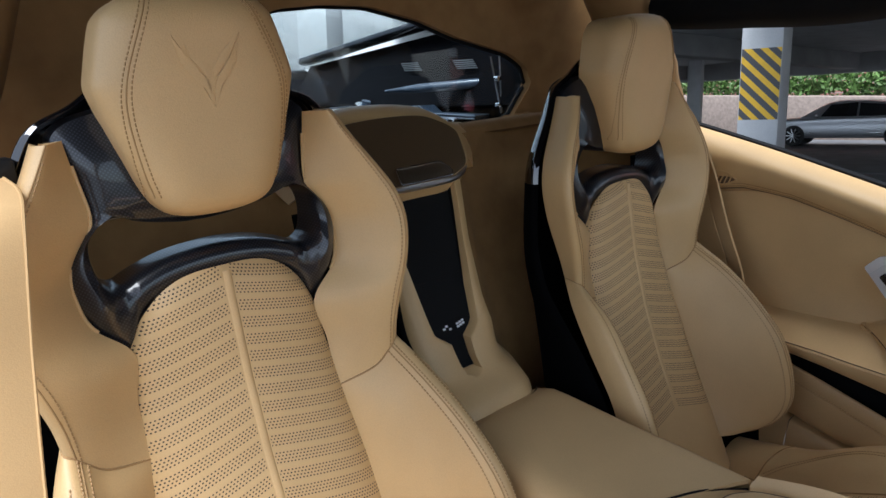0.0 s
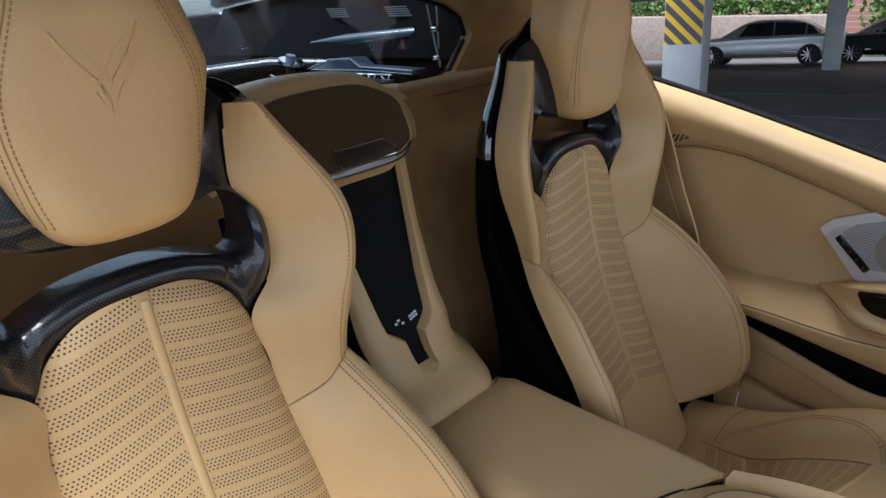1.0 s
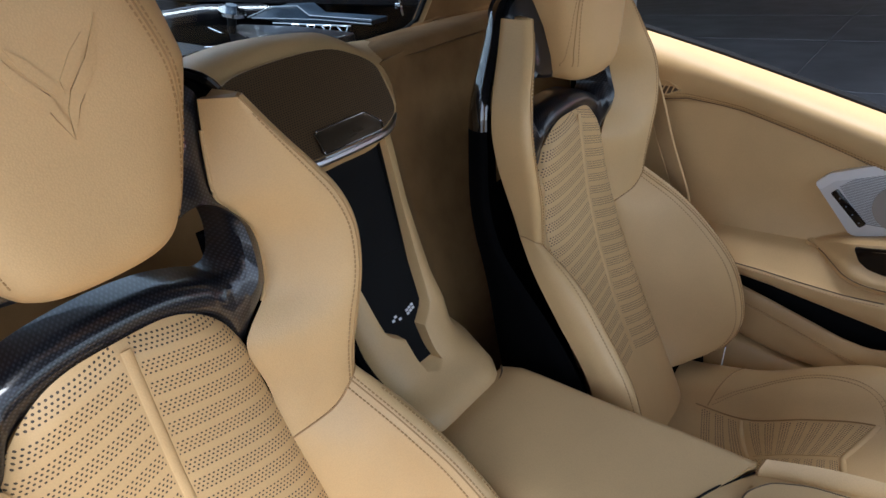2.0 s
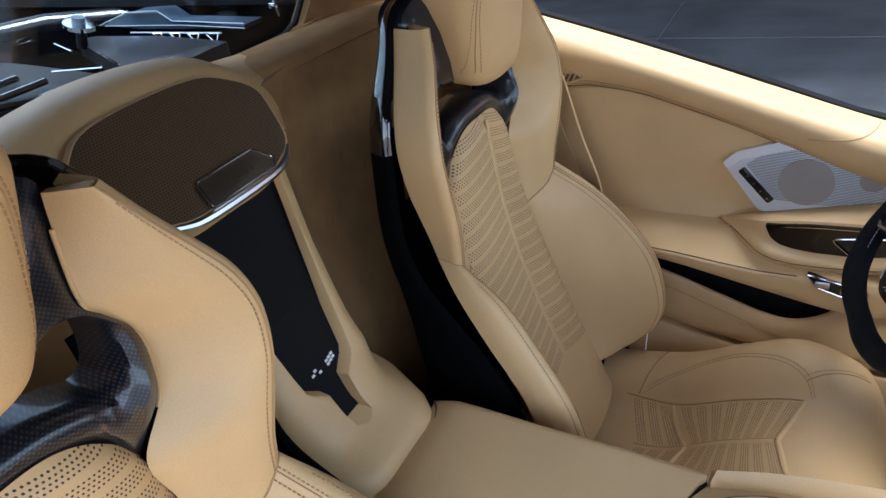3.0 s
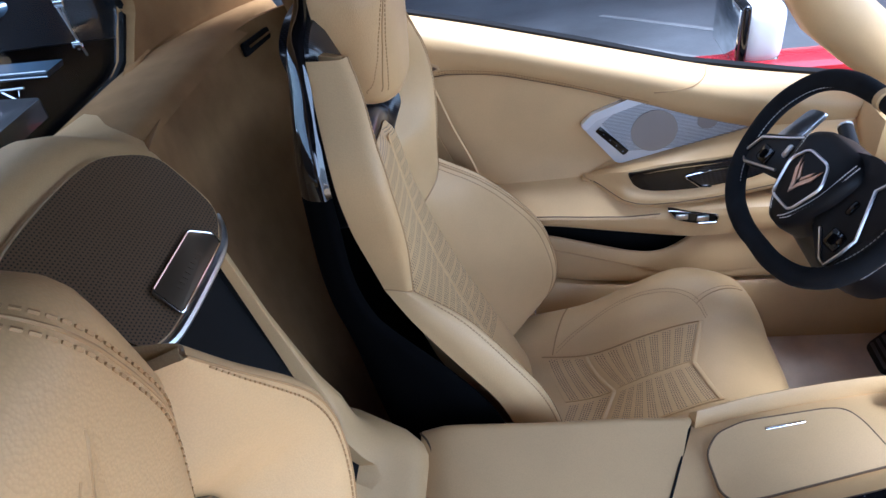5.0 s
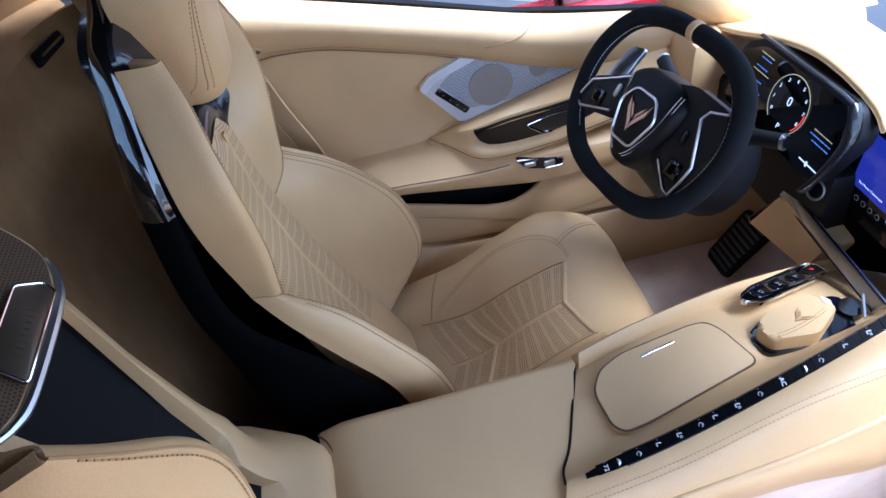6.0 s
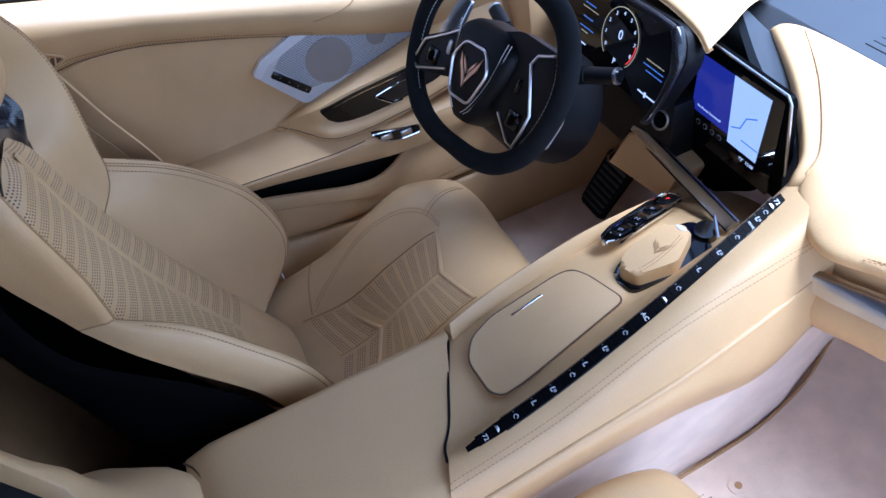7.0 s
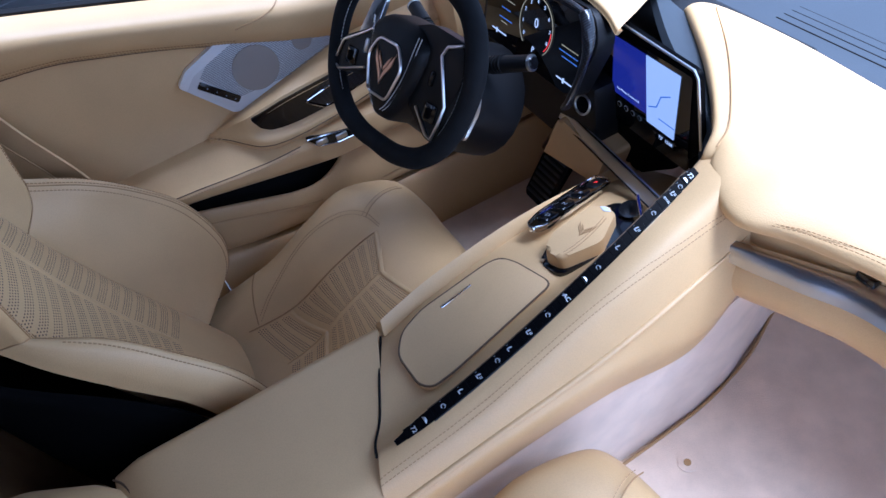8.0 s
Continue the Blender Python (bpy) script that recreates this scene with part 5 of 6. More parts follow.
for k in range(9):
    part("rib", box_bm((-0.036, -0.058 + k * 0.014, 0.0), (0.036, -0.051 + k * 0.014, 0.004), 0.0015), pedal_grey, ped)
part("arm", tube_bm([(0, 0.05, -0.01), (0, 0.12, -0.05), (0, 0.22, -0.12)], 0.010, 8), satin_black, ped)

# ---------------------------------------------------------------- steering wheel
wheel = thing("steering_wheel", "black suede squared steering wheel with tan top mark", "steering wheel", Matrix.Translation((0.39, 0.105, 0.725)) @ basis((0, 0, 0), (-0.985, -0.174, 0), (0.0986, -0.559, 0.823)))
ro = spline([(0, 0.132), (0.075, 0.126), (0.128, 0.100), (0.160, 0.050), (0.165, -0.005), (0.146, -0.064), (0.104, -0.104), (0.052, -0.121), (0, -0.123), (-0.052, -0.121), (-0.104, -0.104), (-0.146, -0.064), (-0.165, -0.005), (-0.160, 0.050), (-0.128, 0.100), (-0.075, 0.126)], 96, closed=True) + np.array([(0.008, 0.014)])
rim = part("rim", tube_bm([(a, b, 0.0) for a, b in ro], [0.0142 + 0.0016 * abs(math.sin(math.atan2(b, a + 1e-6) * 2)) for a, b in ro], 14, closed=True, up=(0, 0, 1)), black_suede, wheel, "black suede rim")
part("top_mark", tube_bm([(0.008 + a, 0.146 - a * a, 0.003) for a in (-0.005, 0.0, 0.005)], 0.0158, 14), leather, wheel, "tan marker band at the top")
pale = material("pale_thread", (0.62, 0.60, 0.57), 0.7)
bm = stitches_bm([(0.008 + (a - 0.008) * 0.905, 0.014 + (b - 0.014) * 0.905, 0.005) for a, b in np.vstack([ro, ro[:1]])], 0.006, 0.004, 0.0006)
part("stitching", bm, pale, wheel)
half = [(0, 0.070), (0.040, 0.067), (0.066, 0.046), (0.064, 0.012), (0.054, -0.018), (0.037, -0.052), (0.018, -0.073), (0, -0.077)]
hub_o = spline(half + [(-a, b) for a, b in half[-2:0:-1]], 72, closed=True)
HX, HY = 0.014, 0.008
hub_net = [[(HX + a * f, HY + b * f, h) for a, b in hub_o] for f, h in ((1.03, -0.030), (1.0, 0.002), (0.95, 0.013), (0.82, 0.021), (0.5, 0.026), (0.02, 0.028))]
hub = part("hub", net_bm(hub_net, closed=True), satin_black, wheel, "black leather airbag cover")
bz = rounded([(HX + a, HY + b) for a, b in ((-0.024, 0.036), (0.024, 0.036), (0.042, 0.008), (0.024, -0.043), (-0.024, -0.043), (-0.042, 0.008))], 0.010)
part("badge_rim", tube_bm([(a, b, 0.0275) for a, b in bz], 0.0021, 6, closed=True), steel, hub, "silver badge rim")
part("badge", emblem_bm(Matrix.Translation((HX, HY - 0.002, 0.0295)), 0.044, 0.002), material("copper_mark", (0.50, 0.33, 0.24), 0.3, metal=0.9), hub, "copper winged mark")
for s in (1, -1):
    for off in (0.0, 0.005):
        line = [(HX + s * (x - off), HY + y, 0.0205 + off * 0.35) for x, y in spline([(0.060, 0.058), (0.056, 0.040), (0.050, 0.006), (0.040, -0.022), (0.025, -0.050), (0.012, -0.063)], 40)]
        part("stitching", stitches_bm(line, 0.0042, 0.0032, 0.0008), pale, hub)
    if s < 0:
        arm_o = [(-0.020, 0.070), (-0.080, 0.036), (-0.134, 0.010), (-0.150, -0.034), (-0.128, -0.044), (-0.045, -0.024)]
        trim_o = [(-0.030, 0.060), (-0.080, 0.031), (-0.128, 0.006), (-0.141, -0.031), (-0.126, -0.040), (-0.058, -0.016)]
        cx, cy, tx, ty = -0.098, -0.010, -0.064, 0.016
    else:
        arm_o = [(0.030, 0.074), (0.070, 0.088), (0.140, 0.084), (0.158, 0.040), (0.146, -0.006), (0.138, -0.058), (0.116, -0.058), (0.060, -0.026)][::-1]
        trim_o = [(0.142, 0.080), (0.114, 0.070), (0.107, 0.056), (0.140, -0.004), (0.137, -0.030), (0.131, -0.054), (0.118, -0.052), (0.082, -0.024)]
        cx, cy, tx, ty = 0.114, -0.022, 0.100, 0.022
    sp = part("spoke", plate_bm(rounded(arm_o, 0.010), Matrix.Translation((0, 0, 0.006)), 0.022, 0.003), satin_black, wheel, "black spoke with switches")
    part("spoke_trim", tube_bm([(x, y, 0.0075) for x, y in trim_o], 0.0023, 6), steel, sp, "silver spoke trim")
    part("switch_pod", box_bm((cx - 0.014, cy - 0.013, 0.004), (cx + 0.014, cy + 0.013, 0.0095), 0.004), gloss_black, sp)
    part("toggle", box_bm((cx - 0.005, cy - 0.008, 0.008), (cx + 0.005, cy + 0.008, 0.0135), 0.003), key_black, sp)
    part("thumb_key", box_bm((tx - 0.005, ty - 0.011, 0.005), (tx + 0.005, ty + 0.011, 0.0105), 0.004), steel if s < 0 else gloss_black, sp)
    pd = rounded([(s * 0.10, 0.085), (s * 0.135, 0.075), (s * 0.160, 0.0), (s * 0.150, -0.050), (s * 0.125, -0.03), (s * 0.115, 0.0)], 0.01)
    part("shift_paddle", plate_bm(pd if s < 0 else pd[::-1], Matrix.Translation((0, 0, -0.035)), 0.006, 0.001), steel, wheel, "metal shift paddle")
part("column", tube_bm([(0, -0.005, -0.01), (0, -0.012, -0.06), (0, -0.028, -0.15), (0, -0.030, -0.20)], [0.050, 0.066, 0.090, 0.094], 24), satin_black, wheel, "black steering column")
for s in (1, -1):
    stk = part("stalk", tube_bm([(s * 0.03, 0.028, -0.110), (s * 0.060, 0.038, -0.115), (s * 0.072, 0.045, -0.117), (s * 0.074, 0.046, -0.117), (s * 0.110, 0.060, -0.121), (s * 0.146, 0.074, -0.124)], [0.008, 0.009, 0.010, 0.0130, 0.0125, 0.0118], 14), satin_black, wheel, "black control stalk")
    for k in range(4):
        part("ridge", tube_bm([(s * (0.080 + 0.006 * k), 0.048 + 0.0025 * k, -0.118), (s * (0.082 + 0.006 * k), 0.0488 + 0.0025 * k, -0.118)], 0.0138, 14), rubber, stk)
    part("stalk_end", disc_bm((s * 0.147, 0.0745, -0.1242), 0.0122, (s, 0.4, -0.1), 0.004, 20), steel, stk)
    part("stalk_face", disc_bm((s * 0.1495, 0.0755, -0.1246), 0.0092, (s, 0.4, -0.1), 0.004, 20), gloss_black, stk)
# ---------------------------------------------------------------- the seats
black_cloth = material("black_cloth", (0.003, 0.003, 0.0032), 0.95, spec=0.02, grain=0.0005, grain_size=0.0015)
# Half sections of the backrest wings, from the top down: height, inner seam, crest and rear edge as (x, y).
UPPER = [
    (1.060, (0.143, 0.726), (0.165, 0.696), (0.171, 0.745)),
    (1.020, (0.138, 0.726), (0.189, 0.683), (0.192, 0.740)),
    (0.972, (0.133, 0.722), (0.221, 0.672), (0.224, 0.732)),
    (0.945, (0.146, 0.722), (0.235, 0.665), (0.238, 0.728)),
    (0.915, (0.164, 0.721), (0.243, 0.660), (0.246, 0.725)),
    (0.885, (0.165, 0.719), (0.243, 0.657), (0.246, 0.722)),
    (0.850, (0.155, 0.716), (0.237, 0.656), (0.240, 0.719)),
    (0.808, (0.118, 0.711), (0.225, 0.658), (0.228, 0.714)),
    (0.770, (0.127, 0.705), (0.215, 0.662), (0.218, 0.709)),
    (0.734, (0.134, 0.697), (0.210, 0.665), (0.213, 0.703)),
]
LOWER = [
    (0.732, (0.134, 0.696), (0.210, 0.664), (0.214, 0.702)),
    (0.687, (0.141, 0.682), (0.222, 0.595), (0.238, 0.664)),
    (0.627, (0.146, 0.662), (0.240, 0.538), (0.257, 0.612)),
    (0.552, (0.149, 0.635), (0.252, 0.486), (0.270, 0.554)),
    (0.462, (0.150, 0.598), (0.254, 0.462), (0.272, 0.526)),
    (0.407, (0.146, 0.575), (0.246, 0.470), (0.266, 0.526)),
    (0.372, (0.132, 0.562), (0.224, 0.500), (0.250, 0.522)),
    (0.357, (0.118, 0.560), (0.190, 0.535), (0.226, 0.546)),
]
INSERT_MID = [(0.300, 0.535), (0.360, 0.560), (0.450, 0.602), (0.550, 0.644), (0.650, 0.678), (0.750, 0.702), (0.853, 0.716), (0.900, 0.722)]
SEAM = (-0.050, -0.032, -0.012, 0.0, 0.004, 0.006, 0.006)   # the slant of the cross seam


def insert_y(z):
    return float(np.interp(z, [p[0] for p in INSERT_MID], [p[1] for p in INSERT_MID]))


def bolster_rows(table, side):
    """Sections of a wing: a flat padded face from the seam to the crest, then the leather flank back to the shell."""
    rows = []
    for k, (z, (xi, yi), (xc, yc), (xb, yb)) in enumerate(table):
        fade = 0.0
        if table is LOWER:
            fade = (1.0, 0.7, 0.35, 0.1)[k] if k < 4 else 0.0
        elif k >= len(table) - 2:
            fade = (0.4, 1.0)[k - len(table) + 2]
        sec = [(xi, yi + (0.006 if table is LOWER else 0.002)), ((xi + xc) / 2 + 0.004, (yi + yc) / 2 - 0.009), (xc + (xi - xc) * 0.16, yc + (yi - yc) * 0.10 - 0.003), (xc, yc),
               (xc + (xb - xc) * 0.5 + 0.006, yc + (yb - yc) * 0.16), (xb + 0.003, yc + (yb - yc) * 0.55), (xb, yb)]
        row = []
        for (x, y), dz in zip(sec, SEAM):
            row.append((side * x, y, z + dz * fade))
        if z < 0.76 or table is LOWER:
            x, _, zz = row[0]
            row[0] = (x - side * 0.008, insert_y(zz) + 0.006, zz)
        rows.append(row)
    return rows


def seat(name, label, raised, m, marked=True, head=(0, 0, 0), head_width=1.0):
    """One sports seat, about the middle of its cushion's width; raised: how far its cushion is set up."""
    root = thing(name, label, "car seat", m, "sports seats")
    # shell: a moulded back that carries the wings
    edge = [(1.125, 0.045, 0.752, 0.760), (1.118, 0.080, 0.748, 0.766), (1.095, 0.118, 0.745, 0.772), (1.072, 0.165, 0.744, 0.776), (1.02, 0.198, 0.738, 0.780), (0.95, 0.243, 0.732, 0.784), (0.885, 0.256, 0.728, 0.786), (0.80, 0.262, 0.726, 0.788), (0.732, 0.258, 0.712, 0.788),
            (0.687, 0.256, 0.684, 0.786), (0.627, 0.266, 0.624, 0.782), (0.552, 0.276, 0.566, 0.776), (0.462, 0.278, 0.536, 0.765), (0.35, 0.268, 0.535, 0.745), (0.20, 0.250, 0.515, 0.715)]
    rows = []
    for z, x, ye, yb in edge:
        half = [(x, ye), (x + 0.008, ye + 0.22 * (yb - ye)), (x * 0.95, ye + 0.75 * (yb - ye)), (x * 0.6, yb - 0.004), (x * 0.25, yb)]
        rows.append([(a, y, z) for a, y in half] + [(-a, y, z) for a, y in half[::-1]])
    g = spline_grid(rows, 46, 64)
    cut = min(range(64), key=lambda k: abs(g[k][0][2] - 0.92))
    up_g, low_g = g[:cut + 1], g[cut:]
    
    def behind_hole(net):
        return lambda i, j: 0.800 < net[i][j][2] < 0.965 and abs(net[i][j][0]) < 0.150 and net[i][j][1] > 0.74

    bm = net_bm(up_g, skip=behind_hole(up_g))
    part("shell", thicken(bm, 0.006, (0, 3, 0.8)), shell_black, root, "glossy black seat shell")
    part("lower_shell", thicken(net_bm(low_g, skip=behind_hole(low_g)), 0.006, (0, 3, 0.8)), black_cloth, root, "matt black lower shell")
    # carbon frame between head pad and backrest
    outer = [(0, 0.868), (0.06, 0.862), (0.100, 0.840), (0.120, 0.795), (0.150, 0.835), (0.170, 0.885), (0.168, 0.918), (0.150, 0.948), (0.138, 0.975), (0.143, 1.02), (0.150, 1.064), (0.10, 1.085), (0, 1.090)]
    hole = [(0, 0.914), (0.055, 0.909), (0.095, 0.897), (0.118, 0.888), (0.133, 0.898), (0.140, 0.925), (0.136, 0.952), (0.120, 0.968), (0.102, 0.968), (0.078, 0.956), (0.035, 0.947), (0.015, 0.9455), (0, 0.945)]
    ring_o = spline(outer + [(-a, b) for a, b in outer[-2:0:-1]], 144, closed=True)
    ring_h = spline(hole + [(-a, b) for a, b in hole[-2:0:-1]], 144, closed=True)
    net = []
    for f, lift in ((-0.04, 0.050), (0.0, 0.016), (0.10, 0.006), (0.35, -0.004), (0.65, -0.007), (0.88, -0.002), (0.97, 0.006), (1.0, 0.016), (1.0, 0.052)):
        q = ring_o + (ring_h - ring_o) * f
        pod = [math.exp(-(((abs(a) - 0.142) / 0.020) ** 2 + ((b - 0.878) / 0.034) ** 2)) for a, b in q]
        under = [0.012 * max(0.0, 1 - abs(a) / 0.12) if 0.87 < b < 0.92 else 0.0 for a, b in q]
        net.append([(a, 0.722 + lift + 0.30 * max(0.0, b - 0.93) * 0.12 - 0.016 * p_ * (1 if 0.05 < f < 0.95 else 0.3) - u_ * 0.3, b) for (a, b), p_, u_ in zip(q, pod, under)])
    part("carbon_frame", net_bm(net, closed=True), carbon, root, "lacquered carbon fibre frame")
    # perforated middle of the back, arched at its top
    n_u, n_v = 29, 57
    g, uv = [], []
    for i in range(n_v):
        f = i / (n_v - 1)
        row, row_uv = [], []
        for j in range(n_u):
            c = -1 + 2 * j / (n_u - 1)
            half = np.interp(0.30 + 0.589 * f, [0.30, 0.45, 0.60, 0.66, 0.73, 0.79, 0.85, 0.889], [0.152, 0.152, 0.149, 0.143, 0.136, 0.129, 0.122, 0.119])
            ztop = 0.889 - 0.070 * abs(c) ** 3.2
            z = 0.30 + (ztop - 0.30) * f
            edge_fall = 0.012 * abs(c) ** 8 + 0.010 * max(0.0, (f - 0.96) / 0.04) ** 2
            y = insert_y(z) - 0.016 * (1 - c * c) + edge_fall - 0.004
            row.append((c * half, y, z))
            row_uv.append((c * half, (z - 0.3) * 1.06))
        g.append(row)
        uv.append(row_uv)
    ins = part("back_insert", thicken(net_bm(g, uv), -0.012), perf_back, root, "perforated tan leather back panel")
    part("centre_welt", tube_bm([(0, insert_y(z) - 0.0200, z) for z in np.linspace(0.47, 0.884, 40)], 0.0052, 8, flat=0.35, up=(0, -1, 0.3)), leather, ins)
    # wings, seams and stitches
    for s in (1, -1):
        up, low = bolster_rows(UPPER, s), bolster_rows(LOWER, s)
        gu, gl = spline_grid(up, 43, 64), spline_grid(low, 43, 48)
        ub = part("upper_bolster", thicken(net_bm(gu), -0.010), leather, root)
        lb = part("lower_bolster", thicken(net_bm(gl), -0.010), leather, root)
        part("edge_seam", tube_bm(on_net(gu, 19, 0.0002), 0.0010, 6), thread, ub)
        part("edge_seam", tube_bm(on_net(gl, 17, 0.0002), 0.0010, 6), thread, lb)
        part("cross_seam", tube_bm([np.array(p) + (0, -0.0008, -0.001) for p in gu[-1]], 0.0010, 6), thread, lb)
        part("stitching", stitches_bm([np.array(p) + (0, -0.0012, -0.0065) for p in gl[2][4:20]], r=0.0008), thread, lb)
        part("stitching", stitches_bm(on_net(gu[3:], 16, 0.0006), r=0.0009), thread, ub)
        part("stitching", stitches_bm(on_net(gl, 14, 0.0006), r=0.0010), thread, lb)
        part("stitching", stitches_bm(on_net(gl, 19, 0.0006), r=0.0010), thread, lb)
        part("stitching", stitches_bm(on_net(gl[3:], 25, 0.0006), r=0.0010), thread, lb)
        part("inner_piping", tube_bm(on_net(gu[5:44], 0, 0.0010), 0.0020, 8), leather, ub)
    # head pad
    o = [(0, 0.958), (0.040, 0.961), (0.064, 0.972), (0.078, 0.995), (0.090, 1.030), (0.103, 1.072), (0.111, 1.100), (0.113, 1.112), (0.110, 1.126), (0.098, 1.166), (0.088, 1.186), (0.062, 1.202), (0, 1.207)]
    o = o + [(-a, b) for a, b in o[-2:0:-1]]
    pad_bm = pillow_bm(o, [(0, 1.02), (0, 1.14)], lambda a, b: 0.694 + 0.05 * (b - 1.06) * -1.0, lambda a, b: 0.738 + 0.04 * abs(b - 1.07), 0.044)
    pad_tree = BVHTree.FromBMesh(pad_bm)
    pad = part("head_pad", pad_bm, leather, root, "padded tan leather head restraint")

    def pad_front(x, z, lift=0.0):
        p = pad_tree.ray_cast(Vector((x, 0.3, z)), Vector((0, 1, 0)))[0]
        return (x, (p.y if p else 0.70) - lift, z)

    for s in (1, -1):
        curve = spline([(s * 0.072, 0.990), (s * 0.080, 1.02), (s * 0.088, 1.075), (s * 0.085, 1.115), (s * 0.066, 1.165), (s * 0.050, 1.200)], 70)
        part("stitching", stitches_bm([pad_front(q[0] + 0.0045, q[1], 0.0004) for q in curve], r=0.0009), thread, pad)
        part("stitching", stitches_bm([pad_front(q[0] - 0.0045, q[1], 0.0004) for q in curve], r=0.0009), thread, pad)
        part("seam", tube_bm([pad_front(q[0], q[1]) for q in curve], 0.0010, 6), thread, pad)
    pad.location, pad.scale = head, (head_width, 1, 1)
    em = basis((0.0, 0.6438, 1.118), (1, 0, 0), (0, 0.1, 1))
    if marked:
        mark = emblem_bm(em, 0.066)
        for v in mark.verts:
            proud = (em.inverted() @ v.co).z > -0.0008
            v.co = pad_front(v.co.x, v.co.z, 0.0010 if proud else -0.0010)
        part("emblem", mark, leather, pad, "embossed winged mark")
    # cushion
    cols = [-0.282, -0.262, -0.218, -0.168, -0.125, -0.07, 0.0, 0.07, 0.125, 0.168, 0.218, 0.262, 0.282]
    lift = [-0.080, 0.040, 0.066, 0.052, 0.010, 0.0, 0.003, 0.0, 0.010, 0.052, 0.066, 0.040, -0.080]
    prof = [(0.052, 0.258, 0.35), (0.062, 0.330, 0.40), (0.098, 0.378, 0.50), (0.190, 0.398, 0.62), (0.300, 0.350, 0.95), (0.400, 0.288, 1.1), (0.500, 0.268, 1.0), (0.560, 0.268, 0.8)]
    rows = []
    for y, z, k in prof:
        w = np.interp(y, [0.05, 0.11, 0.2, 0.56], [0.96, 1.02, 1.02, 0.97])
        rows.append([(c * w, y + raised * 0.4 + (0.035 * (abs(c) / 0.285) ** 2 if y < 0.25 else 0), z + raised + h * k) for c, h in zip(cols, lift)])
    g = spline_grid(rows, 66, 48)
    cushion_net = net_bm(g)
    tree = BVHTree.FromBMesh(cushion_net)
    part("cushion", thicken(cushion_net, -0.015), leather, root, "smooth tan leather cushion")

    def top(x, y):
        return tree.ray_cast(Vector((x, y + raised * 0.4, 1.0)), Vector((0, 0, -1)))[0].z

    def net_on(outline_l, outline_r, n=22, m_=14, up=0.0014):
        a, b = spline(outline_l, n), spline(outline_r, n)
        gg = [[(*(a[i] + (b[i] - a[i]) * j / (m_ - 1)), 0) for j in range(m_)] for i in range(n)]
        return [[(x, y, top(x, y) + up) for x, y, _ in r] for r in gg], [[(x, y) for x, y, _ in r] for r in gg]
    # perforated fields of the cushion: two that meet in a chevron, and a smaller pair behind them
    for s in (1, -1):
        for inner, outer, rows_v in (([(0.006, 0.234), (0.006, 0.30), (0.006, 0.358)], [(0.106, 0.208), (0.114, 0.30), (0.122, 0.404)], 0.188), ([(0.004, 0.372), (0.004, 0.415), (0.004, 0.456)], [(0.122, 0.418), (0.126, 0.455), (0.130, 0.495)], 0.0705)):
            q, quv = net_on([(s * x, y) for x, y in inner], [(s * x, y) for x, y in outer], 22, 18)
            quv = [[(x, rows_v * i / 21.0) for x, y in r] for i, r in enumerate(quv)]
            part("seat_insert", thicken(net_bm(q, quv), -0.004), perf_seat, root, "perforated tan leather field")
        border = [(s * x, y) for x, y in ((0.0, 0.228), (0.04, 0.218), (0.08, 0.208), (0.112, 0.200))]
        part("field_border", tube_bm([(x, y, top(x, y) + 0.0008) for x, y in spline(border, 20)], 0.0046, 8, flat=0.4), leather, root)
        border = [(s * x, y) for x, y in ((0.0, 0.365), (0.04, 0.381), (0.08, 0.396), (0.124, 0.411))]
        part("field_border", tube_bm([(x, y, top(x, y) + 0.0008) for x, y in spline(border, 20)], 0.0050, 8, flat=0.4), leather, root)
        border = [(s * x, y) for x, y in ((0.112, 0.198), (0.119, 0.28), (0.127, 0.40), (0.134, 0.50))]
        part("field_seam", tube_bm([(x, y, top(x, y) + 0.0010) for x, y in spline(border, 40)], 0.0014, 6), thread, root)
        for d in (0.0, 0.007):
            arc = spline([(0.138, 0.470), (0.160, 0.430), (0.186, 0.370), (0.192, 0.310), (0.180, 0.250), (0.150, 0.205), (0.116, 0.190)], 60)
            c = [(s * (x + d), y - d * 0.4, top(s * (x + d), y - d * 0.4) + 0.0014) for x, y in arc]
            part("stitching", stitches_bm(c), thread, root)
        corner = spline([(0.150, 0.205), (0.170, 0.176), (0.186, 0.150), (0.196, 0.128), (0.200, 0.112)], 24)
        part("corner_seam", tube_bm([(s * x, y, top(s * x, y) + 0.0002) for x, y in corner], 0.0010, 6), thread, root)
        part("stitching", stitches_bm([(s * (x + 0.006), y + 0.004, top(s * (x + 0.006), y + 0.004) + 0.0006) for x, y in corner], r=0.0006), thread, root)
        c = [(s * x, y, top(s * x, y) + 0.0004) for x, y in zip(np.linspace(0.136, 0.250, 20), np.linspace(0.478, 0.440, 20))]
        part("cross_seam", tube_bm(c, 0.0012, 6), thread, root)
        part("seat_track", box_bm((s * 0.22, 0.08, 0.160), (s * 0.25, 0.56, 0.195), 0.004), satin_black, root)
    part("base", box_bm((-0.235, 0.11, 0.180), (0.235, 0.60, 0.240), 0.02), satin_black, root, "black seat base")
    return root


seat("passenger_seat", "tan leather sports seat with carbon frame and black shell", 0.052, pose(-0.397, 0, 0))
seat("driver_seat", "tan leather sports seat behind the steering wheel, perforated middle", 0.0, pose(0.378, 0, -0.030, 0, 0, -1.5) @ Matrix.Diagonal((0.83, 1, 1, 1)), False, (0.012, 0.004, -0.016), 0.99)
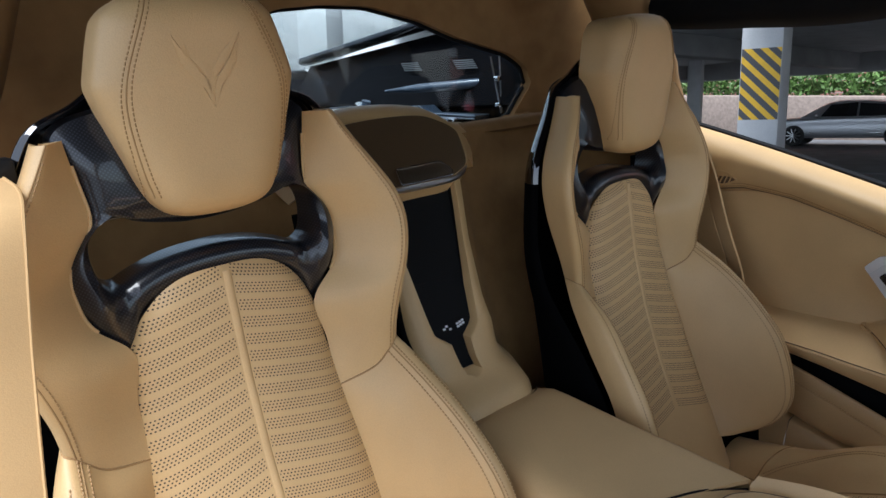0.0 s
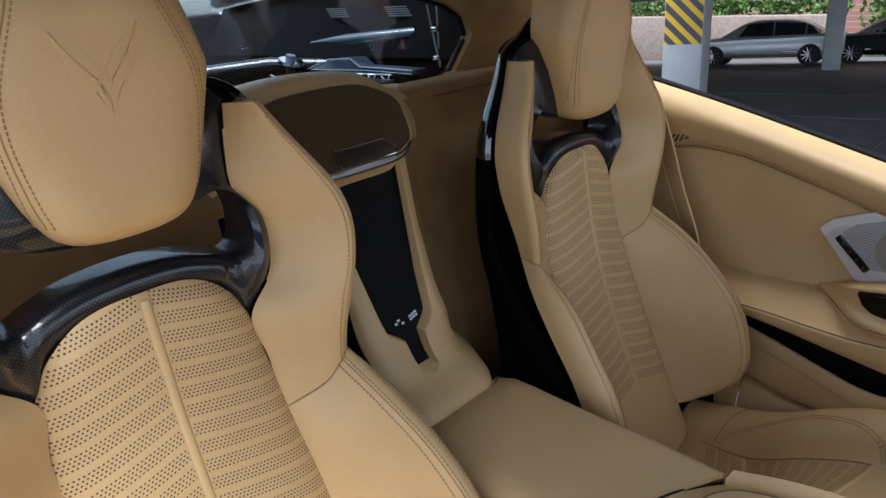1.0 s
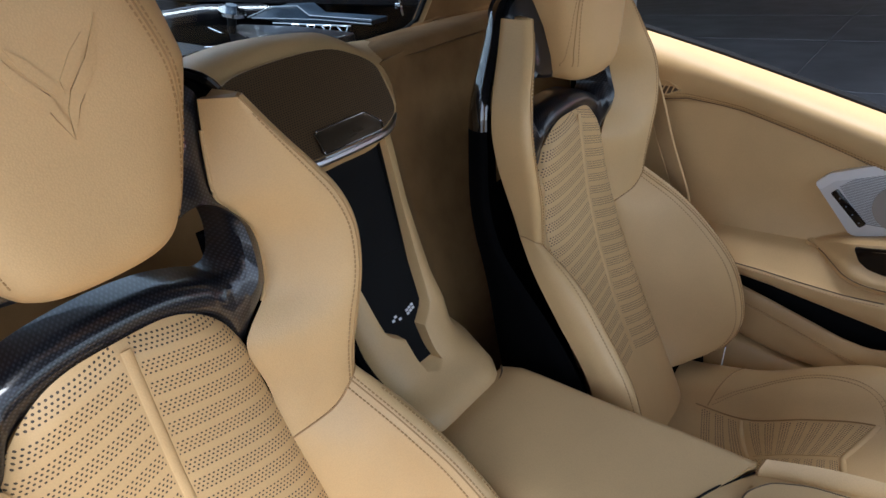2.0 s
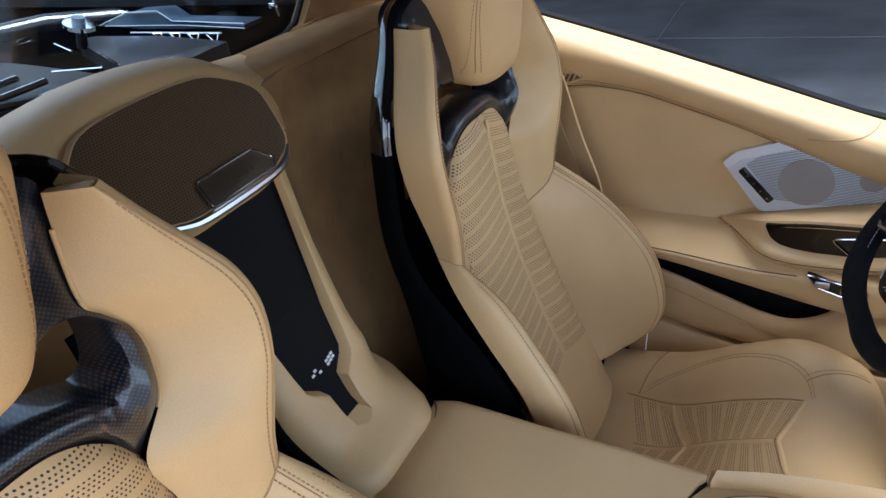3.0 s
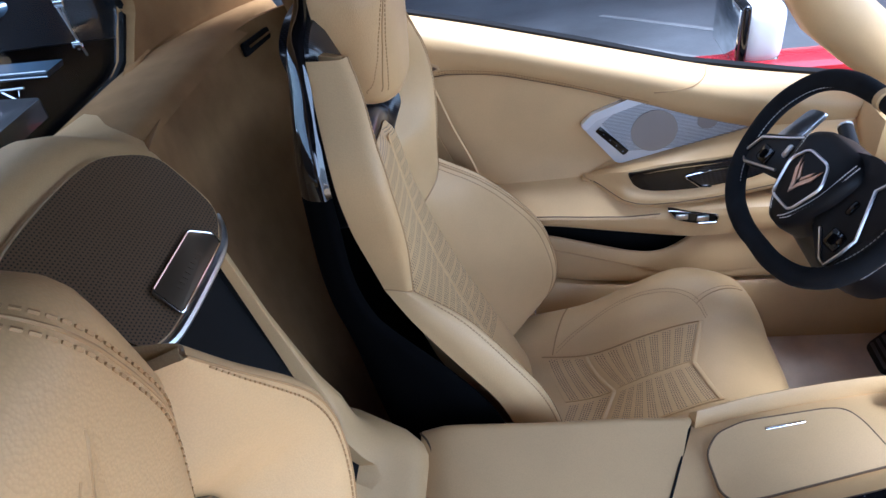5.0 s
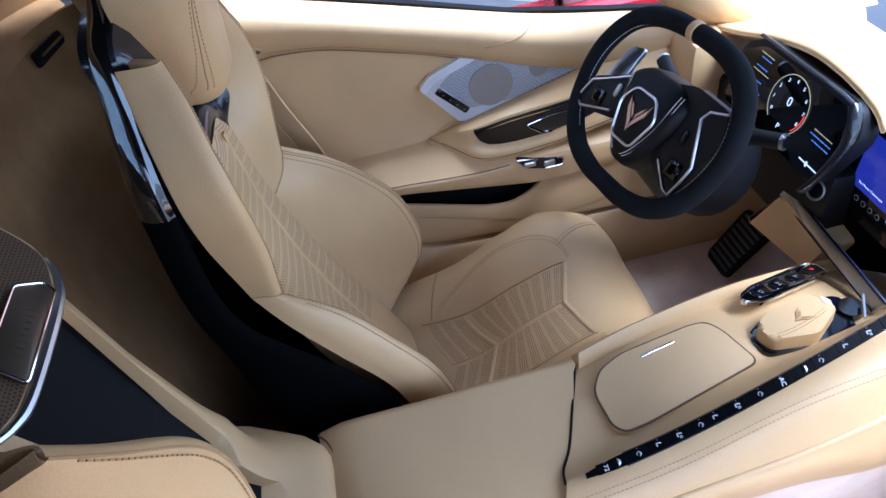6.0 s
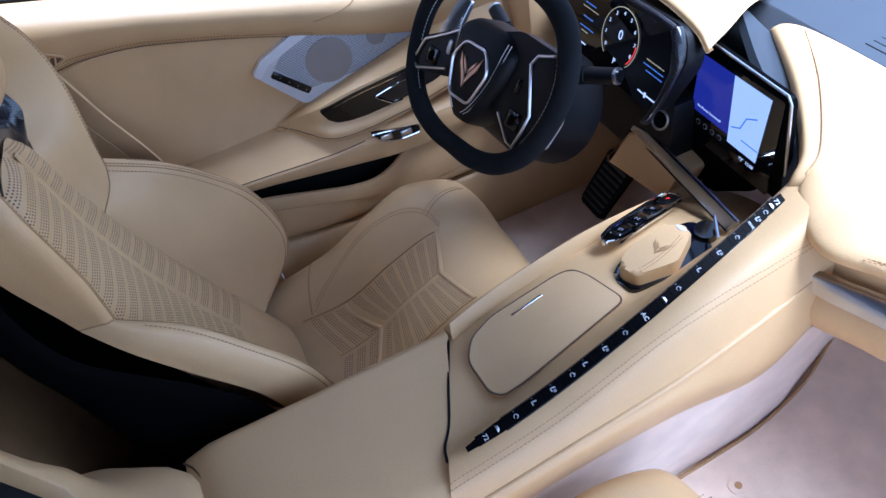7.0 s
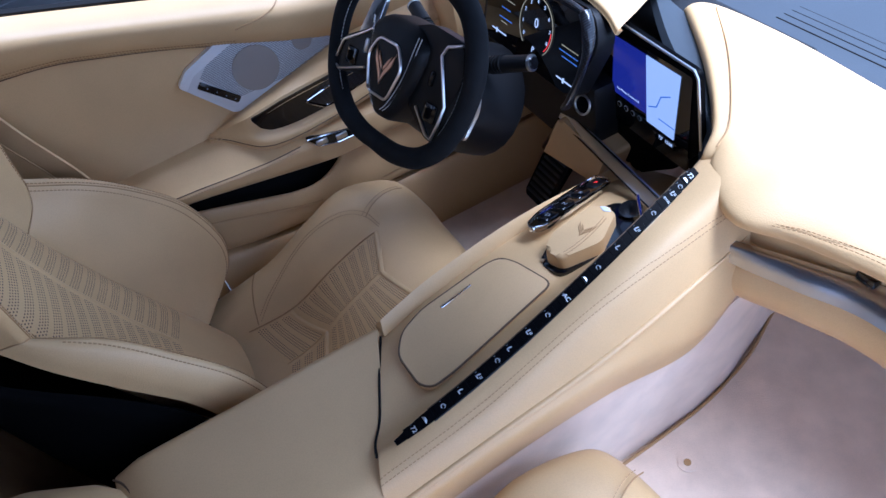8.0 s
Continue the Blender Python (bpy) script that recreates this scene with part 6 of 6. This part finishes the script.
# ---------------------------------------------------------------- the car round the cabin
body = thing("bodywork", "dark red body of the sports car outside the cabin", "bodywork", pose(0, 0, 0), kind="structure")
part("door_skin", box_bm((0.79, -0.60, 0.20), (0.90, 0.92, 0.72), 0.03), red_paint, body)
part("rear_quarter", box_bm((0.72, 1.12, 0.20), (0.92, 2.5, 0.86), 0.06), satin_black, body)
part("rear_quarter", box_bm((-0.92, 1.12, 0.20), (-0.72, 2.5, 0.86), 0.06), satin_black, body)
lid_rows = [[(-w, y, z - 0.30), (-w, y, z - 0.10), (-w * 0.86, y, z + 0.03), (-w * 0.5, y, z - 0.005), (0, y, z + 0.005), (w * 0.5, y, z - 0.005), (w * 0.86, y, z + 0.03), (w, y, z - 0.10), (w, y, z - 0.30)] for y, z, w in ((-1.06, 0.60, 0.86), (-1.35, 0.585, 0.93), (-1.75, 0.53, 0.95), (-2.1, 0.46, 0.90), (-2.3, 0.38, 0.78))]
part("front_lid", thicken(net_bm(spline_grid(lid_rows, 40, 24)), 0.01, (0, -1.6, 5)), red_paint, body, "dark red front lid")
for s in (1, -1):
    for y in (-1.72, 1.62):
        tw = part("wheel", disc_bm((s * 0.93, y, 0.34), 0.34, (s, 0, 0), 0.24, 40), tyre, body, "black tyre")
        part("rim", disc_bm((s * 0.935, y, 0.34), 0.25, (s, 0, 0), 0.03, 30), satin_black, tw)
mir = thing("door_mirror", "door mirror in a black and white shell", "mirror", pose(0.905, 0.065, 0.765))
part("shell", box_bm((-0.082, -0.06, -0.06), (0.092, 0.02, 0.062), 0.028, 4), material("mirror_white", (0.7, 0.72, 0.75), 0.3, coat=0.6), mir)
part("rim", box_bm((-0.090, 0.012, -0.066), (0.100, 0.030, 0.068), 0.008, 3), gloss_black, mir)
part("mirror_glass", box_bm((-0.080, 0.028, -0.056), (0.090, 0.033, 0.058), 0.002), material("mirror_silver", (0.8, 0.82, 0.84), 0.02, metal=1.0, stain=0.0), mir)
part("stem", tube_bm([(-0.095, -0.06, -0.09), (-0.05, -0.03, -0.05)], 0.025, 8), gloss_black, mir)

# engine bay behind the rear window
bay = thing("engine_bay", "black engine bay with cover, braces and cap under glass", "engine", pose(0, 0, 0))
part("tray", box_bm((-0.72, 1.13, 0.70), (0.72, 2.45, 0.76), 0.01), key_black, bay)
part("side_wall", box_bm((0.60, 1.13, 0.76), (0.72, 2.45, 1.00), 0.02), key_black, bay)
part("side_wall", box_bm((-0.72, 1.13, 0.76), (-0.60, 2.45, 1.00), 0.02), satin_black, bay)
part("rear_wall", box_bm((-0.72, 2.40, 0.76), (0.72, 2.46, 1.06), 0.02), key_black, bay)
cov = [[(x, y, z - 0.25 * abs(x) ** 2) for x in (-0.26, -0.18, -0.06, 0.06, 0.18, 0.26)] for y, z in ((1.18, 0.84), (1.24, 0.93), (1.5, 0.955), (1.8, 0.95), (1.95, 0.88))]
part("cover", thicken(net_bm(spline_grid(cov, 24, 24)), -0.01), satin_black, bay, "ribbed black engine cover")
for k in range(7):
    part("cover_rib", tube_bm([(-0.16, 1.3 + k * 0.08, 0.957), (0.16, 1.3 + k * 0.08, 0.957)], 0.006, 6), gloss_black, bay)
for s in (1, -1):
    part("brace", tube_bm([(s * 0.62, 1.62, 0.94), (s * 0.46, 1.80, 0.96), (s * 0.28, 1.95, 0.95)], 0.020, 12), gloss_black, bay, "black tubular brace")
    part("bracket", box_bm((s * 0.50, 1.15, 0.80), (s * 0.58, 1.20, 0.90), 0.012), satin_black, bay)
part("cable", tube_bm(spline([(-0.3, 1.2, 0.93), (-0.1, 1.25, 0.99), (0.1, 1.22, 0.97), (0.35, 1.3, 0.93)], 30), 0.007, 8), satin_black, bay)
for s in (1, -1):
    part("side_panel", thicken(net_bm([[(s * 0.66, 1.14, 1.18), (s * 0.66, 1.6, 1.17), (s * 0.68, 2.42, 1.10)], [(s * 0.56, 1.14, 0.98), (s * 0.56, 1.6, 0.97), (s * 0.56, 2.42, 0.96)]]), 0.01, (0, 1.6, 1.1)), key_black, bay)
    for k in range(2):
        for q in range(5):
            y, x = 1.34 + k * 0.25, 0.598 + q * 0.0016
            part("slot_strip", tube_bm([(s * x, y + q * 0.006, 1.072 + q * 0.0052), (s * x, y + 0.085 + q * 0.006, 1.072 + q * 0.0052)], 0.0016, 5), steel, bay)
# near-black plastic; the blue in its colour stands in for reflected sky
bay_sky_tint = material("black_plastic_sky_tint", (0.020, 0.032, 0.050), 0.28, coat=0.5, stain=0.1, spec=0.6)
fin = part("side_fin", plate_bm([(1.678, 0.943), (1.575, 0.972), (1.481, 0.977), (1.445, 0.957), (1.249, 0.956), (1.252, 0.946), (1.547, 0.940)][::-1], Matrix(((0, 0, -1, 0.50), (1, 0, 0, 0), (0, 1, 0, 0), (0, 0, 0, 1))), 0.05, 0.003), bay_sky_tint, bay, "raised black side moulding, tinted blue for reflected sky")
part("fin_edge", tube_bm([(0.4985, y, z) for y, z in ((1.678, 0.945), (1.575, 0.974), (1.481, 0.979), (1.445, 0.959), (1.249, 0.958))], 0.0013, 6), steel, fin)
part("fin_edge", tube_bm([(0.4985, y, z) for y, z in ((1.66, 0.944), (1.56, 0.947), (1.42, 0.951), (1.25, 0.949))], 0.0010, 6), steel, fin)
part("gas_strut", tube_bm([(0.44, 1.56, 1.024), (0.50, 1.48, 1.027), (0.60, 1.335, 1.032)], [0.003, 0.012, 0.013], 12), bay_sky_tint, bay, "black hatch strut, tinted blue for reflected sky")
carbon_deck = part("vent_panel", plate_bm(rounded([(0.26, 1.21), (0.41, 1.21), (0.425, 1.40), (0.405, 1.575), (0.375, 1.590), (0.262, 1.330)], 0.006), Matrix.Translation((0, 0, 0.952)), 0.03, 0.003), carbon, bay, "woven carbon deck panel")
part("panel_edge", tube_bm([(0.2625, 1.326, 0.953), (0.305, 1.425, 0.953)], 0.0018, 6), chrome, carbon_deck)
part("truss_rail", tube_bm([(0.44, 1.505, 0.951), (0.44, 1.253, 0.957)], 0.0018, 6), steel, bay)
for k in range(4):
    y = 1.262 + 0.05 * k
    part("truss_web", tube_bm([(0.44, y, 0.955), (0.435, y + 0.004, 0.938), (0.44, y + 0.030, 0.953)], 0.0017, 6), chrome, bay)
cap = part("filler_cap", disc_bm((0.346, 1.515, 0.996), 0.030, (0.1, -0.3, 1), 0.008, 30), chrome, bay, "silver ring of the filler cap")
part("cap_knob", disc_bm((0.345, 1.512, 1.008), 0.012, (0.1, -0.3, 1), 0.014, 24), bay_sky_tint, cap)
part("cap_neck", disc_bm((0.347, 1.519, 0.988), 0.010, (0.1, -0.3, 1), 0.04, 24), satin_black, cap)
for a, b in (((0.455, 1.70, 0.93), (0.392, 1.60, 0.925)), ((0.30, 1.50, 0.958), (0.335, 1.60, 0.958)), ((0.24, 1.34, 0.955), (0.20, 1.42, 0.957))):
    part("bright_strip", tube_bm([a, b], 0.0028, 6, flat=0.6), chrome, bay)
for x in (0.545, 0.575):
    part("strut_rail", tube_bm([(x, 1.20 + (x - 0.545), 0.96), (x - 0.012, 1.215, 1.10)], 0.0022, 6), steel, bay)
for z in (0.975, 1.04):
    part("rail_clip", box_bm((0.535, 1.196, z), (0.549, 1.212, z + 0.012), 0.002), chrome, bay)

hatch = thing("rear_hatch", "black rear hatch frame with tinted glass", "hatch", pose(0, 0, 0))
for s in (1, -1):
    part("side_frame", tube_bm(spline([(s * 0.64, 1.14, 1.235), (s * 0.63, 1.6, 1.20), (s * 0.66, 2.42, 1.12)], 20), 0.030, 8, flat=0.6), gloss_black, hatch)
part("front_frame", box_bm((-0.62, 1.13, 1.235), (0.62, 1.20, 1.27), 0.012), gloss_black, hatch)
part("rear_frame", box_bm((-0.66, 2.40, 1.05), (0.66, 2.46, 1.09), 0.012), gloss_black, hatch)
part("glass", thicken(net_bm([[(-0.60, 1.20, 1.245), (0.60, 1.20, 1.245)], [(-0.64, 2.4, 1.085), (0.64, 2.4, 1.085)]]), 0.004), window_glass, hatch).visible_shadow = False

# ---------------------------------------------------------------- the parking garage, on a floor that falls away from the car
SLOPE = Matrix.Rotation(radians(6.3), 4, Vector((-0.36, 0.93, 0)))


def outside(ob, m=None):
    ob.matrix_basis = SLOPE @ (m if m is not None else ob.matrix_basis)
    return ob


joint_grey = material("joint_filler", (0.10, 0.10, 0.105), 0.8)
outside(tagged(part("ground", box_bm((-90, -90, -0.3), (140, 140, 0.0)), concrete_floor), "worn grey concrete garage floor", "ground", kind="structure"))
deck = outside(thing("garage_deck", "grey concrete garage deck overhead", "ceiling", pose(0, 0, 0), kind="structure"))
part("slab", box_bm((2.2, -3.2, 2.95), (24.6, 4.5, 3.25)), concrete_light, deck)
part("slab", box_bm((8.0, 4.5, 2.95), (24.6, 30.0, 3.25)), concrete_light, deck)
for k in range(6):
    part("beam", box_bm((2.2 if k < 2 else 8.0, -2.9 + k * 6.2, 2.45), (24.6, -2.4 + k * 6.2, 2.95), 0.02), concrete, deck)
part("edge_beam", box_bm((24.1, -3.2, 2.35), (24.6, 30.0, 2.95), 0.02), concrete, deck)


def trimmed(poly, level, side):
    """A flat outline cut off at a height: side 1 keeps what is above, -1 what is below."""
    out = []
    for (a, b), (c, d) in zip(poly, poly[1:] + poly[:1]):
        if side * (b - level) >= 0:
            out.append((a, b))
        if (b - level) * (d - level) < 0:
            f = (level - b) / (d - b)
            out.append((a + (c - a) * f, level))
    return out


def pillar(x, y, w, turn, stripes, paint=concrete_light):
    p = outside(thing("garage_pillar", "painted concrete garage pillar" + (" with yellow and grey stripes" if stripes else ""), "pillar", pose(x, y, 0, 0, 0, turn), "garage pillars", "structure"))
    part("shaft", box_bm((-w / 2, -w / 2, 0), (w / 2, w / 2, 2.95), 0.012), paint, p)
    if stripes:
        lo, hi, h = 0.98, 1.88, w / 2 - 0.01
        for nx, ny in ((-1, 0),):
            m = basis((nx * (w / 2 + 0.002), ny * (w / 2 + 0.002), 0), (-ny, nx, 0) if ny else (0, -1, 0), (0, 0, 1))
            part("panel", plate_bm([(-h, lo), (h, lo), (h, hi), (-h, hi)], m, 0.001), yellow, p)
            for k in range(-1, 9):
                z0 = lo + 0.06 + k * 0.19
                quad = trimmed(trimmed([(-h, z0), (h, z0 - 0.46), (h, z0 - 0.46 + 0.10), (-h, z0 + 0.10)], lo, 1), hi, -1)
                if len(quad) > 2:
                    part("stripe", plate_bm(quad, m @ Matrix.Translation((0, 0, 0.002)), 0.001), dark_paint, p)
    return p


pillar(8.4, 4.55, 0.50, 14, True)
pillar(21.0, 6.6, 0.45, 20, False)
pillar(22.0, 14.0, 0.45, 20, False)
pillar(20.0, -1.5, 0.45, 0, False)
pillar(3.75, 8.0, 0.42, 30, False, white_wall)
outside(tagged(part("garage_wall", box_bm((1.0, 12.5, 0.0), (15.0, 12.8, 3.6), 0.02), white_wall), "pale concrete wall behind the car", "wall", kind="structure"))
pillar(-2.4, 9.8, 0.45, 0, False)
pillar(12.0, -2.7, 0.45, 0, False)
for x, y in ((4.28, -0.02), (3.58, -0.04), (5.22, -0.03)):
    bl = plate_bm([(0, -0.022), (0, 0.022), (-1.1, 0.022), (-1.1, -0.022)], Matrix.Translation((x, y, 0.004)) @ Matrix.Rotation(radians(42), 4, "Z"), 0.006)
    outside(tagged(part("bay_line", bl, paint_white), "white parking bay line on the floor", "road marking", group="bay lines", kind="structure"))
for k in range(1, 5):
    outside(tagged(part("bay_line", box_bm((5.4, -1.9 - 2.6 * k, -0.002), (9.8, -1.78 - 2.6 * k, 0.004)), paint_white), "white parking bay line on the floor", "road marking", group="bay lines", kind="structure"))
for k in range(4):
    outside(tagged(part("floor_joint", tube_bm([(2.2 + 3.4 * k, -14, 0.0), (2.6 + 3.4 * k, 20, 0.0)], 0.009, 5), joint_grey), "dark joint in the concrete floor", "joint", group="floor joints", kind="structure"))
outside(tagged(part("floor_joint", tube_bm([(1.2, 1.2, 0.0), (22.0, 3.4, 0.0)], 0.009, 5), joint_grey), "dark joint in the concrete floor", "joint", group="floor joints", kind="structure"))


def parked_car(name, label, paint, m):
    """A four door saloon along y, its nose at +y."""
    c = outside(thing(name, label, "car", m, "parked cars"))
    sec = [(-2.45, 0.45, 0.88, 0.62), (-2.35, 0.35, 0.98, 0.82), (-1.7, 0.28, 1.00, 0.91), (-0.6, 0.26, 0.98, 0.93), (0.8, 0.26, 0.94, 0.93), (1.9, 0.28, 0.86, 0.90), (2.35, 0.35, 0.74, 0.80), (2.48, 0.45, 0.62, 0.60)]
    rows = [[(-w * 0.9, y, lo), (-w, y, lo + 0.1), (-w, y, lo + (hi - lo) * 0.7), (-w * 0.88, y, hi), (0, y, hi + 0.04), (w * 0.88, y, hi), (w, y, lo + (hi - lo) * 0.7), (w, y, lo + 0.1), (w * 0.9, y, lo)] for y, lo, hi, w in sec]
    part("body", thicken(net_bm(spline_grid(rows, 40, 44)), 0.02, (0, 0, 9)), paint, c, "painted body")
    cab = [(-1.95, 1.00, 0.60, 0.80), (-1.25, 1.38, 0.58, 0.84), (-0.3, 1.46, 0.60, 0.86), (0.45, 1.40, 0.58, 0.86), (1.25, 0.98, 0.62, 0.84)]
    rows = [[(-wb, y, 0.93), (-(wb + wt) / 2, y, (0.93 + z) / 2), (-wt, y, z - 0.03), (0, y, z + 0.02), (wt, y, z - 0.03), ((wb + wt) / 2, y, (0.93 + z) / 2), (wb, y, 0.93)] for y, z, wt, wb in cab]
    part("roof", thicken(net_bm(spline_grid(rows, 30, 30)), 0.02, (0, 0, 9)), paint, c, "painted roof")
    for s in (1, -1):
        for y0, y1, za, zb in ((-1.30, -0.42, 1.30, 1.37), (-0.36, 0.40, 1.38, 1.33), (-1.75, -1.36, 1.08, 1.26)):
            q = [(s * 0.880, y0, 0.955), (s * 0.880, y1 + (0.25 if y1 > 0 else 0), 0.955), (s * 0.690, y1, zb), (s * 0.690, y0, za)]
            bm = bmesh.new()
            bm.faces.new([bm.verts.new(v) for v in q])
            part("side_window", thicken(bm, 0.01, (s * 9, 0, 1.5)), dark_glass, c, "dark side window")
        part("mirror", box_bm((s * 0.92, 0.72, 0.93), (s * 1.04, 0.80, 1.03), 0.02), paint, c)
        part("tail_light", box_bm((s * 0.55, -2.40, 0.72), (s * 0.86, -2.30, 0.86), 0.02), material("tail_red", (0.25, 0.01, 0.01), 0.2) if "tail_red" not in bpy.data.materials else bpy.data.materials["tail_red"], c)
        for y in (-1.48, 1.42):
            wh = part("wheel", disc_bm((s * 0.945, y, 0.335), 0.335, (s, 0, 0), 0.22, 36), tyre, c, "black tyre on a bright rim")
            part("rim", disc_bm((s * 0.952, y, 0.335), 0.235, (s, 0, 0), 0.03, 30), satin_black, wh)
            for k in range(10):
                a = k * math.pi / 5
                part("spoke", tube_bm([(s * 0.957, y, 0.335), (s * 0.957, y + 0.225 * math.cos(a), 0.335 + 0.225 * math.sin(a))], 0.016, 5), steel, wh)
        part("trim_strip", box_bm((s * 0.925, -1.1, 0.42), (s * 0.938, 1.05, 0.45), 0.005), chrome, c)
    return c


parked_car("saloon_car", "silver saloon parked in the garage", silver_paint, pose(24.2, 9.75, 0, 0, 0, 14))
parked_car("saloon_car", "dark saloon parked behind the silver one", satin_black, pose(25.8, 6.0, 0, 0, 0, 14))
parked_car("saloon_car", "dark saloon parked further along", satin_black, pose(28.6, 0.8, 0, 0, 0, 14))
parked_car("saloon_car", "dark red saloon parked nearby", red_paint, pose(7.6, -4.4, 0, 0, 0, 80))

# outside: planter, hedge, brick building
tagged(part("planter_wall", box_bm((29.0, 9.0, -4.2), (29.5, 46.0, -1.75), 0.03), material("block_wall", (0.25, 0.20, 0.17), 0.9, grain=0.01, grain_size=0.05, stain=0.3)), "grey brown block planter wall", "wall", kind="structure")
leaf = material("hedge_leaf", (0.07, 0.14, 0.025), 0.6, stain=0.5, stain_size=0.15)


def leaves(a, b, count, size, seed):
    rng = np.random.default_rng(seed)
    bm = bmesh.new()
    for _ in range(count):
        p = np.array(a) + (np.array(b) - np.array(a)) * rng.random(3)
        p[2] += 0.12 * math.sin(p[1] * 3.1) + 0.08 * math.sin(p[1] * 7.7 + p[0])
        u = rng.normal(size=3)
        u /= np.linalg.norm(u)
        w = np.cross(u, rng.normal(size=3))
        w /= np.linalg.norm(w)
        s = size * (0.6 + 0.8 * rng.random())
        bm.faces.new([bm.verts.new(tuple(q)) for q in (p - u * s, p + w * s * 0.5, p + u * s, p - w * s * 0.5)])
    return bm


tagged(part("hedge", leaves((29.2, 9, -1.8), (30.8, 46, -0.75), 16000, 0.12, 3), leaf, smooth=False), "clipped green hedge in the planter", "hedge", kind="stuff")
tagged(part("shrubs", leaves((30.0, -20, -3.4), (33.0, 8.6, -1.0), 16000, 0.14, 5), leaf, smooth=False), "green shrubs beyond the garage", "shrub", kind="stuff")
brick = material("brick_wall", (0.30, 0.15, 0.11), 0.85, stain=0.2)
bn = brick.node_tree
bt = bn.nodes.new("ShaderNodeTexBrick")
bt.inputs["Color1"].default_value, bt.inputs["Color2"].default_value, bt.inputs["Mortar"].default_value = (0.30, 0.14, 0.10, 1), (0.36, 0.19, 0.15, 1), (0.45, 0.42, 0.40, 1)
bt.inputs["Scale"].default_value, bt.inputs["Brick Width"].default_value, bt.inputs["Row Height"].default_value, bt.inputs["Mortar Size"].default_value = 1.0, 0.23, 0.075, 0.010
bc = bn.nodes.new("ShaderNodeTexCoord")
bm_ = bn.nodes.new("ShaderNodeMapping")
bm_.inputs["Rotation"].default_value = (radians(90), 0, radians(90))
bn.links.new(bc.outputs["Object"], bm_.inputs["Vector"])
bn.links.new(bm_.outputs[0], bt.inputs["Vector"])
bn.links.new(bt.outputs[0], bn.nodes["Principled BSDF"].inputs["Base Color"])
bld = thing("brick_building", "red brick building beyond the garage", "building", pose(0, 0, 0))
part("wall", box_bm((34.0, -40, -3), (35.0, 70, 14.0)), brick, bld)
part("band", box_bm((33.9, -40, 0.6), (34.0, 15, 1.5), 0.02), concrete_light, bld, "pale stone band")
for k in range(6):
    part("window", box_bm((33.92, -26 + k * 9.5, 3.0), (33.99, -23 + k * 9.5, 5.4)), dark_glass, bld)
